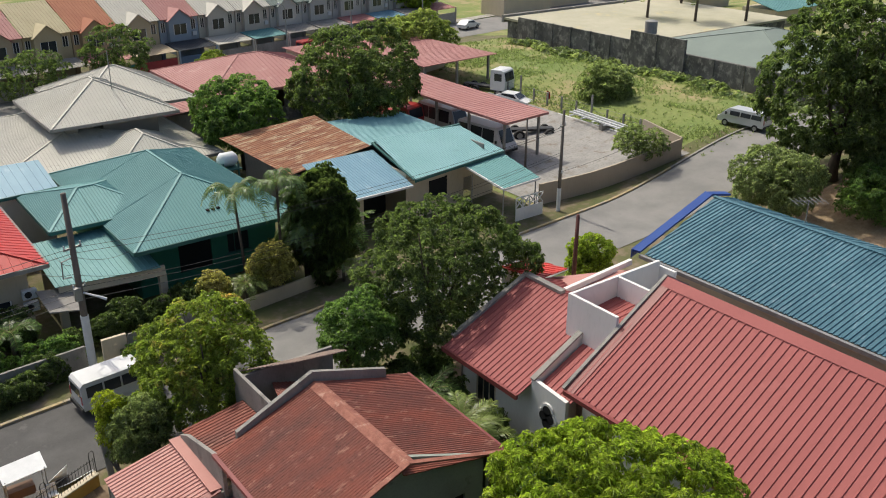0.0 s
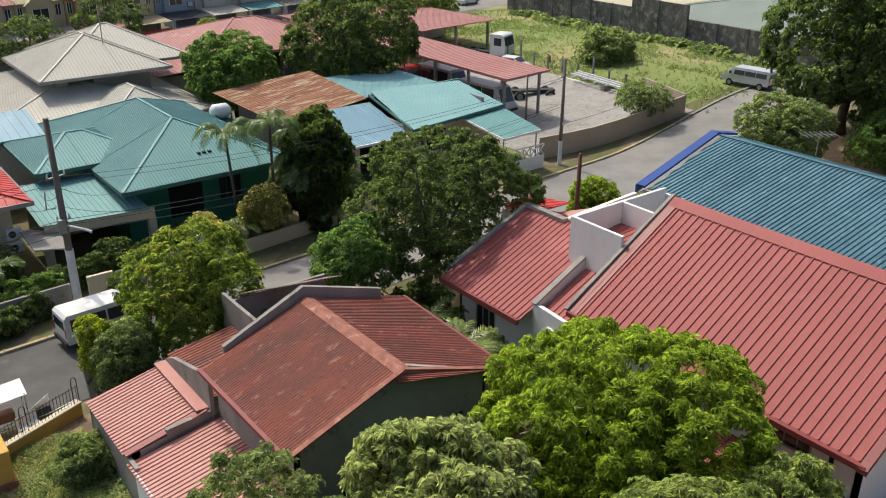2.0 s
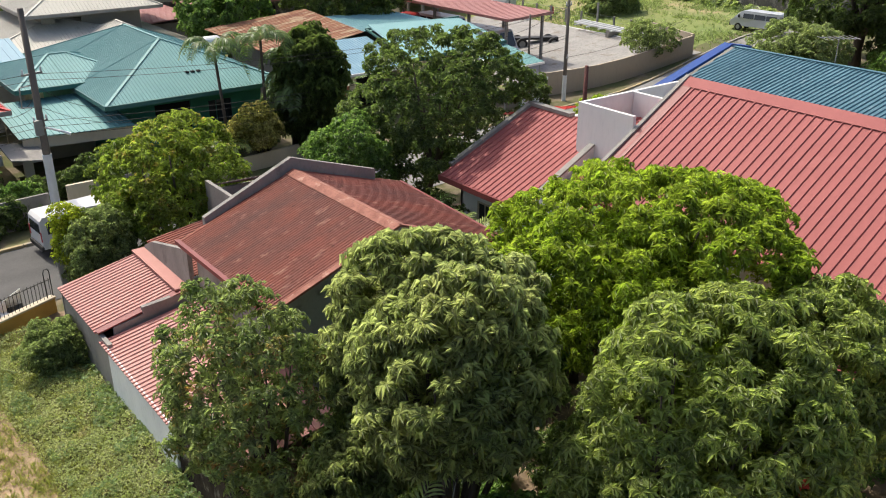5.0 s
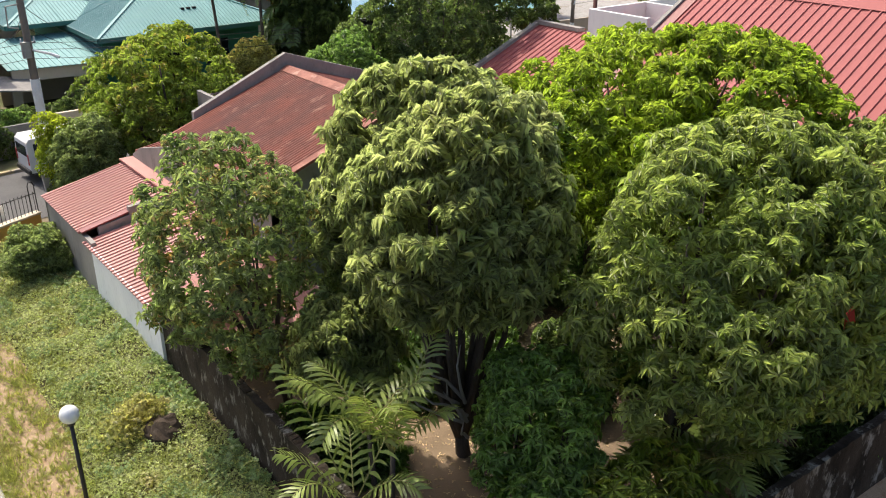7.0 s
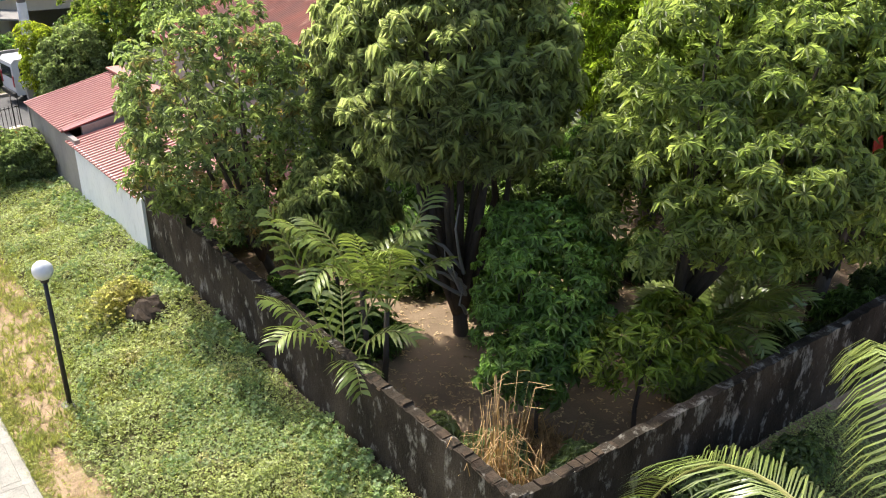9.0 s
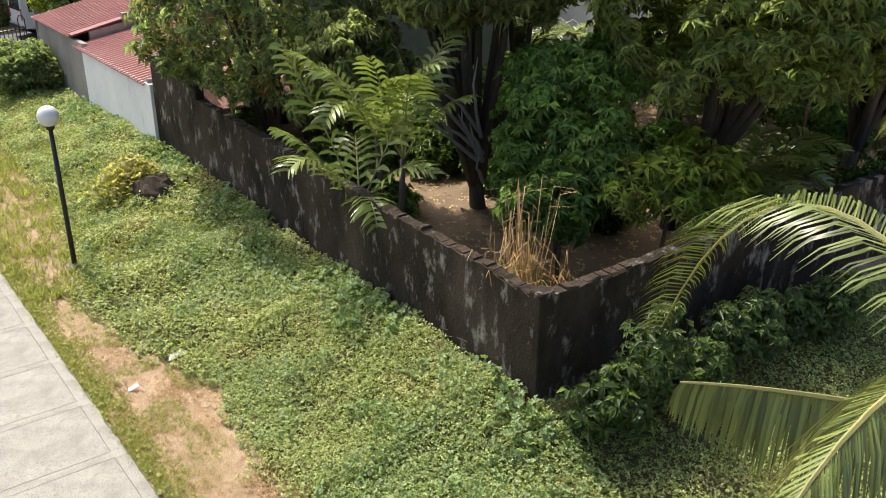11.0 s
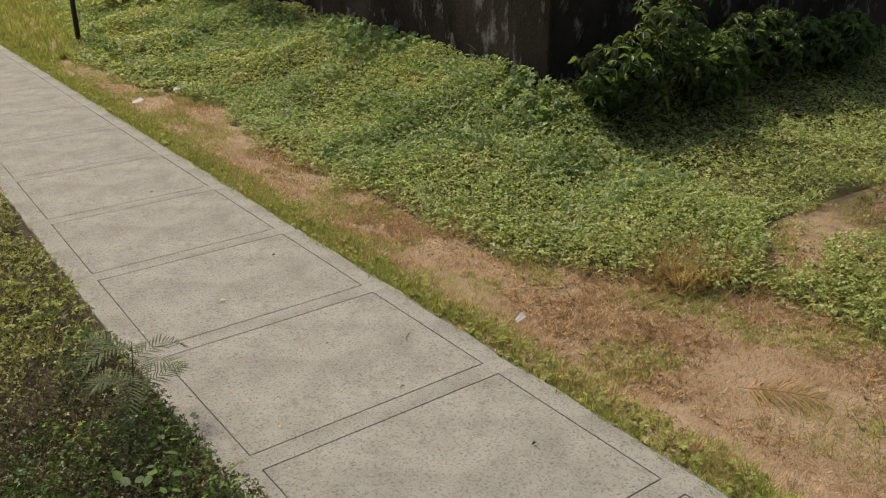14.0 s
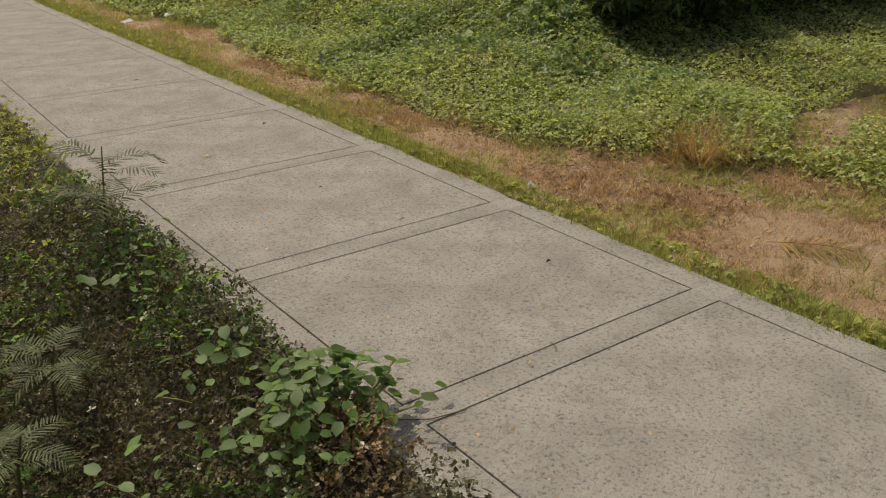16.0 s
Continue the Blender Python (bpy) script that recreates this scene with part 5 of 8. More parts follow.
def teal_house():
    o = (38, 54, 0)
    t = thing("teal_roofed_house", o, "bungalow with pale teal and faded blue metal roofs", "house")
    part("teal_roof", MB(o).slope([(35.95, 50.0, 3.75), (46.0, 51.6, 3.75), (45.0, 56.2, 4.95), (36.4, 56.2, 4.85)], (0, 1, 0.2), 0.06, 0.22, 0.07, 0.03), TEALROOF, t)
    fa = MB(o)
    beam(fa, (35.95, 49.95, 3.66), (46.0, 51.55, 3.66), 0.1, 0.22)
    beam(fa, (36.4, 56.3, 4.92), (45.1, 56.3, 5.0), 0.2, 0.12)
    beam(fa, (35.9, 49.95, 3.78), (36.4, 56.3, 4.92), 0.18, 0.12)
    part("fascia", fa, GREENTRIM, t)
    part("blue_roof", MB(o).slope([(29.7, 50.1, 3.35), (35.85, 50.1, 3.35), (36.3, 56.1, 4.45), (30.0, 56.1, 4.45)], (0, 1, 0.2), 0.05, 0.25, 0.07, 0.03), BLUEROOF, t)
    bf = MB(o)
    beam(bf, (29.7, 50.05, 3.28), (35.85, 50.05, 3.28), 0.1, 0.16)
    part("gutter", bf, WHITE, t)
    part("rust_roof", MB(o).slope([(29.0, 56.3, 3.75), (36.2, 56.3, 4.75), (35.9, 64.4, 5.45), (28.0, 66.0, 3.75)], (1, 0, 0.2), 0.05, 0.3, 0.1, 0.03), RUSTOLD, t)
    part("back_teal_roof", MB(o).slope([(36.2, 56.4, 4.75), (44.4, 57.4, 4.5), (44.4, 64.0, 4.5), (35.9, 64.4, 5.45)], (-1, 0, 0.1), 0.05, 0.3, 0.08, 0.03), TEALROOF, t)
    part("carport_roof", MB(o).slope([(41.1, 46.0, 3.15), (45.0, 46.3, 3.15), (46.1, 52.1, 3.5), (41.5, 51.3, 3.5)], (0, 1, 0.1), 0.05, 0.25, 0.07, 0.03), GREENROOF, t)
    cf = MB(o)
    beam(cf, (41.1, 45.95, 3.05), (45.0, 46.25, 3.05), 0.08, 0.16)
    beam(cf, (41.08, 46.0, 3.08), (41.5, 51.3, 3.42), 0.08, 0.14)
    part("carport_fascia", cf, WHITE, t)
    for a, b in ((41.3, 46.2), (44.8, 46.5), (41.4, 50.0)):
        part("carport_post", MB(o).tube([(a, b, 0), (a, b, 3.1)], 0.05, 8), METAL, t)
    part("wall", MB(o).wall((29.9, 50.7), (31.9, 50.7), 0, 3.3, 0.15, [(0.35, 1.5, 1.3, 2.5)]), CREAM, t)
    window(t, (30.85, 50.78, 1.9), 1.1, 1.15, "y-", CREAM, ORANGETILE, 3)
    part("wall", MB(o).wall((36.2, 51.3), (45.6, 52.4), 0, 3.7, 0.15, [(2.2, 4.0, 1.2, 2.7), (6.0, 7.0, 0.0, 2.1)]), CREAM, t)
    part("opening", MB(o).box(38.2, 51.75, 1.1, 40.3, 51.79, 2.75), DARK, t)
    part("side_wall", MB(o).wall((36.0, 56.0), (36.0, 51.2), 0, 3.9, 0.15), CREAM, t)
    part("garage_back", MB(o).wall((31.9, 54.0), (36.0, 54.0), 0, 3.6, 0.15), DARK, t)
    part("garage_side", MB(o).wall((31.9, 50.9), (31.9, 54.0), 0, 3.4, 0.12), CREAM, t)
    part("back_wall", MB(o).wall((29.8, 65.5), (29.8, 50.9), 0, 3.6, 0.15), STONE, t)
    part("rear_wall", MB(o).wall((44.2, 64.0), (29.8, 65.5), 0, 4.2, 0.15), STONE, t)
    part("flank_wall", MB(o).wall((44.5, 52.3), (44.3, 64.0), 0, 4.4, 0.15), STONE, t)
    g = thing("driveway_gate", (44.2, 46.2, 0), "white steel driveway gate with diamond panels", "gate")
    part("lower_panel", MB().box(-1.6, -0.03, 0.1, 1.2, 0.03, 1.1), WHITE, g)
    for i in range(4):
        x = -1.6 + 0.7 * i
        fm = MB()
        beam(fm, (x, 0, 1.1), (x, 0, 1.95), 0.05, 0.05)
        beam(fm, (x, 0, 1.15), (x + 0.68, 0, 1.9), 0.06, 0.06)
        beam(fm, (x + 0.68, 0.0, 1.15), (x, 0.0, 1.9), 0.06, 0.06)
        part("lattice", fm, WHITE, g)
    part("top_rail", MB().box(-1.6, -0.03, 1.92, 1.2, 0.03, 2.0), WHITE, g)


teal_house()


# ---- boundary walls on the street ----
def street_walls():
    t = thing("garden_fence_wall", (5, 44.2, 0), "low weathered garden wall with plants behind", "wall")
    o = (5, 44.2, 0)
    for i in range(5):
        a = -6 + 3.2 * i
        part("wall_length", MB(o).wall((a, 43.6 + 0.075 * (a - 5)), (a + 3.18, 43.6 + 0.075 * (a - 1.8)), 0, 1.5, 0.15), STONE, t)
    o = (14, 44, 0)
    g = thing("compound_gate", o, "cream gate wall with grey sheet gates and spiked top", "gate")
    part("pier", MB(o).box(10.7, 43.3, 0, 12.0, 43.5, 1.9), CREAM, g)
    for i in range(3):
        a = 12.1 + 1.75 * i
        b = 43.45 + 0.19 * (a - 12.1)
        part("gate_panel", MB(o).wall((a, b), (a + 1.7, b + 0.32), 0.25 if i else 0.25, 1.75, 0.06), STONE, g)
    part("pier", MB(o).box(17.2, 44.5, 0, 17.6, 44.9, 2.1), WHITE, g)
    part("pier", MB(o).box(16.3, 44.25, 0, 16.6, 44.55, 2.0), WHITE, g)
    sp = MB(o)
    for i in range(22):
        a = 11 + 0.28 * i
        b = 43.45 + 0.19 * max(0, a - 12.1)
        sp.tube([(a, b, 1.75), (a, b, 2.0)], [0.02, 0.004], 4)
    part("spike_row", sp, BLACKM, g)
    part("verge_wall", MB(o).wall((17.6, 44.7), (30.0, 46.2), 0, 0.9, 0.15), CREAM, g)
    # ochre wall with railing at the near side of the street
    o = (5.5, 33.4, -0.1)
    y = thing("ochre_wall", o, "ochre rendered wall with white cap and black railings", "wall")
    part("wall_length", MB(o).wall((3.9, 32.6), (7.35, 34.05), -0.3, 0.62, 0.2), YELLOW, y)
    cp = MB(o)
    beam(cp, (3.9, 32.68, 0.66), (7.33, 34.13, 0.66), 0.3, 0.07)
    part("cap", cp, CREAM, y)
    part("pier", MB(o).box(0.5, 30.9, -0.3, 3.95, 33.0, 1.55, c=0.03), YELLOW, y)
    part("pier_base", MB(o).box(0.4, 30.8, -0.3, 4.02, 33.06, 0.25), mat("brick_red_base", (0.28, 0.12, 0.085), (0.22, 0.1, 0.075), 0.9, 1, 12, 0.5), y)
    for i in range(23):
        a = 4.05 + 0.145 * i
        b = 32.68 + (a - 3.9) * 0.4203
        part("bar", MB(o).tube([(a, b, 0.68), (a, b, 1.5)], 0.012, 5), BLACKM, y)
    for i in range(2):
        a = 4.95 + 2.25 * i
        b = 32.68 + (a - 3.9) * 0.4203
        part("hoop", MB(o).tube([(a - 0.12, b - 0.05, 0.68), (a - 0.12, b - 0.05, 1.75), (a - 0.06, b - 0.02, 1.87), (a + 0.06, b + 0.02, 1.87), (a + 0.12, b + 0.05, 1.75), (a + 0.12, b + 0.05, 0.68)], 0.02, 6), BLACKM, y)
    rl = MB(o)
    beam(rl, (3.95, 32.7, 1.42), (7.33, 34.12, 1.42), 0.03, 0.03)
    part("rail", rl, BLACKM, y)
    # clutter in the yard behind it
    c = thing("market_stall", (4.6, 34.9, 0), "white canopy stall on thin posts behind the railing", "stall")
    part("canopy", MB().slope([(-0.9, -0.5, 1.5), (0.9, -0.3, 1.5), (0.9, 0.7, 1.75), (-0.9, 0.5, 1.75)], (0, 1, 0.2), 0.04), PLASTIC, c)
    for x, yy in ((-0.8, -0.4), (0.8, -0.25), (0.8, 0.6), (-0.8, 0.4)):
        part("post", MB().tube([(x, yy, 0), (x, yy, 1.55)], 0.025, 6), METAL, c)
    part("counter", MB().box(-0.8, -0.35, 0.5, 0.3, 0.2, 0.9), mat("brown_board", (0.16, 0.085, 0.05), None, 0.7), c)
    for i in range(2):
        ch = thing("plastic_chair", (5.0 + 0.45 * i, 33.95 + 0.2 * i, 0), "white plastic chair beside the stall", "chair", "chairs by the stall")
        part("seat", MB().box(-0.2, -0.2, 0.4, 0.2, 0.2, 0.44), PLASTIC, ch)
        part("backrest", MB().box(-0.2, 0.17, 0.44, 0.2, 0.21, 0.85, c=0.015), PLASTIC, ch)
        for x, yy in ((-0.17, -0.17), (0.17, -0.17), (0.17, 0.17), (-0.17, 0.17)):
            part("leg", MB().box(x - 0.02, yy - 0.02, 0, x + 0.02, yy + 0.02, 0.4), PLASTIC, ch)
    for i, (a, b, w, z, tilt) in enumerate(((5.9, 35.4, 0.5, 0.9, 0.5), (6.6, 34.9, 0.8, 0.35, 0.25), (7.0, 34.8, 0.4, 0.5, 0.4))):
        bd = MB((a, b, 0)).extrude([(a - w, b, 0.05), (a + w, b + 0.2, 0.05), (a + w * 0.9, b + 0.2 - tilt, z), (a - w * 0.5, b - tilt, z * 0.7)], (0.02, 0.04, 0.01))
        single("tarp_sheet", bd, PLASTIC, "white folded plastic sheet leaning on the railing", "sheet", "sheets by the railing")
    # gate post and leaning post by the lean-to
    p = thing("gate_post", (7.9, 33.9, 0), "weathered dark gate post leaning by the shed", "post")
    part("post", MB().extrude([(-0.12, -0.12, -0.1), (0.12, -0.12, -0.1), (0.12, 0.12, -0.1), (-0.12, 0.12, -0.1)], (-0.1, 0.3, 2.1)), STONE, p)
    part("stay", MB().extrude([(0.4, -0.9, -0.1), (0.6, -0.9, -0.1), (0.6, -0.7, -0.1), (0.4, -0.7, -0.1)], (-0.55, 1.3, 1.7)), WOODPOLE, p)
    # iron fence under the street tree
    f = thing("iron_fence", (13, 33.4, 0), "white-backed iron bar fence under the street tree", "fence")
    for i in range(36):
        a = -3.0 + 0.2 * i
        part("bar", MB().tube([(a, 0, 0), (a, 0, 1.35)], 0.014, 5), BLACKM, f)
    for z in (0.25, 1.2):
        part("rail", MB().box(-3.05, -0.02, z, 4.05, 0.02, z + 0.04), BLACKM, f)
    part("plinth", MB().box(-3.1, -0.08, -0.1, 4.1, 0.08, 0.2), WHITEWALL, f)


street_walls()


# ---- the yard with sheds, the vacant lot and its walls ----
def yard():
    o = (55, 55, 0)
    w = thing("yard_wall", o, "tan rendered boundary wall along the street verge", "wall")
    n = 6
    for i in range(n):
        a0, a1 = 46.7 + 15.6 * i / n, 46.7 + 15.6 * (i + 1) / n
        z0, z1 = ground_z(a0, 47) + 1.75, ground_z(a1, 47) + 1.75
        y0, y1 = 47.9 - 0.09 * (a0 - 46.7), 47.9 - 0.09 * (a1 - 46.7)
        part("wall_length", MB(o).extrude([(a0, y0, z0 - 1.95), (a1, y1, z0 - 1.95), (a1, y1, z1), (a0, y0, z0)], (0, 0.18, 0)), TANWALL, w)
    part("return_wall", MB(o).wall((62.3, 46.5), (64.2, 52.5), 0.8, 3.2, 0.18), TANWALL, w)
    strip("yard_paving", lambda a: 47.95 - 0.09 * (a - 46.7), lambda a: 74 + 0 * a, 46.6, 63.5, 0.05, 1.5, mat("dusty_yard_concrete", (0.34, 0.325, 0.30), (0.26, 0.25, 0.235), 0.95, 0.7, 5, 1.6, 0.4, spots=(0.20, 0.165, 0.13), spot_at=0.56, spot_scale=0.9), "dusty pale concrete yard surface", cat="yard")
    s = thing("vehicle_shed", o, "long open vehicle shed with a dusty red roof", "shed")
    z0 = 0.6
    part("roof_slope", MB(o).slope([(50.3, 56.2, z0 + 3.7), (55.3, 56.2, z0 + 3.9), (55.3, 78.0, z0 + 3.9), (50.3, 78.0, z0 + 3.7)], (1, 0, 0.03), 0.08, 0.5, 0.06, 0.03), PINKROOF, s)
    fb = MB(o)
    beam(fb, (50.25, 56.15, z0 + 3.6), (55.3, 56.15, z0 + 3.8), 0.08, 0.22)
    beam(fb, (50.25, 56.15, z0 + 3.6), (50.25, 78.0, z0 + 3.6), 0.08, 0.22)
    part("fascia", fb, PINKROOF, s)
    for i in range(5):
        for a in (50.8, 54.9):
            b = 57 + 5 * i
            part("post", MB(o).box(a - 0.1, b - 0.1, 0, a + 0.1, b + 0.1, z0 + 3.7), STONE, s)
    s2 = thing("back_shed", (62, 84, 0), "open shed with a dusty red metal roof", "shed")
    o2 = (62, 84, 0)
    part("roof_slope", MB(o2).slope([(57.0, 77.5, 4.6), (67.2, 77.2, 4.9), (66.0, 94.0, 4.9), (57.0, 94.0, 4.6)], (1, 0, 0.03), 0.08, 0.5, 0.06, 0.03), PINKROOF, s2)
    for a, b in ((57.5, 78), (66.6, 78), (62, 78), (57.5, 93), (66, 93)):
        part("post", MB(o2).box(a - 0.12, b - 0.12, 0, a + 0.12, b + 0.12, 4.6), STONE, s2)
    part("back_wall", MB(o2).wall((57.2, 93.6), (57.2, 82), 0, 4.4, 0.15), CREAM, s2)
    part("end_wall", MB(o2).wall((57.2, 86.0), (66.5, 86.0), 0, 4.5, 0.15), CREAM, s2)
    # fence posts and white pipe frame at the yard's edge
    f = thing("lot_fence", (64, 60, 1), "thin wire fence on posts along the vacant lot", "fence")
    for i in range(11):
        b = 53 + 2.1 * i
        z = ground_z(64.4, b)
        part("fence_post", MB((64, 60, 1)).box(64.3, b, z - 0.1, 64.45, b + 0.15, z + (2.4 if i % 5 == 3 else 1.4)), STONE, f)
    for k in range(3):
        wr = MB((64, 60, 1)).tube([(64.4, 53 + 7 * j, ground_z(64.4, 53 + 7 * j) + 0.4 + 0.45 * k) for j in range(4)], 0.012, 4)
        part("wire", wr, METAL, f)
    p = thing("pipe_ladder", (63.4, 58, 1.2), "white painted pipe frame lying in the yard", "frame")
    for da in (0, 0.9):
        part("long_pipe", MB().tube([(da, -5, 0.35), (da, 5, 0.35)], 0.07, 6), PLASTIC, p)
    for i in range(7):
        part("rung", MB().tube([(0, -4.6 + 1.5 * i, 0.35), (0.9, -4.6 + 1.5 * i, 0.35)], 0.05, 6), PLASTIC, p)
    for yy in (-4.5, 0, 4.5):
        part("foot", MB().box(-0.1, yy - 0.1, -0.2, 1.0, yy + 0.1, 0.3), STONE, p)
    single("red_flag", MB((65.0, 66.5, 1.6)).extrude([(65.0, 66.5, 2.0), (65.5, 66.4, 2.1), (65.4, 66.4, 2.8), (65.05, 66.5, 3.0)], (0, 0.03, 0)), REDCLOTH, "small red cloth hanging on the lot fence", "cloth")


yard()


def lot_wall():
    o = (84, 75, 2)
    t = thing("block_wall", o, "tall mould-stained grey block wall around the vacant lot", "wall")
    for a0, b0, a1, b1, n, z in ((84.2, 92.5, 84.2, 72.0, 6, 5.4), (83.9, 72.0, 83.9, 63.8, 2, 6.6), (84.2, 63.8, 84.2, 40.0, 6, 5.0)):
        for i in range(n):
            p, q = b0 + (b1 - b0) * i / n, b0 + (b1 - b0) * (i + 1) / n
            part("wall_length", MB(o).wall((a0, p), (a1, q + 0.12), 1.2, z, 0.2), GREYWALL, t)
            part("pier", MB(o).box(a0 - 0.08, q - 0.02, 1.2, a0 + 0.25, q + 0.14, z + 0.05), GREYWALL, t)
    part("side_wall", MB(o).wall((96, 97.5), (84.2, 92.6), 1.0, 4.6, 0.2), GREYWALL, t)
    b = thing("flat_roofed_building", (98, 84, 2), "low building with a stained pale slab roof", "building")
    o2 = (98, 84, 2)
    part("roof_slab", MB(o2).box(84.6, 72.2, 4.6, 118, 96, 4.9), SLABROOF, b)
    part("wall", MB(o2).box(85, 72.6, 1.5, 117.5, 95.5, 4.596), GREYWALL, b)
    part("parapet", MB(o2).box(84.5, 95.9, 4.2, 118, 96.3, 5.2), STONE, b)
    part("tank", MB(o2).tube([(86.2, 70.9, 5.2), (86.2, 70.9, 7.6), (86.2, 70.9, 7.75)], [0.75, 0.75, 0.4], 14), CONCPOLE, b)
    g = thing("grey_roofed_building", (94, 62, 2), "building with a dull grey-green hip roof", "building")
    hip_roof(g, (94, 62, 2), 84.6, 106, 50.0, 71.5, 5.0, 7.2, GREYGREEN, "a", 9.5, 0, STONE)
    box_walls(g, (94, 62, 2), 85.5, 105, 51, 71, 1.5, 4.9, STONE)
    w2 = thing("weathered_shops", (120, 105, 0), "row of low shops with faded roofs far off", "building")
    o3 = (120, 105, 0)
    for i, (a, b0, m) in enumerate(((122, 60, BEIGEROOF), (124, 78, GREENROOF), (126, 96, PINKROOF), (104, 118, BRIGHTRED), (118, 122, ORANGETILE), (133, 124, GREYGREEN))):
        part("shop_roof", MB(o3).slope([(a, b0, 4.5), (a + 12, b0, 4.5), (a + 12, b0 + 7, 6.2), (a, b0 + 7, 6.2)], (0, 1, 0.2), 0.1, 0.6, 0.1, 0.04), m, w2)
        part("shop_wall", MB(o3).box(a + 0.4, b0 + 0.5, 0, a + 11.6, b0 + 6.6, 4.45), CREAM, w2)
    # pink-roofed compound in the middle distance
    o4 = (42, 88, 0)
    h = thing("dusty_red_house", o4, "bungalow with a dusty red hip roof behind the trees", "house")
    hip_roof(h, o4, 33.5, 50.0, 81.0, 96.0, 3.9, 6.1, PINKROOF, "a", 7.0, 0.5, PINKROOF)
    box_walls(h, o4, 34.5, 49.0, 82.4, 95, 0, 3.8, GREYWALL, [(5, 8, 1.5, 3.2)])
    part("side_roof", MB(o4).slope([(26.8, 80.5, 2.7), (33.4, 80.5, 3.2), (33.4, 92.0, 3.2), (26.8, 92.0, 2.7)], (1, 0, 0.1), 0.06, 0.5, 0.06, 0.03), PINKROOF, h)
    part("side_wall", MB(o4).box(27.2, 81.0, 0, 33.2, 91.5, 2.65), STONE, h)
    part("rear_roof", MB(o4).slope([(50.1, 86, 4.4), (57, 86, 4.2), (57, 97, 4.2), (50.1, 97, 4.4)], (1, 0, 0.0), 0.06, 0.5, 0.06, 0.03), PINKROOF, h)
    part("rear_wall", MB(o4).box(50.4, 86.6, 0, 56.6, 96.5, 4.15), CREAM, h)


lot_wall()
ts_ = thing("timber_stack", (63.4, 56.5, 1.9), "pale timber beams laid along the yard edge", "timber")
for i_ in range(3):
    mb_ = MB((63.4, 56.5, 1.9))
    beam(mb_, (63.0 + 0.5 * i_, 61.0, 2.25 + 0.04 * i_), (62.4 + 0.5 * i_, 52.0, 2.2 + 0.04 * i_), 0.16, 0.14)
    part("beam", mb_, PLASTIC, ts_)
for i_ in range(6):
    mb_ = MB((63.4, 56.5, 1.9))
    beam(mb_, (62.3, 52.8 + 1.5 * i_, 2.12), (64.2, 52.8 + 1.5 * i_, 2.12), 0.12, 0.1)
    part("cross_bar", mb_, PLASTIC, ts_)
part("trestle", MB((63.4, 56.5, 1.9)).box(62.6, 56.2, 1.2, 63.9, 56.6, 2.06), STONE, ts_)


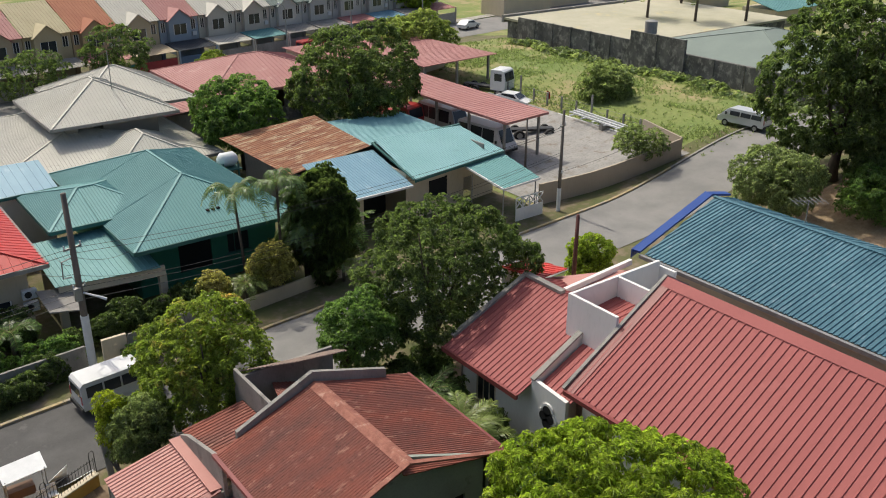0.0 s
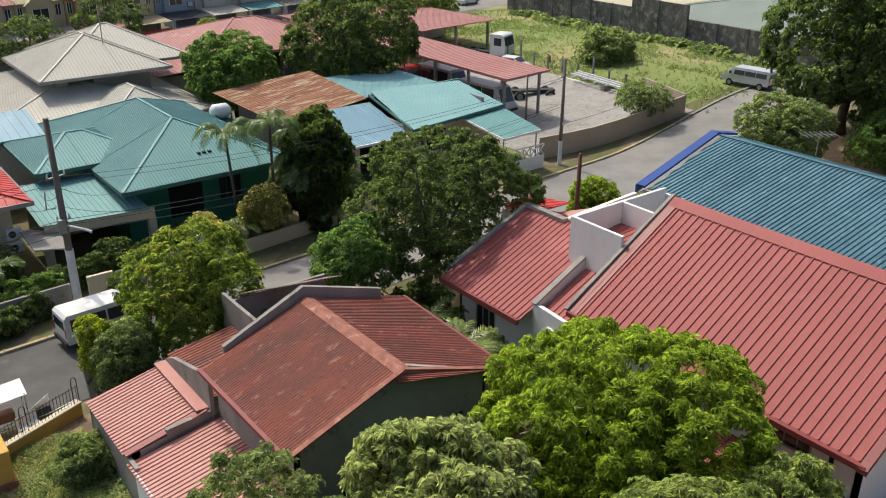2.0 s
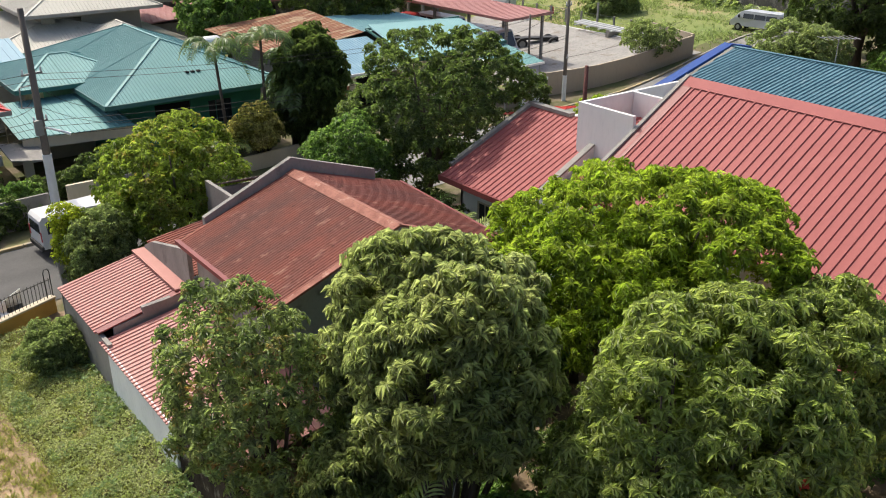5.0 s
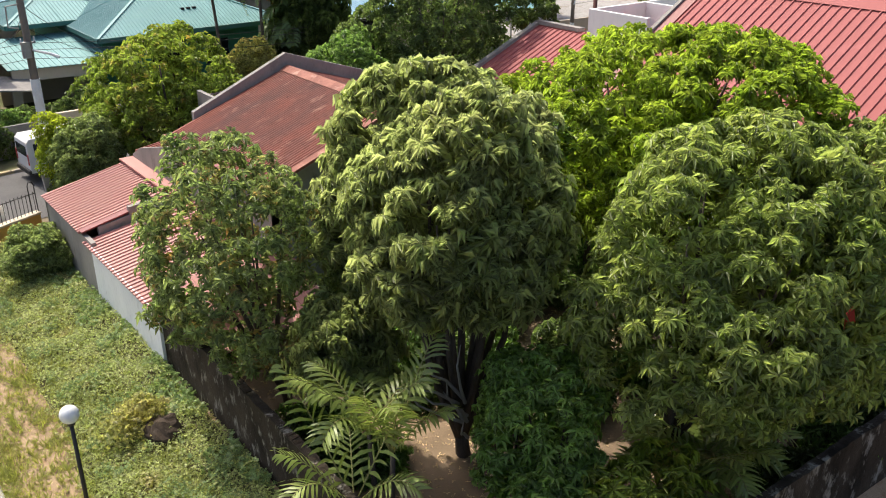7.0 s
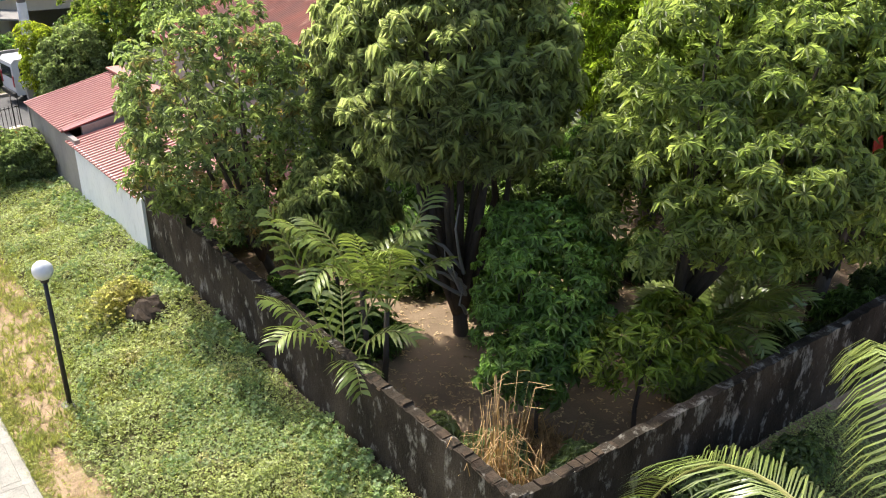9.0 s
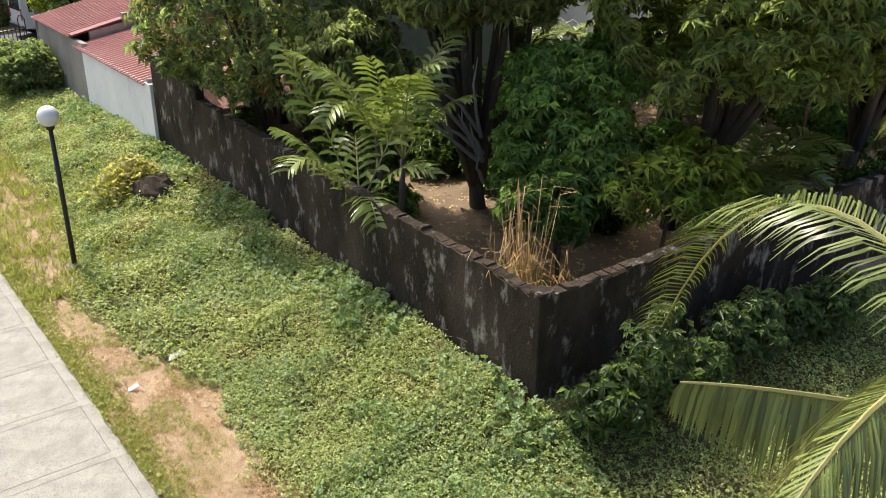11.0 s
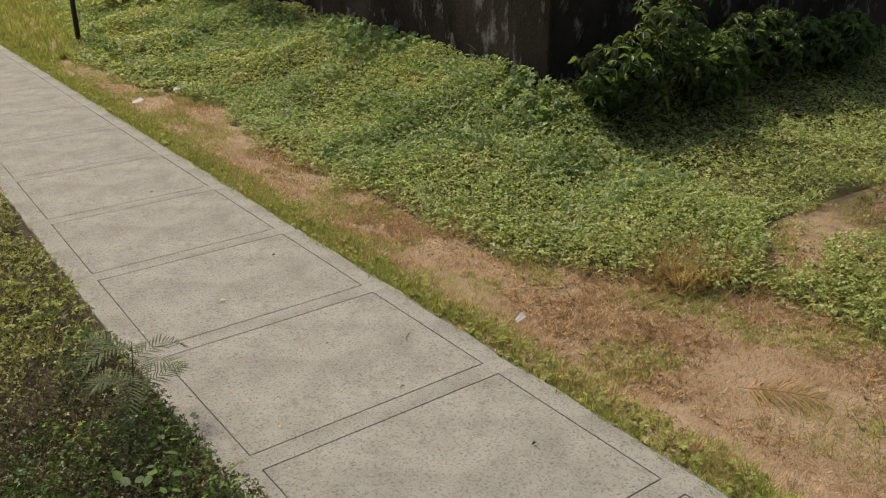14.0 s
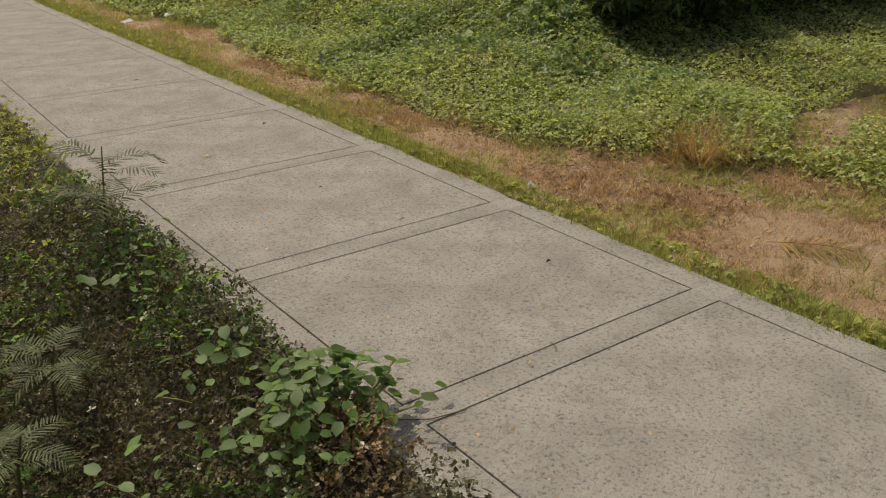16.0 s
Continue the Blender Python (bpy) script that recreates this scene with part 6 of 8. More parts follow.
# ---- row houses on the far street ----
def row_houses():
    cols = [((0.55, 0.44, 0.30), ORANGETILE), ((0.50, 0.40, 0.26), PINKROOF), ((0.56, 0.46, 0.28), mat("straw_tile", (0.50, 0.44, 0.28), (0.44, 0.38, 0.24), 0.85, 0.4, 7, 0.3)), ((0.52, 0.38, 0.22), ORANGETILE), ((0.55, 0.46, 0.30), BEIGEROOF),
            ((0.30, 0.36, 0.42), PINKROOF), ((0.50, 0.48, 0.42), BEIGEROOF), ((0.52, 0.47, 0.40), BEIGEROOF), ((0.55, 0.53, 0.49), GREYGREEN), ((0.5, 0.49, 0.46), GREYGREEN), ((0.52, 0.5, 0.47), PINKROOF), ((0.5, 0.46, 0.4), GREYGREEN), ((0.46, 0.44, 0.4), PINKROOF), ((0.5, 0.44, 0.36), ORANGETILE)]
    awn = [STONE, STONE, STONE, PINKROOF, mat("tan_awning", (0.46, 0.37, 0.25), (0.4, 0.32, 0.21), 0.8), DARKCAR, BEIGEROOF, GREENROOF, STONE, STONE, PINKROOF, BLUEROOF, STONE, PINKROOF]
    gate = [BLACKM, METAL, METAL, mat("green_shutter", (0.05, 0.2, 0.18), None, 0.7), mat("red_shutter", (0.35, 0.05, 0.05), None, 0.7), mat("blue_shutter", (0.10, 0.16, 0.24), None, 0.7), STONE, STONE, STONE, BLACKM, BLACKM, mat("teal_shutter", (0.10, 0.30, 0.38), None, 0.7), STONE, METAL]
    pitch = 5.75
    for i, (c, rm) in enumerate(cols):
        a = 13.0 + pitch * i
        b = 112.4 + 0.165 * (a - 30)
        wm = mat("row_house_paint", c, tuple(x * 0.88 for x in c), 0.85, 0.4, 6, 0.3, 0.1, spots=tuple(x * 0.6 for x in c), spot_at=0.68)
        t = thing("row_house", (a, b, 0), "two-storey row house with a gabled front bay", "house", "row houses")
        t.rotation_euler = (0, 0, math.atan(0.165))
        W = pitch - 0.05
        part("wall", MB().wall((0, 0), (W, 0), 0, 6.2, 0.2, [(0.5, 2.4, 0.3, 2.4)]), wm, t)
        part("side_wall", MB().box(0, 0.2, 0, 0.2, 8, 6.2), wm, t)
        part("side_wall", MB().box(W - 0.2, 0.2, 0, W, 8, 6.2), wm, t)
        part("roof_slope", MB().slope([(0, -0.5, 6.1), (W, -0.5, 6.1), (W, 5.5, 9.2), (0, 5.5, 9.2)], (0, 1, 0.5), 0.08, 0.4, 0.08, 0.04), rm, t)
        part("rear_slope", MB().slope([(0, 5.5, 9.2), (W, 5.5, 9.2), (W, 9.6, 7.0), (0, 9.6, 7.0)], (0, 1, -0.4), 0.08), rm, t)
        bay = MB().box(1.0, -0.7, 3.2, 4.2, -0.002, 6.0)
        bay.extrude([(1.0, -0.7, 6.0), (4.2, -0.7, 6.0), (2.6, -0.7, 7.2)], (0, 1.6, 0))
        part("bay", bay, wm, t)
        part("bay_roof", MB().slope([(0.7, -1.0, 5.85), (2.6, -1.0, 7.3), (2.6, 2.2, 7.3), (0.7, 2.2, 5.85)], (1, 0, 0.8), 0.08), rm, t)
        part("bay_roof", MB().slope([(2.6, -1.0, 7.3), (4.5, -1.0, 5.85), (4.5, 2.2, 5.85), (2.6, 2.2, 7.3)], (-1, 0, 0.8), 0.08), rm, t)
        for x, w, z, h, y in ((2.6, 1.8, 4.7, 1.3, -0.7), (0.5, 0.5, 5.0, 1.2, 0.0), (4.95, 0.6, 5.0, 1.2, 0.0)):
            wn = part("window", MB().box(x - w / 2, y - 0.03, z - h / 2, x + w / 2, y + 0.02, z + h / 2), GLASS, t)
            for x0, x1 in ((x - w / 2 - 0.07, x - w / 2), (x + w / 2, x + w / 2 + 0.07)):
                part("window_frame", MB().box(x0, y - 0.06, z - h / 2, x1, y + 0.02, z + h / 2), WHITE, wn)
            part("mullion", MB().box(x - 0.03, y - 0.055, z - h / 2, x + 0.03, y - 0.031, z + h / 2), WHITE, wn)
        part("awning", MB().slope([(0.1, -4.2, 2.7), (W - 0.1, -4.2, 2.7), (W - 0.1, -0.7, 3.15), (0.1, -0.7, 3.15)], (0, 1, 0.2), 0.08, 0.4, 0.06, 0.03), awn[i], t)
        part("gate", MB().box(0.2, -4.2, 0.1, W - 0.2, -4.12, 1.9), gate[i], t)
        for x in (0.1, W - 0.1):
            part("post", MB().box(x - 0.1, -4.25, 0, x + 0.1, -4.05, 2.7), wm, t)
        if i % 2:
            part("air_conditioner", MB().box(4.6, -0.4, 3.6, 5.2, 0.0, 4.1), PLASTIC, t)


row_houses()


# ---- poles and wires ----
def pole(at, height, r, m, label, arms=(), band=None):
    t = thing("power_pole", at, label, "pole", "power poles")
    part("shaft", MB().tube([(0, 0, -0.2), (0, 0, height * 0.5), (0, 0, height)], [r * 1.25, r, r * 0.8], 10), m, t, smooth=True)
    for z, ln, az in arms:
        am = MB()
        d = Vector((math.cos(az), math.sin(az), 0)) * ln
        beam(am, Vector((0, 0, z)) - d, Vector((0, 0, z)) + d, 0.09, 0.09)
        arm = part("crossarm", am, METAL, t)
        for k in (-0.9, 0.9):
            part("insulator", MB().tube([tuple(Vector((0, 0, z + 0.05)) + d * k), tuple(Vector((0, 0, z + 0.25)) + d * k)], [0.05, 0.035], 8), PLASTIC, arm)
    if band:
        part("painted_band", MB().tube([(0, 0, 0), (0, 0, band)], [r * 1.3, r * 1.26], 10), PLASTIC, t)
    return t


pl = pole((10.1, 43.4, 0), 10.3, 0.17, WOODPOLE, "tall weathered power pole with boxes and lamps", ((7.4, 0.5, 0.3), (5.2, 0.35, 0.3)), 3.6)
part("meter_box", MB().box(-0.35, -0.35, 4.6, 0.0, -0.1, 5.3), METAL, pl)
part("lamp_arm", MB().tube([(0.1, -0.1, 4.9), (0.7, -0.7, 4.75), (1.0, -0.9, 4.6)], [0.05, 0.06, 0.08], 7), PLASTIC, pl)
part("service_bracket", MB().tube([(-0.1, 0, 6.9), (-0.7, -0.3, 6.9), (-0.75, -0.3, 6.0), (-0.3, -0.1, 5.9)], 0.04, 6), METAL, pl)
pole((47.0, 46.1, 0), 8.1, 0.13, WOODPOLE, "dark power pole on the verge by the tan wall", ((6.9, 0.35, 0.2), (3.2, 0.3, 1.2)), 1.9)
pole((36.4, 34.0, 0), 6.0, 0.14, mat("red_brown_pole", (0.13, 0.05, 0.04), (0.10, 0.04, 0.035), 0.8), "short red-brown post by the street")
pole((51.8, 55.2, 0.3), 4.4, 0.09, WOODPOLE, "thin wooden post beside the shed")
for a_, b_ in ((69.5, 112.3), (84.0, 114.5), (58.0, 110.6)):
    sl = thing("street_lamp", (a_, b_, 0), "grey street lamp on a curved arm", "street lamp", "street lamps")
    part("post", MB().tube([(0, 0, 0), (0, 0, 6.5)], [0.12, 0.07], 8), CONCPOLE, sl)
    part("arm", MB().tube([(0, 0, 6.5), (-0.4, -0.3, 7.0), (-1.2, -0.9, 7.4)], 0.05, 6), METAL, sl)
    part("lamp_head", MB().tube([(-1.1, -0.8, 7.4), (-1.7, -1.2, 7.45)], [0.1, 0.14], 8), PLASTIC, sl)


def wire(p, q, sag, label="slack black power cable between poles"):
    p, q = Vector(p), Vector(q)
    pts = [p.lerp(q, i / 12) - Vector((0, 0, sag * 4 * (i / 12) * (1 - i / 12))) for i in range(13)]
    single("cable", MB(p).tube(pts, 0.014, 4), BLACKM, label, "cable", "overhead cables")


for z, dz in ((7.4, 0.0), (7.1, 0.1), (5.2, 0.2), (4.9, 0.3), (4.5, 0.1)):
    wire((10.1, 43.4, z), (-20, 41.5, z + dz), 0.5)
    wire((10.1, 43.4, z), (47.0, 46.1, z - 0.6 + dz), 0.9)
for p_, q_ in (((10.1, 43.4, 6.9), (14.8, 49.5, 3.9)), ((10.1, 43.4, 6.6), (10.6, 50.0, 4.4)), ((10.1, 43.4, 5.9), (16.2, 48.2, 3.1)), ((47, 46.1, 6.9), (45.0, 52, 3.8)), ((47, 46.1, 3.2), (62, 47.5, 4.2)), ((10.1, 43.4, 6.0), (9.0, 49.8, 4.2))):
    wire(p_, q_, 0.35)


# ---- vehicles ----
def wheel(parent, x, y, r, w=0.2):
    wb = part("wheel", MB().tube([(x, y - w / 2, r), (x, y + w / 2, r)], r, 16), RUBBER, parent)
    part("rim", MB().tube([(x, y - w / 2 - 0.012, r), (x, y + w / 2 + 0.012, r)], r * 0.58, 12), METAL, wb)


def van(name, at, turn, ln, wd, ht, m, label, nose=0.9, group=""):
    """A boxy van with its nose to +x: lofted body, glazed band, lights, bumpers and wheels."""
    t = thing(name, at, label, "van", group)
    t.rotation_euler = (0, 0, turn)
    x0, x1 = -ln / 2, ln / 2
    prof = [(x0, 0.45), (x1 - 0.05, 0.42), (x1, 0.75), (x1 - nose * 0.35, 1.05), (x1 - nose, ht - 0.12), (x1 - nose - 0.25, ht), (x0 + 0.15, ht), (x0, ht - 0.15), (x0 - 0.02, 1.0)]
    mb = MB()
    n = len(prof)
    lo = [[(x, -wd / 2 * (0.88 if z > ht - 0.3 else 1), z) for x, z in prof], [(x, wd / 2 * (0.88 if z > ht - 0.3 else 1), z) for x, z in prof]]
    v = lo[0] + lo[1]
    mb.add(v, [tuple(range(n)), tuple(reversed(range(n, 2 * n)))] + [(i + n, (i + 1) % n + n, (i + 1) % n, i) for i in range(n)])
    body = part("body", mb, m, t)
    for s in (-1, 1):
        for i in range(3):
            u0 = x0 + 0.25 + i * (ln - nose - 0.5) / 3
            u1 = u0 + (ln - nose - 0.5) / 3 - 0.1
            y = s * wd / 2
            g = MB().extrude([(u0, y * 1.006, 1.12), (u1, y * 1.006, 1.12), (u1, y * 0.93, ht - 0.22), (u0, y * 0.93, ht - 0.22)], (0, s * 0.012, 0))
            part("side_window", g, GLASS, t)
        part("headlight", MB().box(x1 - 0.06, s * wd * 0.36 - 0.14, 0.68, x1 + 0.02, s * wd * 0.36 + 0.14, 0.88), PLASTIC, t)
        part("tail_light", MB().box(x0 - 0.04, s * wd * 0.44 - 0.06, 0.8, x0 + 0.02, s * wd * 0.44 + 0.06, 1.25), REDCAR, t)
        part("mirror", MB().box(x1 - nose - 0.05, s * wd * 0.55 - 0.07, 1.15, x1 - nose + 0.08, s * wd * 0.55 + 0.07, 1.4), BLACKM, t)
    xs, xt = x1 - nose * 0.42, x1 - nose * 0.95
    part("windscreen", MB().extrude([(xs, -wd * 0.42, 1.12), (xs, wd * 0.42, 1.12), (xt, wd * 0.38, ht - 0.18), (xt, -wd * 0.38, ht - 0.18)], (0.03, 0, 0.02)), GLASS, t)
    part("rear_window", MB().box(x0 - 0.035, -wd * 0.36, 1.15, x0 - 0.015, wd * 0.36, ht - 0.3), GLASS, t)
    for x in (x0, x1):
        part("bumper", MB().box(x - 0.1, -wd * 0.49, 0.38, x + 0.08, wd * 0.49, 0.58, c=0.03), BLACKM, t)
    for x in (x0 + 0.8, x1 - 0.85):
        for y in (-wd / 2 + 0.08, wd / 2 - 0.08):
            wheel(t, x, y, 0.33)
    return t


van("white_van", (10.4, 40.4, 0.04), 0.08, 4.1, 1.65, 1.9, WHITECAR, "white passenger van parked by the yellow kerb")
van("silver_van", (72.2, 47.2, 2.3), math.pi / 2 + 0.1, 4.7, 1.7, 1.75, SILVERCAR, "silver passenger van parked on the grass verge")
van("white_minibus", (52.6, 61.5, 0.2), -1.45, 6.0, 2.0, 2.5, WHITECAR, "dusty white minibus under the shed")
van("white_minibus", (52.9, 68.5, 0.4), -1.5, 6.0, 2.0, 2.5, SILVERCAR, "dull silver minibus under the shed")
van("red_van", (62.0, 110.6, 0.05), 0.15, 4.6, 1.8, 2.0, REDCAR, "dark red van parked before the row houses")


def car(at, turn, m, label):
    t = thing("car", at, label, "car", "parked cars")
    t.rotation_euler = (0, 0, turn)
    prof = [(-2.1, 0.35), (2.1, 0.35), (2.15, 0.7), (1.2, 0.88), (0.5, 1.4), (-1.0, 1.42), (-1.75, 0.95), (-2.15, 0.85)]
    n = len(prof)
    v = [(x, s * (0.85 if z < 1 else 0.68), z) for s in (-1, 1) for x, z in prof]
    part("body", MB().add(v, [tuple(range(n)), tuple(reversed(range(n, 2 * n)))] + [(i + n, (i + 1) % n + n, (i + 1) % n, i) for i in range(n)]), m, t)
    for s in (-1, 1):
        part("side_window", MB().extrude([(-1.3, s * 0.80, 0.98), (0.85, s * 0.80, 0.98), (0.42, s * 0.70, 1.34), (-0.95, s * 0.70, 1.34)], (0, s * 0.02, 0)), GLASS, t)
    part("windscreen", MB().extrude([(1.1, -0.7, 0.95), (1.1, 0.7, 0.95), (0.55, 0.6, 1.38), (0.55, -0.6, 1.38)], (0.03, 0, 0.03)), GLASS, t)
    for x in (-1.3, 1.3):
        for y in (-0.78, 0.78):
            wheel(t, x, y, 0.31)


car((70.0, 111.0, 0.05), 0.2, DARKCAR, "dark saloon car parked on the far street")
car((92.5, 113.5, 0.05), 0.25, WHITECAR, "white saloon car on the far street")


def truck(at, turn, m, label, bed=False):
    t = thing("truck", at, label, "truck", "yard trucks")
    t.rotation_euler = (0, 0, turn)
    part("chassis", MB().box(-3.2, -0.45, 0.75, 2.2, 0.45, 0.95), BLACKM, t)
    if m:
        part("cab", MB().extrude([(0.6, -1.15, 0.8), (2.4, -1.15, 0.8), (2.45, -1.15, 1.8), (2.2, -1.15, 2.9), (1.9, -1.15, 3.05), (0.6, -1.15, 3.0)], (0, 2.3, 0)), m, t)
        part("windscreen", MB().extrude([(2.44, -1.0, 1.85), (2.44, 1.0, 1.85), (2.24, 0.95, 2.75), (2.24, -0.95, 2.75)], (0.02, 0, 0)), GLASS, t)
        for s in (-1, 1):
            part("side_window", MB().box(1.1, s * 1.16 - 0.01, 1.85, 2.0, s * 1.16 + 0.01, 2.65), GLASS, t)
    if bed:
        part("bed", MB().box(-3.2, -1.15, 1.0, 0.4, 1.15, 1.9), m, t)
    for x in (-2.6, -1.4, 1.6):
        for y in (-0.95, 0.95):
            wheel(t, x, y, 0.5, 0.35)


truck((58.3, 61.5, 0.3), -0.5, None, "bare dark truck chassis standing in the yard")
truck((64.0, 74.5, 1.2), -1.2, WHITECAR, "white lorry cab parked behind the shed")
truck((49.0, 71.0, 0.2), -1.3, REDCAR, "red tipper lorry under the shed", True)
car((63.2, 69.8, 1.0), -1.2, WHITECAR, "white pickup beside the yard fence")


# ---- trees of the walled garden ----
tree("mango_tree", (11.0, 13.2, 0), (10.95, 13.6, 5.95), (2.5, 2.8, 2.95), LEAF_OLIVE, "tall olive-green mango tree with grey forked trunk", 24, 3400, 0.27, 0.17, 11, 10, 0.16, inner=0.08, low=-0.36, forks=18, droop=0.65, knob=0.24, fork_z=0.9, tuft=0.42)
tree("mango_tree", (18.2, 14.4, 0), (17.9, 14.0, 6.0), (3.6, 4.2, 3.05), LEAF_BRIGHT, "broad mango tree with fresh bright green leaves", 30, 7000, 0.23, 0.2, 12, 8, 0.2, inner=0.35, low=-0.5, knob=0.3, tuft=0.4)
tree("mango_tree", (13.4, 10.3, 0), (14.2, 9.0, 5.25), (3.1, 2.8, 2.9), LEAF_MID, "wide mid-green mango tree overhanging the old wall", 26, 5000, 0.21, 0.15, 13, 8, 0.26, inner=0.1, low=-0.42, tuft=0.4, forks=12, fork_z=1.6)
tree("star_apple_tree", (8.9, 17.4, 0), (7.85, 17.7, 4.3), (2.1, 2.8, 3.0), LEAF_BROWN, "tree with brown-tipped drooping leaves beside the lean-to", 20, 2300, 0.21, 0.12, 14, 7, 0.3, low=-0.45, inner=0.12, tuft=0.34, hollow=0.95)
tree("young_tree", (10.75, 10.6, 0.2), (10.75, 10.6, 2.75), (1.25, 1.2, 1.65), LEAF_DEEP_LIT, "young tree with deep green drooping leaves, brightened to look sunlit", 12, 850, 0.2, 0.07, 15, 8, 0.28, low=-0.8, inner=0.1, tuft=0.28)
tree("mango_sapling", (9.7, 9.5, 0.2), (9.7, 9.5, 2.0), (0.95, 0.7, 0.6), LEAF_DEEP, "slender leafy sapling behind the wall corner", 8, 260, 0.22, 0.035, 16, 8, 0.24, inner=0.05, tuft=0.25, low=-0.5)
# Stands in crown shade; the yellow-green leaf colour supplies the sunlit look.
tree("mango_sapling", (11.2, 8.6, 0.2), (11.4, 8.6, 2.15), (1.5, 0.75, 0.6), LEAF_YEL, "slender mango sapling along the wall, fresh leaves coloured brighter for sunlight", 9, 230, 0.24, 0.04, 17, 8, 0.22, inner=0.05, tuft=0.28, low=-0.5)
tree("olive_sapling", (8.9, 14.8, 0), (8.9, 14.7, 3.2), (1.1, 0.95, 1.1), LEAF_OLIVE, "small olive tree between the mango and the star apple", 10, 1300, 0.22, 0.05, 18, 9, 0.14, droop=0.8)
palm("fan_palm", (8.0, 12.5, 0), 2.5, (-0.2, 0.0), 7, 1.6, PALM, "clump of feathery garden palm with yellowing tips", 0.58, 0.085, 14, 21, (1.1, 2.2), (0.5, 1.15), 0.06, 3, 0.5)
palm("fan_palm", (14.0, 9.3, 0), 1.3, (0.1, 0), 13, 1.8, PALM, "small feathery palm in the shaded garden", 0.58, 0.09, 15, 22, (0.6, 1.5), (0.5, 1.1), 0.06, 3, 0.4)
palm("coconut_palm", (9.6, 0.4, -0.3), 3.34, (-2.63, 1.28), 11, 4.0, COCO, "leaning coconut palm with long arching fronds", 0.68, 0.034, 105, 23, trunk=0.13, hang=1.5, fold=0.2, side_k=0.62,
     aims=[(1.312, 0.88, 1.149, 5.17, 0.5, 0.8, 0.85, 0.85, 1.0), (3.169, 0.979, 0.707, 4.17, 0.1, 1.4, 0.6, 0.62, 0.6), (2.346, 0.17, 0.095, 2.98, -0.2, 1.5, 0.4, 0.3, 0.12), (0.75, 1.25, 0.95, 4.6, 0.3, 1.3, 0.6, 0.85, 1.0)] + [(radians(az_), r_, 0.8, 4.0, 0.2, 1.4, 0.6, 0.7, 1.0) for az_, r_ in ((20, 0.8), (10, 0.4), (-40, 0.6), (-90, 0.7), (-10, 1.1), (-60, 0.9), (-130, 0.8))])


# street trees and far trees
tree("mango_tree", (13.6, 35.2, 0), (13.0, 35.0, 3.9), (3.4, 3.1, 2.7), LEAF_YEL, "street mango tree with yellow-green new leaves", 22, 3400, 0.24, 0.17, 31, 8, 0.26, inner=0.15)
tree("cypress_shrub", (8.3, 34.3, 0), (8.4, 34.3, 2.5), (0.62, 0.6, 1.9), LEAF_LIME, "upright lime-green shrub by the wall", 8, 900, 0.16, 0.05, 32, 6, 0.2)
tree("pale_shrub", (9.6, 33.3, 0), (9.2, 33.3, 2.5), (1.4, 1.3, 1.6), LEAF_PALE, "pale green bushy shrub by the lean-to", 10, 1200, 0.22, 0.06, 33, 7, 0.2)
tree("mango_tree", (25.2, 34.0, 0), (26.2, 33.6, 5.3), (5.4, 4.8, 3.8), LEAF_DARK, "large dark green mango tree beside the street", 26, 4800, 0.27, 0.24, 34, 7, 0.26, inner=0.12)
tree("dense_tree", (19.3, 33.4, 0), (20.2, 33.2, 3.9), (2.15, 2.05, 1.9), LEAF_DEEP, "dense dark green roadside tree", 16, 1900, 0.22, 0.12, 35, 7, 0.3, inner=0.15)
tree("mango_tree", (43.5, 68.5, 0), (43.0, 68.5, 7.0), (6.5, 6.2, 4.7), LEAF_DARK, "large dark tree behind the teal-roofed house", 26, 3600, 0.38, 0.3, 36, 7, 0.3, inner=0.15)
tree("dark_tree", (31.8, 70.0, 0), (31.4, 70.0, 5.0), (4.1, 4.1, 3.4), LEAF_DEEP, "dark green tree behind the rusted roof", 20, 2400, 0.36, 0.25, 37, 7, 0.3, inner=0.15)
tree("rain_tree", (66, 34.5, 2), (65.8, 34.0, 9.8), (7.0, 7.0, 7.6), LEAF_DARK, "very large dense tree at the roadside", 36, 5000, 0.42, 0.4, 38, 7, 0.3, inner=0.2)
tree("round_tree", (57.3, 33.6, 1), (56.7, 33.6, 3.9), (3.2, 3.2, 2.7), LEAF_PALE, "rounded green tree beside the blue building", 16, 2600, 0.26, 0.15, 39, 8, 0.26)
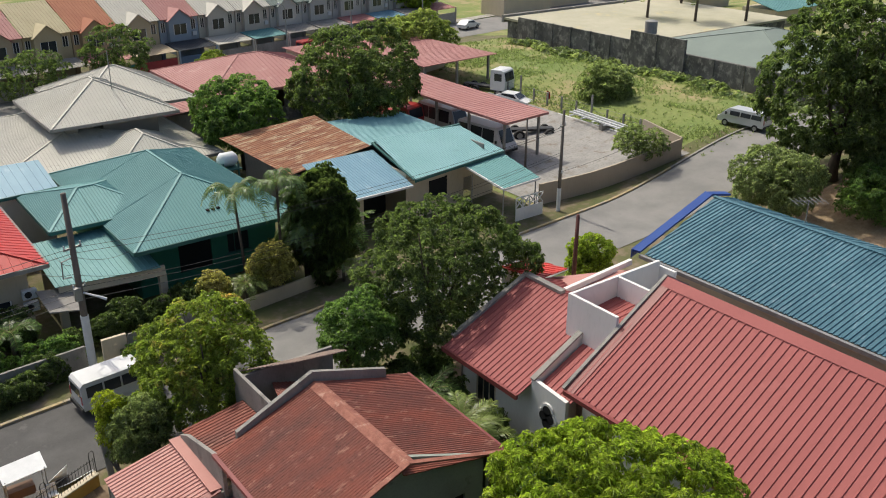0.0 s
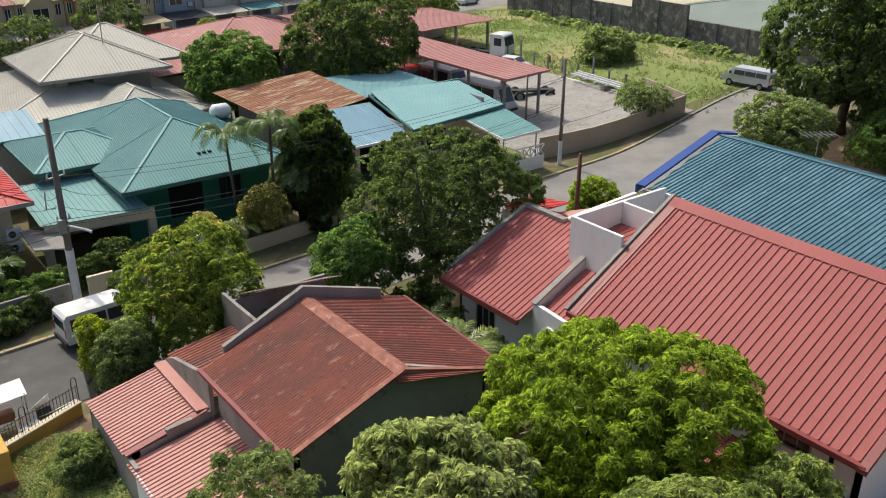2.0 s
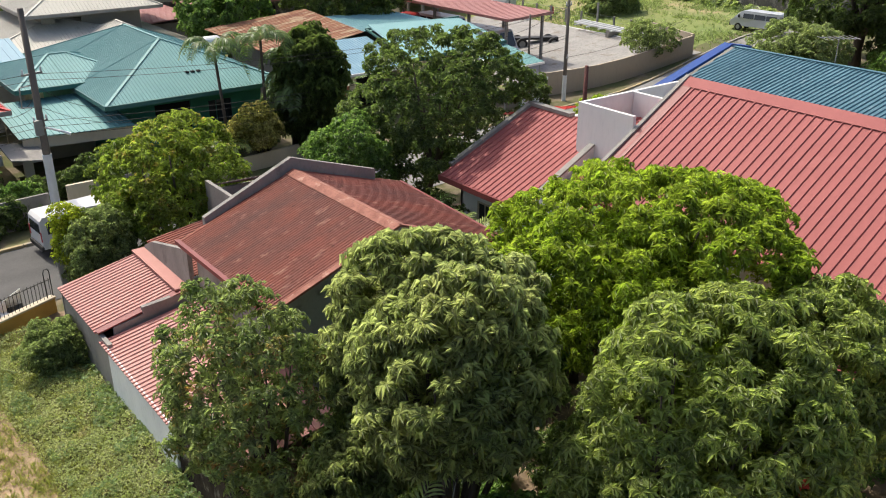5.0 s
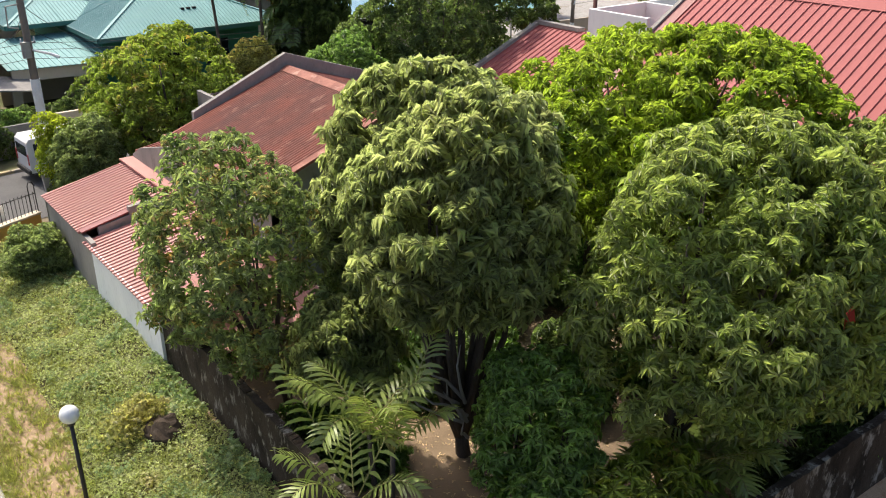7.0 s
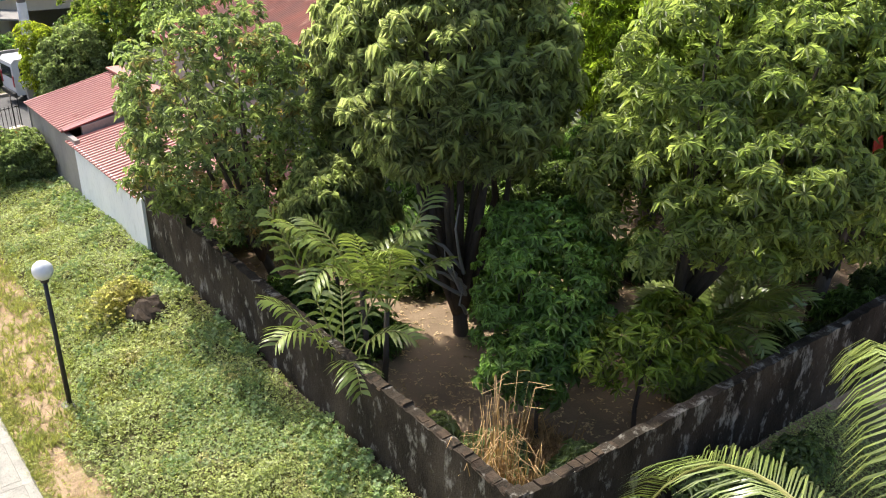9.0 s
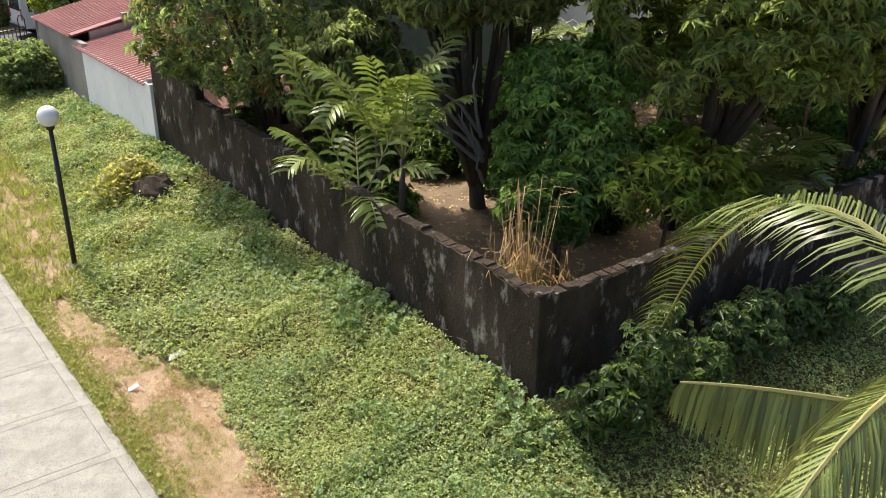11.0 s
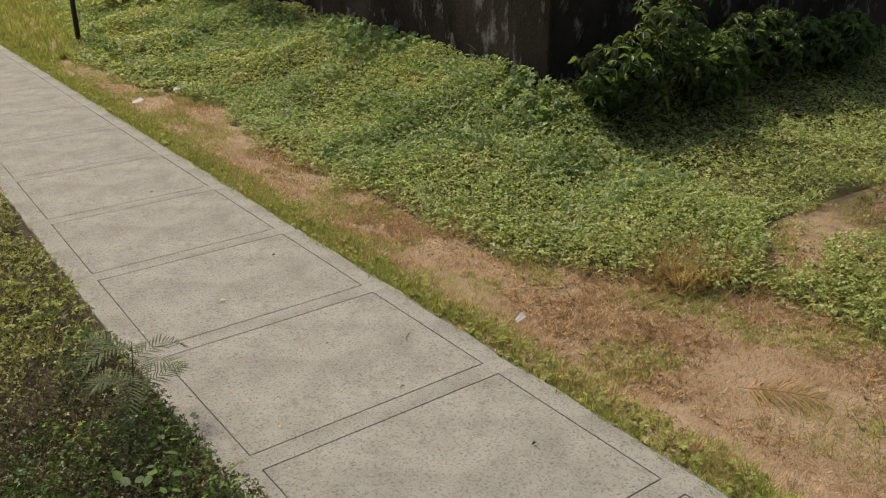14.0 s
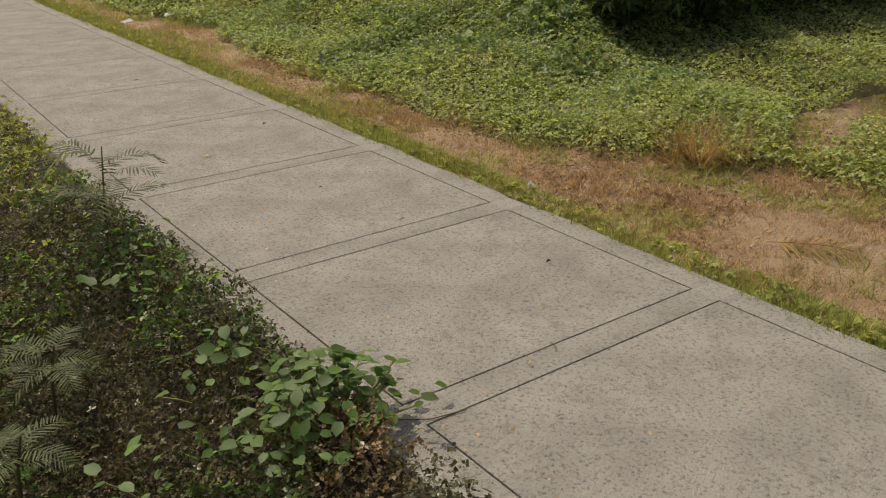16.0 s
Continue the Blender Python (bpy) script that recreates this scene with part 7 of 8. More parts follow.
# undergrowth round the garden
for i_, (a_, b_, z_, r_, m_) in enumerate(((9.0, 20.6, 1.1, 1.3, LEAF_DEEP), (11.6, 19.4, 1.0, 1.2, LEAF_DARK), (13.6, 18.2, 1.1, 1.3, LEAF_DEEP), (8.3, 15.0, 1.0, 0.9, LEAF_DEEP), (12.6, 15.6, 0.9, 1.0, LEAF_DARK), (15.3, 17.4, 1.2, 1.3, LEAF_DARK),
                                              (20.4, 15.6, 1.3, 1.5, LEAF_DEEP), (21.5, 13.0, 1.3, 1.5, LEAF_DARK), (16.8, 11.4, 0.6, 0.8, LEAF_PALE), (19.6, 10.8, 0.9, 1.2, LEAF_DEEP), (17.6, 8.2, 0.7, 0.9, LEAF_DEEP), (13.0, 12.4, 0.5, 0.7, LEAF_DARK), (12.9, 8.3, 0.5, 0.7, LEAF_PALE), (9.0, 13.9, 0.6, 0.7, LEAF_DEEP), (15.8, 8.2, 0.6, 0.9, LEAF_DARK), (22.6, 9.2, 1.4, 1.6, LEAF_DEEP), (23.0, 12.2, 1.5, 1.7, LEAF_DARK), (22.7, 15.6, 1.5, 1.7, LEAF_DEEP), (22.4, 18.4, 1.4, 1.5, LEAF_DARK), (19.2, 8.2, 0.9, 1.1, LEAF_DARK), (12.4, 13.9, 0.8, 0.9, LEAF_DEEP), (14.3, 12.8, 0.8, 0.9, LEAF_DARK), (13.6, 15.6, 0.9, 1.0, LEAF_DEEP), (15.6, 14.6, 0.9, 1.0, LEAF_DARK), (12.2, 11.4, 0.6, 0.7, LEAF_DARK), (8.5, 9.3, 0.5, 0.55, LEAF_PALE), (9.4, 8.2, 0.45, 0.5, LEAF_PALE), (7.9, 10.4, 0.55, 0.5, LEAF_OLIVE), (16.4, 12.9, 0.7, 0.8, LEAF_DEEP), (12.0, 15.6, 0.9, 1.0, LEAF_DARK), (11.4, 16.8, 1.0, 1.1, LEAF_DEEP), (17.6, 17.6, 0.9, 1.1, LEAF_DARK), (19.6, 18.6, 1.1, 1.2, LEAF_DEEP))):
    tree("garden_shrub", (a_, b_, 0.1), (a_, b_, z_), (r_, r_ * 0.9, z_ * 0.9), m_, "dark leafy shrub in the shaded garden", 6, 380, 0.2, 0.03, 200 + i_, 7, 0.26, group="garden shrubs", low=-0.8, forks=3, inner=0.2, tuft=0.24)
pk = thing("pipe_rack", (18.9, 10.4, 0), "rusty rack of pale pipes standing under the mangoes", "rack")
for i_ in range(5):
    part("pipe", MB().tube([(-1.5, 0.25 - 0.1 * i_, 2.3 + 0.17 * i_), (1.5, -0.15 - 0.1 * i_, 2.28 + 0.17 * i_)], 0.03, 7), CONCPOLE, pk)
for x_ in (-1.1, 1.1):
    part("upright", MB().tube([(x_, 0, -0.1), (x_, -0.2, 3.2)], 0.04, 7), RUSTOLD, pk)
# a red cloth caught in the mango leaves
rc = thing("red_cloth", (14.0, 6.75, 5.75), "scrap of red cloth caught in the mango leaves", "cloth")
part("cloth", MB().extrude([(-0.16, -0.02, 0.0), (0.17, 0.03, 0.03), (0.14, -0.06, -0.24), (-0.02, 0.02, -0.2), (-0.17, -0.05, -0.27)], (0.01, -0.012, 0)), REDCLOTH, rc)
tree("roadside_scrub", (67.5, 30.0, 1.8), (67.5, 29.8, 5.0), (5.5, 4.0, 4.2), LEAF_DARK, "dense dark scrub under the roadside tree", 20, 2600, 0.34, 0.15, 231, 8, 0.26)
tree("roadside_scrub", (62.5, 28.6, 1.5), (62.5, 28.4, 3.2), (3.5, 3.0, 2.4), LEAF_DEEP, "low dark scrub behind the round tree", 14, 1200, 0.3, 0.1, 232, 8, 0.26)
for i_, (a_, b_, z_, r_) in enumerate(((6.6, 43.3, 0.7, 0.9), (8.0, 44.0, 0.8, 0.9), (5.2, 43.0, 0.7, 0.9), (9.4, 45.6, 0.9, 1.0), (3.6, 43.0, 0.8, 1.0))):
    tree("verge_bush", (a_, b_, 0), (a_, b_, z_), (r_, r_ * 0.8, z_), LEAF_DARK, "dark leafy bush over the garden wall", 6, 500, 0.18, 0.03, 240 + i_, 7, 0.28, group="verge bushes", forks=3)


# shrubs and palms along the street and in the yards
for i_, (a_, b_, z_, r_) in enumerate(((21.3, 30.6, 1.2, 1.2), (22.4, 28.4, 1.3, 1.1), (22.0, 32.2, 1.0, 1.2), (23.6, 31.6, 1.2, 1.1), (22.4, 25.6, 1.3, 0.9), (21.4, 23.2, 1.2, 1.0), (20.2, 27.0, 1.0, 1.0), (22.3, 19.8, 1.0, 0.9))):
    tree("passage_bush", (a_, b_, 0), (a_, b_, z_), (r_, r_ * 0.9, z_), LEAF_DARK, "dark leafy bush in the passage between the houses", 7, 420, 0.22, 0.03, 280 + i_, 7, 0.28, group="passage bushes", forks=3)
for i_, (a_, b_, z_, r_) in enumerate(((11.6, 46.3, 0.9, 1.0), (13.2, 46.9, 1.0, 1.0), (14.8, 46.6, 0.8, 0.9), (17.0, 47.2, 1.0, 1.1), (7.4, 48.2, 1.4, 1.3), (5.0, 47.6, 1.3, 1.3), (23.8, 48.6, 1.4, 1.2), (28.6, 47.6, 1.6, 1.3))):
    tree("front_garden_bush", (a_, b_, 0), (a_, b_, z_), (r_, r_ * 0.8, z_), LEAF_DARK, "dark leafy bush in the shaded front garden", 7, 420, 0.22, 0.03, 260 + i_, 7, 0.28, group="front garden bushes", forks=3)
palm("thin_palm", (21.0, 47.4, 0), 6.6, (-0.3, 0.2), 9, 2.1, PALM_DARK, "slender palm with a small drooping crown", 0.6, 0.08, 26, 41, (0.6, 1.4), (1.0, 1.7), 0.09, hang=1.0)
palm("thin_palm", (23.2, 46.8, 0), 6.9, (0.1, 0.2), 10, 2.3, PALM_DARK, "slender palm beside the palm clump", 0.65, 0.08, 26, 42, (0.6, 1.4), (1.0, 1.7), 0.09, hang=1.0)
tree("bamboo_palm_clump", (25.5, 46.4, 0), (26.0, 46.3, 4.0), (2.1, 1.7, 3.7), LEAF_DARK, "tall dense dark foliage clump beside the palms", 16, 1700, 0.42, 0.06, 43, 9, 0.12, low=-0.95, droop=0.8, inner=0.2)
palm("tall_palm_clump", (25.0, 46.6, 0), 5.6, (0.2, 0.0), 8, 2.0, PALM_DARK, "tall clump of drooping feathery palms", 0.7, 0.14, 24, 143, (0.4, 1.1), (0.8, 1.3), 0.07, 6, 0.8)
palm("palm_clump", (27.0, 46.9, 0), 3.6, (0.0, 0.0), 9, 2.2, LEAF_DEEP, "lower clump of dark feathery palms", 0.6, 0.07, 26, 44, (0.6, 1.3), (0.5, 1.0), 0.07, 4)
palm("garden_palm", (20.3, 46.0, 0), 1.5, (0, 0), 10, 1.7, PALM, "short garden palm by the verge", 0.45, 0.06, 22, 45, (0.3, 0.8), (0.5, 1.0), 0.09)
palm("garden_palm", (26.8, 45.3, 0), 1.2, (0, 0), 10, 1.7, PALM, "short garden palm by the kerb", 0.45, 0.06, 22, 46, (0.3, 0.8), (0.5, 1.0), 0.09)
palm("garden_palm", (7.0, 46.5, 0), 2.2, (0, 0), 9, 2.0, LEAF_DEEP, "palm in the shaded front garden", 0.5, 0.06, 22, 47, (0.3, 0.8), (0.5, 1.0), 0.13)
palm("side_palm", (20.6, 25.0, 0), 2.6, (0.1, 0), 10, 2.0, PALM, "bushy palm between the two red houses", 0.55, 0.06, 24, 48, (0.4, 1.1), (0.5, 1.0), 0.07, 3)
palm("side_palm", (21.6, 21.2, 0), 1.6, (0.1, 0), 9, 1.8, PALM, "low palm beside the white house wall", 0.5, 0.06, 22, 49, (0.3, 0.9), (0.5, 1.0), 0.07, 2)
palm("side_palm", (21.0, 28.3, 0), 2.2, (0, 0), 9, 1.9, LEAF_DEEP, "dark palm by the street side of the house", 0.5, 0.06, 22, 50, (0.4, 1.0), (0.5, 1.0), 0.07, 2)
tree("croton_bush", (18.4, 46.3, 0), (18.4, 46.3, 1.7), (0.9, 0.8, 1.1), LEAF_CREAM, "yellow variegated bush behind the gate wall", 8, 500, 0.22, 0.05, 51, 7, 0.3)
tree("croton_bush", (22.2, 45.8, 0), (22.2, 45.8, 2.2), (1.4, 1.1, 1.5), LEAF_CREAM, "pale variegated bush on the verge", 10, 800, 0.22, 0.06, 52, 7, 0.3)
tree("street_bush", (38.6, 35.0, 0), (38.6, 35.0, 2.2), (1.5, 1.4, 1.6), LEAF_BRIGHT, "small bright green tree beside the red-brown post", 10, 900, 0.26, 0.06, 53, 8, 0.24)
tree("verge_tree", (58.2, 48.0, 1), (58.2, 48.0, 3.0), (2.3, 2.0, 1.6), LEAF_PALE, "thin spreading tree leaning over the tan wall", 10, 420, 0.34, 0.08, 54, 8, 0.2, inner=0.1)
tree("lot_shrub", (70.2, 63.0, 2), (70.2, 63.0, 3.6), (3.0, 2.8, 2.0), LEAF_PALE, "sprawling pale shrub on the vacant lot", 14, 800, 0.38, 0.08, 55, 8, 0.2, inner=0.15)
tree("shed_tree", (67.0, 94.0, 0), (67.0, 93.0, 4.6), (6.0, 4.5, 2.6), LEAF_MID, "spreading tree behind the back shed", 16, 1400, 0.5, 0.16, 56, 8, 0.24)
tree("street_tree", (23, 104, 0), (23, 104, 3.4), (4.6, 3.2, 2.4), LEAF_DARK, "frangipani tree beside the far street", 14, 380, 0.5, 0.15, 57, 7, 0.26, inner=0.05)
tree("street_tree", (32.5, 104.5, 0), (32.5, 104.5, 4.6), (4.0, 3.0, 3.4), LEAF_DARK, "tall frangipani before the row houses", 14, 320, 0.5, 0.15, 58, 7, 0.26, inner=0.05)
tree("street_tree", (44, 103.5, 0), (44, 103.5, 2.0), (1.6, 1.4, 1.7), LEAF_YEL, "small tree beside the far street", 8, 400, 0.4, 0.1, 59, 7, 0.26)
tree("street_tree", (87.5, 121.5, 0), (87.5, 121.5, 4.6), (4.2, 3.0, 2.6), LEAF_BRIGHT, "bright green tree between the row houses", 12, 800, 0.5, 0.15, 60, 7, 0.26)
tree("garden_bush", (8.5, 44.9, 0), (8.5, 44.9, 1.0), (1.6, 0.8, 0.9), LEAF_DEEP, "dark flowering bush behind the garden wall", 10, 700, 0.2, 0.05, 61, 7, 0.3)
tree("garden_bush", (12.4, 42.9, 0), (12.4, 42.9, 0.7), (0.9, 0.5, 0.6), LEAF_DEEP, "low clipped bush at the gate", 8, 400, 0.16, 0.04, 62, 7, 0.3)
tree("garden_bush", (4.5, 45.3, 0), (4.5, 45.3, 1.3), (2.4, 1.0, 1.2), LEAF_DEEP, "dark bushes in the front garden", 10, 800, 0.22, 0.05, 63, 7, 0.3)
tree("corner_bush", (6.2, 29.6, 0), (6.1, 29.7, 0.8), (1.0, 1.2, 1.05), LEAF_PALE, "wispy grey-green bush against the lean-to wall", 9, 1300, 0.16, 0.03, 64, 7, 0.2, inner=0.2)
for i_, (a_, b_, z_, r_, n_) in enumerate(((7.55, 6.3, 0.62, 0.55, 150), (8.35, 6.35, 0.95, 0.6, 170), (9.2, 6.2, 0.5, 0.6, 170), (10.6, 6.4, 0.6, 0.9, 260), (12.4, 6.3, 0.5, 1.0, 300))):
    tree("under_wall_bush", (a_, b_, -0.1), (a_, b_, z_), (r_, 0.4, z_ * 0.8), LEAF_DARK, "sparse dark leafy shrub under the old wall", 7, n_, 0.15, 0.015, 265 + i_, 6, 0.42, group="shrubs under the wall", inner=0.1, tuft=0.17, low=-0.8, forks=5)
tree("thin_tree", (19.8, 18.0, 0), (20.0, 18.2, 4.6), (2.0, 2.0, 1.6), LEAF_DEEP, "thin dark tree behind the mangoes", 10, 500, 0.26, 0.12, 67, 7, 0.26)
tree("garden_mango", (17.5, 9.0, 0), (17.6, 8.8, 5.0), (3.0, 1.9, 2.6), LEAF_MID, "mid-green mango tree at the garden's far end", 22, 3000, 0.22, 0.16, 68, 8, 0.26, low=-0.42, inner=0.12, tuft=0.4, fork_z=1.6)
tree("rain_tree", (84, 30, 2), (84, 28, 8.0), (9, 8, 6.0), LEAF_DARK, "large dense tree farther along the road", 24, 1900, 0.65, 0.4, 70, 7, 0.28)
for i_, (a_, b_, h_) in enumerate(((104, 78, 7.5), (110, 74, 8.0), (101, 84, 6.5), (116, 90, 8))):
    palm("coconut_palm", (a_, b_, 2), h_, (0.5, 0.3), 12, 3.6, PALM, "distant coconut palm behind the flat-roofed building", 0.9, 0.12, 22, 80 + i_, (0.1, 0.9), (0.5, 1.0), 0.2, group="far palms")


# ---- ground cover ----
def sown(count, a0, a1, b0, b1, keep, rng):
    out = []
    while len(out) < count:
        a, b = rng.uniform(a0, a1), rng.uniform(b0, b1)
        if rng.random() < keep(a, b):
            out.append((a, b))
    return np.array(out)


def cover(name, label, places, template, size, material, rng, rise=0.1, tilt=0.5, mound=0.0, cat="weeds"):
    """Small plants strewn over the ground as one object."""
    v, f = template
    z = np.array([ground_z(a, b) + rise * rng.random() + mound * (smooth01((a - weed_edge(b)) / 0.9) if a > 2.4 else 1.0) * max(0.0, 0.35 + noise.noise(Vector((a * 0.9, b * 0.9, 3)))) * (0.75 + 0.25 * rng.random()) for a, b in places])
    pts = np.column_stack([places, z])
    nrm = np.column_stack([rng.normal(size=(len(pts), 2)) * tilt, np.ones(len(pts))])
    V, F = spread(v, f, pts, frames_for(nrm, rng), np.array([size * rng.uniform(0.65, 1.3) for _ in pts]))
    return tagged(new(name, fast_mesh(name, V, F, [material])), label, cat, kind="stuff")


def blades(count, height, width, lean, rng):
    vs, fs = [], []
    for i in range(count):
        a = rng.uniform(0, 2 * math.pi)
        r, h = rng.uniform(0, 0.3) * height, height * rng.uniform(0.5, 1.1)
        c, s = math.cos(a), math.sin(a)
        l = lean * rng.uniform(0.3, 1.2) * h
        vs += [(c * r - s * width, s * r + c * width, 0), (c * r + s * width, s * r - c * width, 0), (c * (r + l), s * (r + l), h)]
        fs.append((3 * i, 3 * i + 1, 3 * i + 2))
    return np.array(vs), np.array(fs)


def ground_cover():
    rng = np.random.default_rng(77)
    sprig = rosette(6, 1.0, 0.75, 0.35, 0.25, rng)
    tiny = rosette(3, 1.0, 0.8, 0.3, 0.2, rng)

    def patch(a, b, s=1.0):
        return noise.noise(Vector((a * 0.55 * s, b * 0.55 * s, 9.0)))

    def near_weed(a, b):
        if a < weed_edge(b) + 0.25 * patch(a, b, 3) or (a > 7.0 and b > 7.1):
            return 0.0
        if ((a - 7.8) / 1.9)**2 + ((b - 2.9) / 0.55)**2 < 1 + 1.2 * patch(a, b, 2.5):
            return 0.03
        return (1.0 if patch(a, b, 2) > -0.35 else 0.55) * (0.35 + 0.65 * smooth01((a - weed_edge(b)) / 0.6))
    cover("creeping_weeds", "low creeping weeds with small pale green leaves", sown(48000, 3.4, 7.1, 1.2, 12, near_weed, rng), tiny, 0.041, WEED, rng, 0.16, 0.5, 0.2)
    cover("creeping_weeds", "blue-green creeping weeds in drifts", sown(11000, 3.4, 7.1, 2.0, 16, lambda a, b: near_weed(a, b) * (patch(a, b, 0.8) > 0.08), rng), tiny, 0.048, WEED_BLUE, rng, 0.18, 0.55, 0.22)
    cover("creeping_weeds", "creeping weeds below the shaded wall", sown(40000, 7.0, 15, 0.0, 7.1, near_weed, rng), tiny, 0.047, WEED, rng, 0.16, 0.55, 0.15)
    cover("creeping_weeds", "dense weeds between the path and the old wall", sown(40000, 2.6, 7.1, 11.5, 33, near_weed, rng), tiny, 0.062, WEED, rng, 0.14, 0.5, 0.25)
    cover("creeping_weeds", "dense weeds on the far verge of the path", sown(9000, -14, 0.3, 9, 33, lambda a, b: 1.0, rng), sprig, 0.1, WEED, rng, 0.14, 0.5, 0.25)
    cover("dark_tufts", "taller darker weeds along the foot of the wall", sown(2600, 5.9, 7.05, 6.6, 30, lambda a, b: (a - 5.9) * (patch(a, b, 1.5) > -0.1), rng), sprig, 0.075, WEED_BLUE, rng, 0.3, 0.7)
    cover("weed_clumps", "taller darker weed clumps scattered over the lawn", sown(5200, 3.6, 7.0, 4.5, 32, lambda a, b: 1.0 if patch(a, b, 2.2) > 0.26 and a > weed_edge(b) + 0.3 else 0.0, rng), sprig, 0.045, WEED_BLUE, rng, 0.26, 0.7, 0.2)
    tuft = blades(7, 1.0, 0.05, 0.8, rng)
    cover("rough_weeds", "rough mixed weeds on the open ground beside the path", sown(9000, -11, 0.3, -10, 9, lambda a, b: 1.0 if a < -2.2 or b < 0.6 else 0.0, rng), sprig, 0.11, GRASS_GREEN, rng, 0.15, 0.7, 0.15)
    cover("rough_grass", "dry grass on the soil behind the path", sown(9000, 2.6, 12, -10, -2, lambda a, b: 1.0, rng), tuft, 0.12, GRASS_DRY, rng, 0.0, 0.6, cat="grass")
    flat_tuft = blades(7, 0.6, 0.06, 2.6, rng)
    cover("dry_grass", "short dry brown grass on bare soil", sown(26000, 2.5, 10, -2.5, 15, lambda a, b: (1.0 if a < weed_edge(b) + 0.5 or b < 3.4 else 0.1) * (0.4 + 0.6 * (patch(a, b, 2) > 0)), rng), flat_tuft, 0.045, GRASS_DRY, rng, 0.0, 0.5, cat="grass")
    cover("dry_tufts", "small upright withered tufts on the bare soil", sown(9000, 2.6, 10, -2.0, 12, lambda a, b: (1.0 if a < weed_edge(b) + 0.5 or b < 3.4 else 0.05) * (0.15 + 0.85 * (patch(a, b, 3.2) > 0.05)), rng), blades(8, 1.0, 0.045, 1.1, rng), 0.05, GRASS_RUST, rng, 0.0, 0.5, cat="grass")
    cover("soil_clods", "dark crumbs of soil and leaf scattered on the ground", sown(16000, 2.6, 9, -2.0, 9, lambda a, b: 1.0 if a < weed_edge(b) + 0.5 or b < 3.4 else 0.0, rng), rosette(3, 1.0, 0.8, 0.5, 0.3, rng), 0.013, WEED_BROWN, rng, 0.01, 0.8, cat="crumbs")
    cover("withered_grass", "rust-brown withered grass in patches on the soil", sown(9000, 2.6, 6.5, -2.0, 9, lambda a, b: (1.0 if a < weed_edge(b) + 0.3 else 0.0) * (patch(a, b, 2.8) > -0.05), rng), flat_tuft, 0.055, GRASS_RUST, rng, 0.0, 0.5, cat="grass")
    cover("dry_twigs", "thin grey stalks and twigs strewn over the soil", sown(260, 2.7, 6.5, -1.0, 8, lambda a, b: (1.0 if a < weed_edge(b) + 0.4 else 0.0) * (0.3 + 0.7 * (patch(a, b, 2) > 0.1)), rng), blades(2, 1.0, 0.022, 5.0, rng), 0.06, STRAW, rng, 0.01, 0.2, cat="twigs")
    cover("shoulder_grass", "green grass fringe along the footpath", sown(13000, 2.41, 3.0, -3, 26, lambda a, b: max(0.0, 1 - (a - 2.41) / 0.55) * (0.5 + 0.5 * (patch(a * 3, b, 1.5) > -0.1)), rng), tuft, 0.075, GRASS_GREEN, rng, 0.0, 0.5, cat="grass")
    cover("soil_grass", "sparse yellow-green grass on the bare soil", sown(9000, 2.6, 9, -2, 24, lambda a, b: (1.0 if a < weed_edge(b) + 0.4 or b < 3.4 else 0.0) * (patch(a, b, 2.5) > 0.1), rng), flat_tuft, 0.07, GRASS_GREEN, rng, 0.0, 0.5, cat="grass")
    cover("shoulder_weeds", "small green weeds along the footpath edge", sown(2500, 2.46, 3.1, -2, 26, lambda a, b: max(0.0, 1 - (a - 2.46) / 0.6), rng), sprig, 0.035, GRASS_GREEN, rng, 0.06, 0.5)
    cover("yellow_grass", "tall yellow-green grass beyond the lamp", sown(5000, 2.6, 6.0, 15, 33, lambda a, b: 0.6 + 0.4 * (patch(a, b) > 0), rng), tuft, 0.2, GRASS_GREEN, rng, 0.05, 0.4, cat="grass")
    cover("grass_tuft", "tufts of straw-dry grass in the soil", sown(60, 4.8, 5.6, 2.9, 3.5, lambda a, b: 1.0, rng), blades(18, 1.0, 0.02, 1.1, rng), 0.28, STRAW, rng, 0, 0.4, cat="grass")
    cover("corner_straw", "pale trampled straw inside the wall corner", sown(1800, 7.4, 10.0, 7.5, 10.0, lambda a, b: 1.0, rng), flat_tuft, 0.3, STRAW, rng, 0.02, 0.5, cat="straw")
    # the rough left side of the path, its brown weeds darkened for tree shade
    left = lambda a, b: 1.0 if a < 0.43 + 0.1 * patch(a, b, 4) else 0.0
    cover("withered_weeds", "tangle of withered brown-green weeds beside the path", sown(24000, -3.0, 0.5, 0.2, 8, left, rng), tiny, 0.024, WEED_BROWN, rng, 0.17, 0.9, 0.12)
    cover("dry_tangle", "fine tangle of half-dry weeds beside the path", sown(34000, -1.9, 0.47, 0.3, 4.2, left, rng), tiny, 0.02, TANGLE, rng, 0.2, 0.9, 0.12)
    cover("path_weeds", "small green weeds beside the path", sown(15000, -3.0, 0.45, 3.2, 11, lambda a, b: left(a, b) * smooth01((b - 3.0) / 2.5) * (patch(a, b, 1.6) > -0.25), rng), tiny, 0.032, GRASS_GREEN, rng, 0.24, 0.7, 0.2)
    cover("path_weeds", "dull green weeds among the withered growth", sown(7000, -3.0, 0.45, 0.4, 5, lambda a, b: left(a, b) * (patch(a, b, 2.6) > 0.0), rng), tiny, 0.034, LEAF_DEEP, rng, 0.2, 0.8, 0.14)
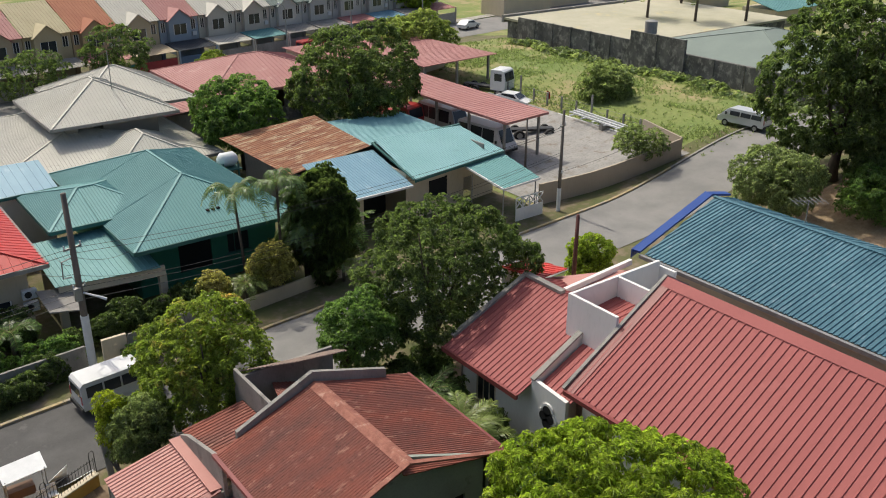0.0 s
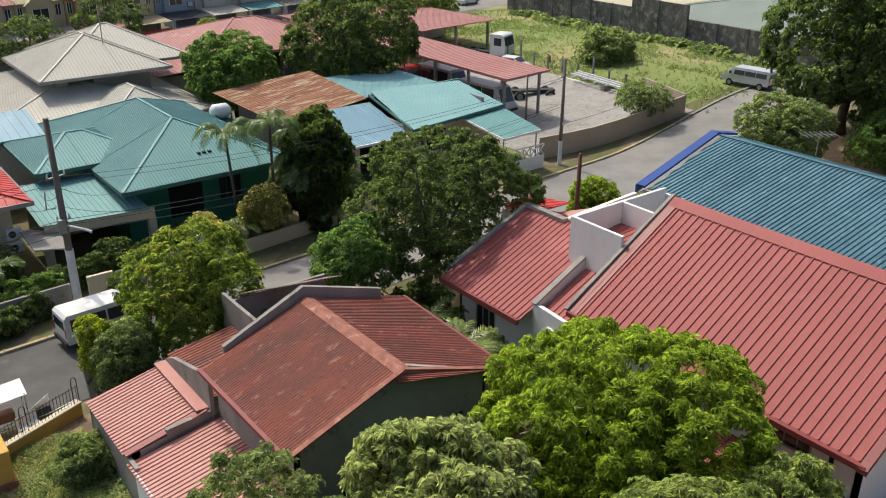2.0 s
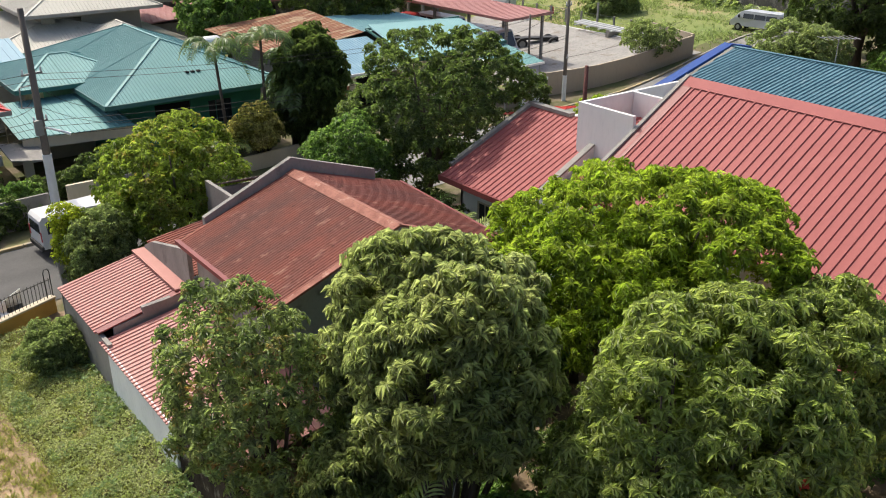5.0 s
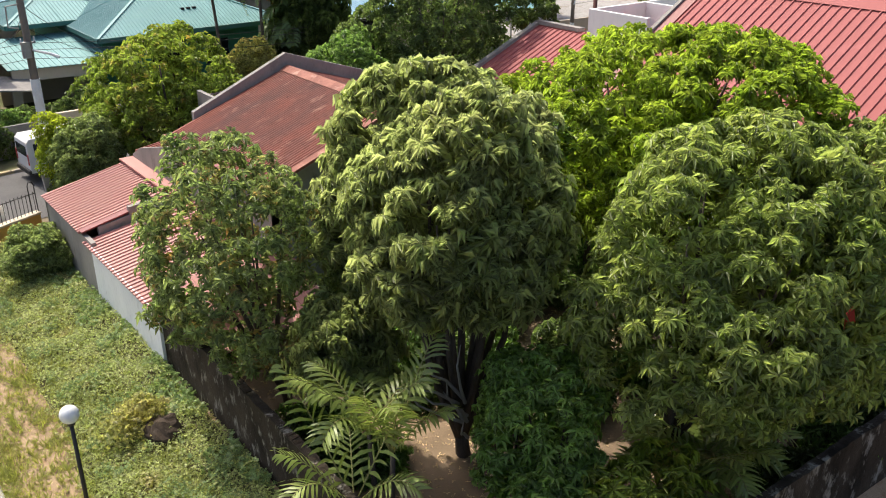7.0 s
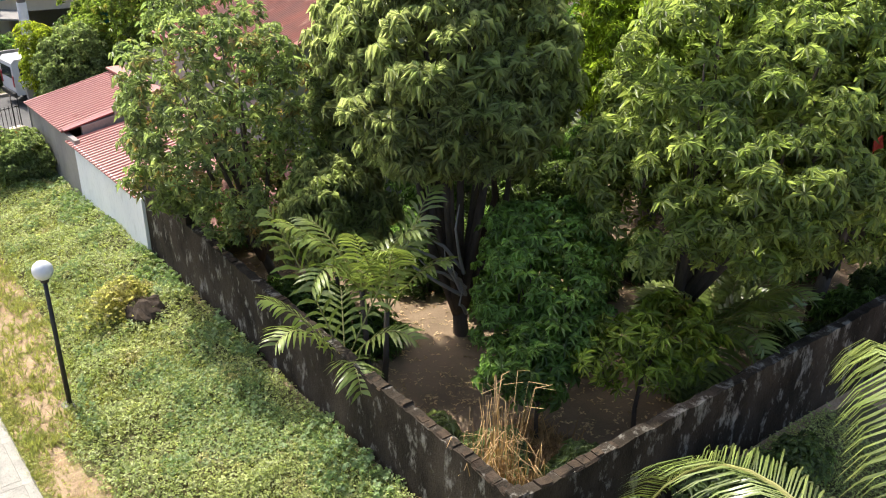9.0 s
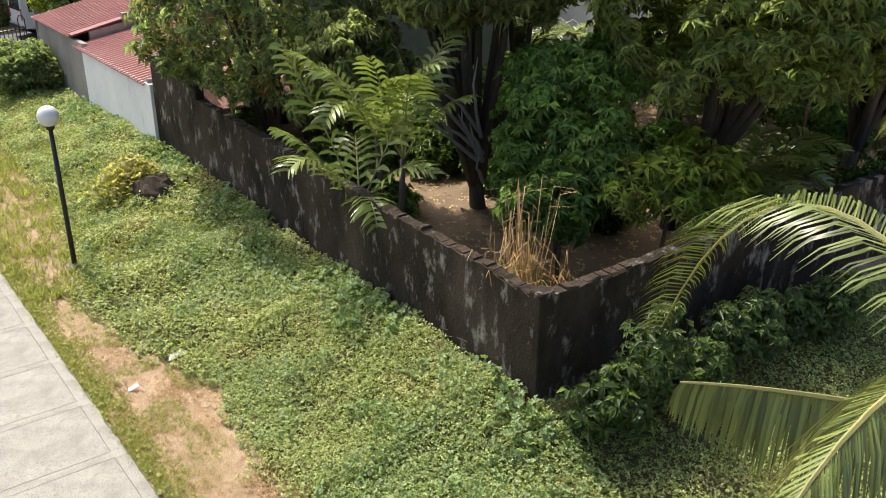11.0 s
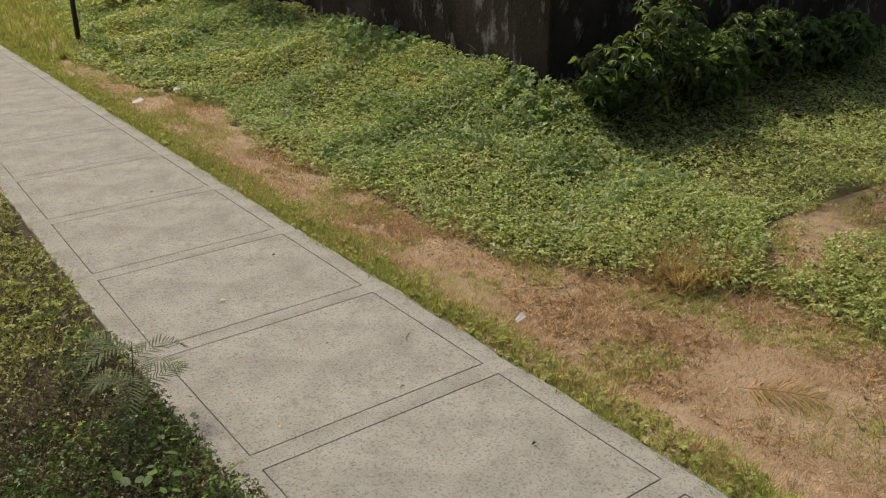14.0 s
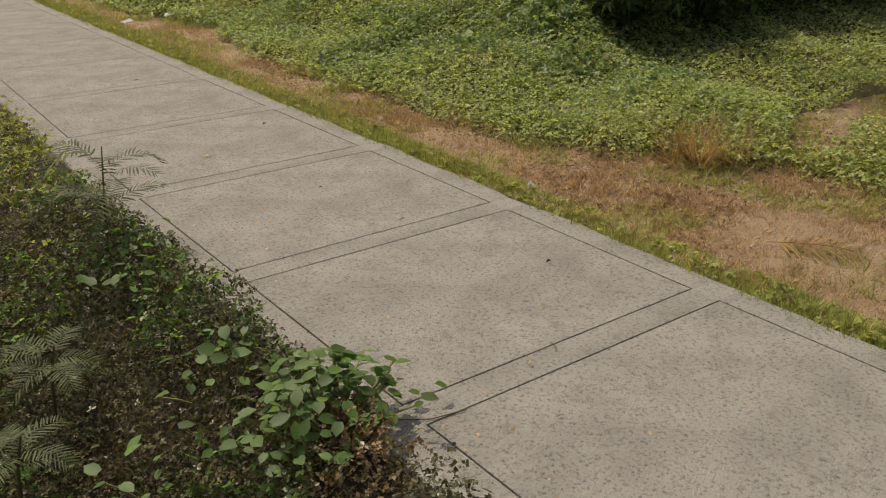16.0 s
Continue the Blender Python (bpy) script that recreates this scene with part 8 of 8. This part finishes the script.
    cover("path_grass", "yellow-green grass left of the path", sown(9000, -6, 0.45, 4.5, 20, left, rng), tuft, 0.13, GRASS_GREEN, rng, 0.0, 0.5, 0.05, cat="grass")
    cover("lot_grass", "uneven green grass and weeds on the vacant lot", sown(7000, 63.5, 84, 45, 96, lambda a, b: 0.15 + 0.85 * (patch(a, b, 0.35) > 0.02), rng), blades(9, 1.0, 0.12, 1.2, rng), 0.26, LEAF_PALE, rng, 0.0, 0.5, cat="grass")
    cover("lot_weeds", "taller weed clumps along the lot wall", sown(900, 80.5, 84, 45, 92, lambda a, b: (a - 80.5) / 3.5 * (patch(a, b, 0.6) > -0.1), rng), sprig, 0.5, LEAF_PALE, rng, 0.5, 0.6)
    # garden litter inside the wall and grass across the lot
    cover("leaf_litter", "fallen dry leaves on the garden earth", sown(5000, 7.4, 22, 7.6, 22, lambda a, b: 1.0, rng), rosette(3, 1.0, 0.5, 0.1, 0.1, rng), 0.09, GRASS_DRY, rng, 0.02, 0.3, cat="litter")


ground_cover()


def heart_leaf():
    v = np.array([(0, 0, 0), (0.28, 0.36, 0.05), (0.62, 0.34, 0.06), (1.0, 0, -0.06), (0.62, -0.34, 0.06), (0.28, -0.36, 0.05), (-0.06, 0.2, 0.02), (-0.06, -0.2, 0.02), (0.5, 0, 0.0)])
    f = np.array([(0, 6, 1), (0, 1, 8), (8, 1, 2), (8, 2, 3), (8, 3, 4), (8, 4, 5), (0, 8, 5), (0, 5, 7)])
    return v, f


def broad_weeds():
    rng = np.random.default_rng(8)
    for k, (a, b, n, r, sz) in enumerate(((0.36, 1.12, 170, 0.24, 0.055), (0.22, 0.98, 60, 0.26, 0.055), (0.18, 1.6, 26, 0.22, 0.07), (0.2, 2.5, 16, 0.2, 0.06), (-0.15, 1.4, 16, 0.25, 0.06), (0.3, 3.0, 12, 0.15, 0.05))):
        t = thing("broadleaf_weed", (a, b, ground_z(a, b)), "leafy weed with broad heart-shaped leaves by the path", "weed", "broadleaf weeds")
        d = rng.normal(size=(n, 2)) * r * 0.55
        z = 0.13 + 0.17 * np.exp(-(d**2).sum(1) / (r * r)) + rng.uniform(-0.05, 0.05, n)
        pts = np.column_stack([d, z])
        nrm = np.column_stack([d * 1.3 + rng.normal(size=(n, 2)) * 0.25, np.ones(n)])
        V, F = spread(*heart_leaf(), pts, frames_for(nrm, rng), sz * rng.uniform(0.6, 1.25, n))
        ob = new("foliage", fast_mesh("foliage", V, F, [BROADLEAF]))
        ob.parent = t
        for p in pts[::4]:
            part("stem", MB().tube([(p[0] * 0.2, p[1] * 0.2, 0), (p[0] * 0.7, p[1] * 0.7, p[2] * 0.7), tuple(p)], 0.004, 4), RACHIS, t)


broad_weeds()


def seedling(at, height, leaves, size, seed, label):
    """A thin stem with feathery pinnate leaves."""
    rng = np.random.default_rng(seed)
    t = thing("feathery_seedling", at, label, "seedling", "feathery seedlings")
    top = Vector((0.05, 0.0, height))
    part("stem", MB().tube([(0, 0, -0.05), (0.02, 0.02, height * 0.5), top], [0.008, 0.006, 0.003], 5), WEED_BROWN, t)
    for i in range(leaves):
        path, v, f = frond(size * rng.uniform(0.8, 1.2), rng.uniform(0.2, 0.7), rng.uniform(0.4, 0.8), 15, size * 0.3, size * 0.035, 0.15, rng, 0.1)
        rot = np.array(Matrix.Rotation(2 * math.pi * i / leaves * 1.7, 3, "Z"))
        v = v @ rot.T + np.array((0.03, 0, height * (0.55 + 0.45 * i / leaves)))
        ob = new("feather_leaf", fast_mesh("feather_leaf", v, f, [LEAF_FERN]))
        ob.parent = t


seedling((0.22, 3.2, -0.1), 0.75, 10, 0.34, 1, "feathery green seedling with a thin stem by the path")
seedling((-0.35, 2.2, -0.15), 0.32, 9, 0.26, 2, "low feathery seedling among withered weeds")
seedling((-0.6, 1.7, -0.15), 0.28, 8, 0.24, 3, "small feathery seedling among withered weeds")


def overhanging_branch():
    rng = np.random.default_rng(5)
    t = thing("roadside_tree", (-2.6, 2.6, -0.3), "slender tree with rows of pointed leaves leaning over the path", "tree")

    def outward(points, by=1.18):
        """The twig's points, set farther out along the reach of the bough."""
        o = Vector((1.861, -3.537, 5.952))
        return [tuple(o + (Vector(p) - o) * by) for p in points]
    stem = outward([(2.02, -0.97, 4.71), (2.16, -0.94, 4.80), (2.26, -0.91, 4.91), (2.31, -0.89, 4.99), (2.37, -0.86, 5.08)])
    part("trunk", MB().tube([(0, 0, 0), (0.1, -0.1, 2.2), (0.9, -0.5, 4.0)] + stem[:1], [0.07, 0.055, 0.035, 0.014], 7), BARK, t, smooth=True)
    part("stem", MB().tube(stem, [0.012, 0.01, 0.008, 0.007, 0.005], 6), RACHIS, t, smooth=True)
    twigs = [((2.37, -0.86, 5.08), (2.35, -0.84, 5.15), (2.41, -0.84, 5.18)),
             ((2.36, -0.91, 5.10), (2.43, -0.92, 5.11), (2.51, -0.93, 5.13), (2.56, -0.94, 5.14)),
             ((2.35, -0.96, 5.09), (2.40, -0.98, 5.07), (2.47, -1.00, 5.07), (2.51, -1.01, 5.06)),
             ((2.33, -1.03, 5.05), (2.39, -1.07, 4.97), (2.44, -1.09, 4.94), (2.50, -1.12, 4.92), (2.54, -1.15, 4.88)),
             ((2.21, -1.08, 5.00), (2.23, -1.12, 4.92), (2.21, -1.17, 4.81), (2.19, -1.20, 4.73), (2.18, -1.23, 4.67)),
             ((2.26, -0.95, 4.95), (2.24, -0.91, 5.05), (2.29, -0.90, 5.09), (2.32, -0.91, 5.09))]
    v, f = heart_leaf()
    v = v * np.array([1.0, 0.62, 1.0])
    for tw in (outward(w) for w in twigs):
        twig = part("twig", MB().tube(tw, 0.0035, 5), RACHIS, t)
        p = np.array(tw)
        n = 20 if len(tw) > 4 else 12
        at = np.linspace(0.05, len(p) - 1.02, n)
        at_p = np.array([p[int(k)] * (1 - k % 1) + p[int(k) + 1] * (k % 1) for k in at]) + rng.normal(size=(n, 3)) * 0.008
        along = (p[-1] - p[0]) / np.linalg.norm(p[-1] - p[0])
        turns = []
        for k in range(n):
            x = np.array([0, 0, -1.0]) + along * rng.uniform(0.1, 0.7) + rng.normal(size=3) * 0.28 + np.array([0, 0, 0.7 if rng.random() < 0.2 else 0])
            x /= np.linalg.norm(x)
            z = np.array([-0.2, -0.8, 0.5]) + rng.normal(size=3) * 0.5
            z -= x * z.dot(x)
            z /= np.linalg.norm(z)
            turns.append(np.stack([x, np.cross(z, x), z], 1))
        for k in range(n):
            V, F = spread(v, f, at_p[k:k + 1], np.array(turns[k:k + 1]), np.array([0.104 * rng.uniform(0.7, 1.15)]))
            # Most leaves get the dark leaf colour, which paints in their backlit shade.
            ob = new("leaf", fast_mesh("leaf", V, F, [LEAF_MID if rng.random() < 0.2 else LEAF_DARK]))
            ob.parent = twig


overhanging_branch()


# ---- small things ----
def lamp_post():
    z = ground_z(3.65, 16.4)
    t = thing("lamp_post", (3.65, 16.4, z), "black lamp post with a white globe beside the path", "lamp post")
    part("base", MB().box(-0.14, -0.14, -0.1, 0.14, 0.14, 0.08, c=0.02), STONE, t)
    part("post", MB().tube([(0, 0, 0.05), (0, 0, 1.5), (0, 0, 2.78)], [0.05, 0.045, 0.04], 10), BLACKM, t, smooth=True)
    part("collar", MB().tube([(0, 0, 2.76), (0, 0, 2.84)], [0.07, 0.09], 12), BLACKM, t)
    part("globe", MB().ball((0, 0, 3.0), 0.19, 18, 12), GLOBE, t, smooth=True)


lamp_post()


def stump():
    z = ground_z(6.0, 18.4)
    t = thing("tree_stump", (6.0, 18.3, z), "dark cut stump with dry yellow sprouts", "stump")
    rng = np.random.default_rng(3)
    mb = MB().ball((0, 0, 0.05), 0.5, 18, 10, squash=0.75)
    mb.v = [tuple(Vector(p) * (1 + 0.3 * noise.noise(Vector(p) * 5))) for p in mb.v]
    part("root_mass", mb, mat("charred_wood", (0.035, 0.025, 0.018), (0.07, 0.05, 0.032), 0.95, 5, 30, 2.0, 1.0), t)
    d = rng.normal(size=(900, 2)) * np.array([0.5, 0.36])
    pts = np.column_stack([d + np.array([-0.25, 0.75]), rng.uniform(0.1, 0.75, 900) * np.exp(-(d**2).sum(1) * 1.5)])
    V, F = spread(*rosette(6, 1.0, 0.6, 0.4, 0.3, rng), pts, frames_for(rng.normal(size=(900, 3)) * 0.5 + np.array([0, 0, 1]), rng), 0.085 * rng.uniform(0.7, 1.3, 900))
    ob = new("sprout_growth", fast_mesh("sprout_growth", V, F, [LEAF_CREAM]))
    ob.parent = t


stump()


def dry_stalks():
    """Withered ribbons that rise, bend over and hang."""
    rng = np.random.default_rng(4)
    t = thing("dry_reeds", (7.75, 8.3, 0.2), "clump of withered brown bent stalks behind the wall corner", "dry plants")
    for name, count, spread_, high in (("dry_straw", 80, 0.24, 2.7), ("bent_straw", 120, 0.4, 2.0)):
        vs, fs = [], []
        for i in range(count):
            p = np.array([*(rng.normal(size=2) * spread_ * 0.55), 0.0])
            az, w = rng.uniform(0, 2 * math.pi), rng.uniform(0.006, 0.014)
            d = np.array([math.cos(az), math.sin(az), 0])
            step = high * rng.uniform(0.5, 1.05) / 4
            slope, bend_at = rng.uniform(0.0, 0.07), rng.integers(3, 5)
            k = len(vs)
            for j in range(6):
                side = np.array([-d[1], d[0], 0]) * w * (1 - 0.12 * j)
                vs += [p - side, p + side]
                tilt = slope * (j + 1) if j < bend_at else rng.uniform(1.4, 2.6)
                p = p + (d * math.sin(tilt) + np.array([0, 0, math.cos(tilt)])) * step * (0.4 if j >= bend_at else 1) + rng.normal(size=3) * 0.03
            fs += [(k + 2 * m, k + 2 * m + 1, k + 2 * m + 3, k + 2 * m + 2) for m in range(5)]
        ob = new(name, fast_mesh(name, np.array(vs), np.array(fs), [STRAW]))
        ob.parent = t


dry_stalks()
rng_ = np.random.default_rng(6)
bt = thing("dead_branches", (10.7, 12.9, 0.2), "pale broken dead branches at the mango trunk", "branches")
for i_ in range(9):
    d_ = Vector((rng_.uniform(-1.5, -0.35), rng_.uniform(-0.4, 0.3), rng_.uniform(0.25, 1.25)))
    p_ = Vector((rng_.uniform(0.0, 0.25), rng_.uniform(0.0, 0.2), rng_.uniform(0.8, 1.9)))
    q_ = p_ + d_ * 0.55 + Vector((0, 0, rng_.uniform(-0.15, 0.15)))
    part("branch", MB().tube([p_, q_, p_ + d_, p_ + d_ * 1.25 + Vector((rng_.uniform(-0.2, 0.2), 0, rng_.uniform(-0.1, 0.3)))], [0.045, 0.034, 0.024, 0.01], 6), CONCPOLE, bt)
for a_, b_, s_, r_ in ((4.0, 12.2, 0.16, 0.4), (3.1, 11.6, 0.09, 1.2), (3.35, 3.4, 0.05, 0.2), (5.9, 3.1, 0.07, 0.7)):
    z_ = ground_z(a_, b_) + 0.03
    single("paper_scrap", MB((a_, b_, z_)).extrude([(a_ - s_, b_ - s_ * 0.5, z_), (a_ + s_, b_ - s_ * 0.3, z_ + 0.02), (a_ + s_ * 0.8, b_ + s_ * 0.5, z_ + 0.05), (a_ - s_ * 0.7, b_ + s_ * 0.4, z_ + 0.01)], (0, 0, 0.006)), PAPER, "crumpled white scrap of litter on the soil", "litter", "litter scraps")
for k_, (a_, b_, s_) in enumerate(((1.3, 4.45, 0.035), (1.7, 2.64, 0.022), (1.95, 1.7, 0.02), (1.2, 1.0, 0.018), (1.6, 3.4, 0.015), (2.0, 5.0, 0.02), (1.0, 6.0, 0.02), (1.75, 7.2, 0.025))):
    z_ = walk_z(b_) + 0.008
    single("dry_leaf", MB((a_, b_, z_)).extrude([(a_ - s_, b_, z_), (a_, b_ - s_ * 0.35, z_ + 0.008), (a_ + s_, b_ + s_ * 0.2, z_), (a_, b_ + s_ * 0.4, z_ + 0.012)], (0, 0, 0.003)), [GRASS_DRY, WEED_BROWN, DARK][k_ % 3], "small curled dry leaf on the footpath", "leaf", "dry leaves")
tw = thing("dead_frond", (3.95, 1.75, ground_z(3.95, 1.75)), "dry grey palm frond piece lying on the soil", "twig")
pth_, v_, f_ = frond(0.6, 0.1, 0.1, 26, 0.3, 0.012, 0.3, rng_, 0.1)
rot_ = np.array(Matrix.Rotation(-0.9, 3, "Z"))
ob_ = new("dry_blade", fast_mesh("dry_blade", v_ @ rot_.T + np.array([0, 0, 0.04]), f_, [STRAW]))
ob_.parent = tw
part("midrib", MB().tube([tuple(p) for p in pth_ @ rot_.T + np.array([0, 0, 0.04])], 0.004, 5), STRAW, tw)
# antenna on the blue building
an_ = thing("tv_antenna", (44.4, 24.2, 6.6), "bare aluminium television antenna on the blue roof", "antenna")
part("mast", MB().tube([(0, 0, 0), (0, 0, 1.5)], 0.025, 6), METAL, an_)
part("boom", MB().tube([(-0.9, 0.5, 1.5), (0.9, -0.5, 1.4)], 0.02, 6), METAL, an_)
for i_ in range(7):
    x_ = -0.8 + 0.26 * i_
    part("element", MB().tube([(x_ - 0.3, -x_ * 0.55 - 0.5, 1.46), (x_ + 0.3, -x_ * 0.55 + 0.5, 1.46)], 0.012, 5), METAL, an_)


def path_grit():
    """Crumbs, bits of leaf and stalk left on the concrete."""
    rng = np.random.default_rng(91)
    chip = (np.array([(-0.5, -0.3, 0), (0.5, -0.2, 0), (0.35, 0.4, 0), (-0.4, 0.3, 0), (0, 0.05, 0.4)]), np.array([(0, 1, 4), (1, 2, 4), (2, 3, 4), (3, 0, 4)]))
    for name, label, count, low, high, material in (("grit", "dark crumbs of soil scattered over the footpath", 900, 0.004, 0.011, CONC_DARK), ("leaf_bits", "small dry leaf bits scattered over the footpath", 260, 0.008, 0.02, GRASS_RUST)):
        b = rng.uniform(0.2, 9.0, count)
        a = np.where(rng.random(count) < 0.45, 0.5 + np.abs(rng.normal(size=count)) * 0.28, rng.uniform(0.5, 2.42, count)).clip(0.5, 2.42)
        pts = np.column_stack([a, b, [walk_z(q) + 0.001 for q in b]])
        nrm = np.column_stack([rng.normal(size=(count, 2)) * 0.05, np.ones(count)])
        V, F = spread(*chip, pts, frames_for(nrm, rng), rng.uniform(low, high, count))
        tagged(new(name, fast_mesh(name, V, F, [material])), label, "litter", kind="stuff")
    for pts in (((1.36, 1.02), (1.385, 1.05), (1.39, 1.09)), ((0.56, 1.0), (0.66, 0.93), (0.8, 0.9)), ((2.05, 3.1), (2.08, 3.16), (2.14, 3.2))):
        single("twig", MB().tube([(a, b, walk_z(b) + 0.006) for a, b in pts], 0.0024, 5), WEED_BROWN, "thin brown twig lying on the concrete footpath", "twig", "path twigs")


path_grit()
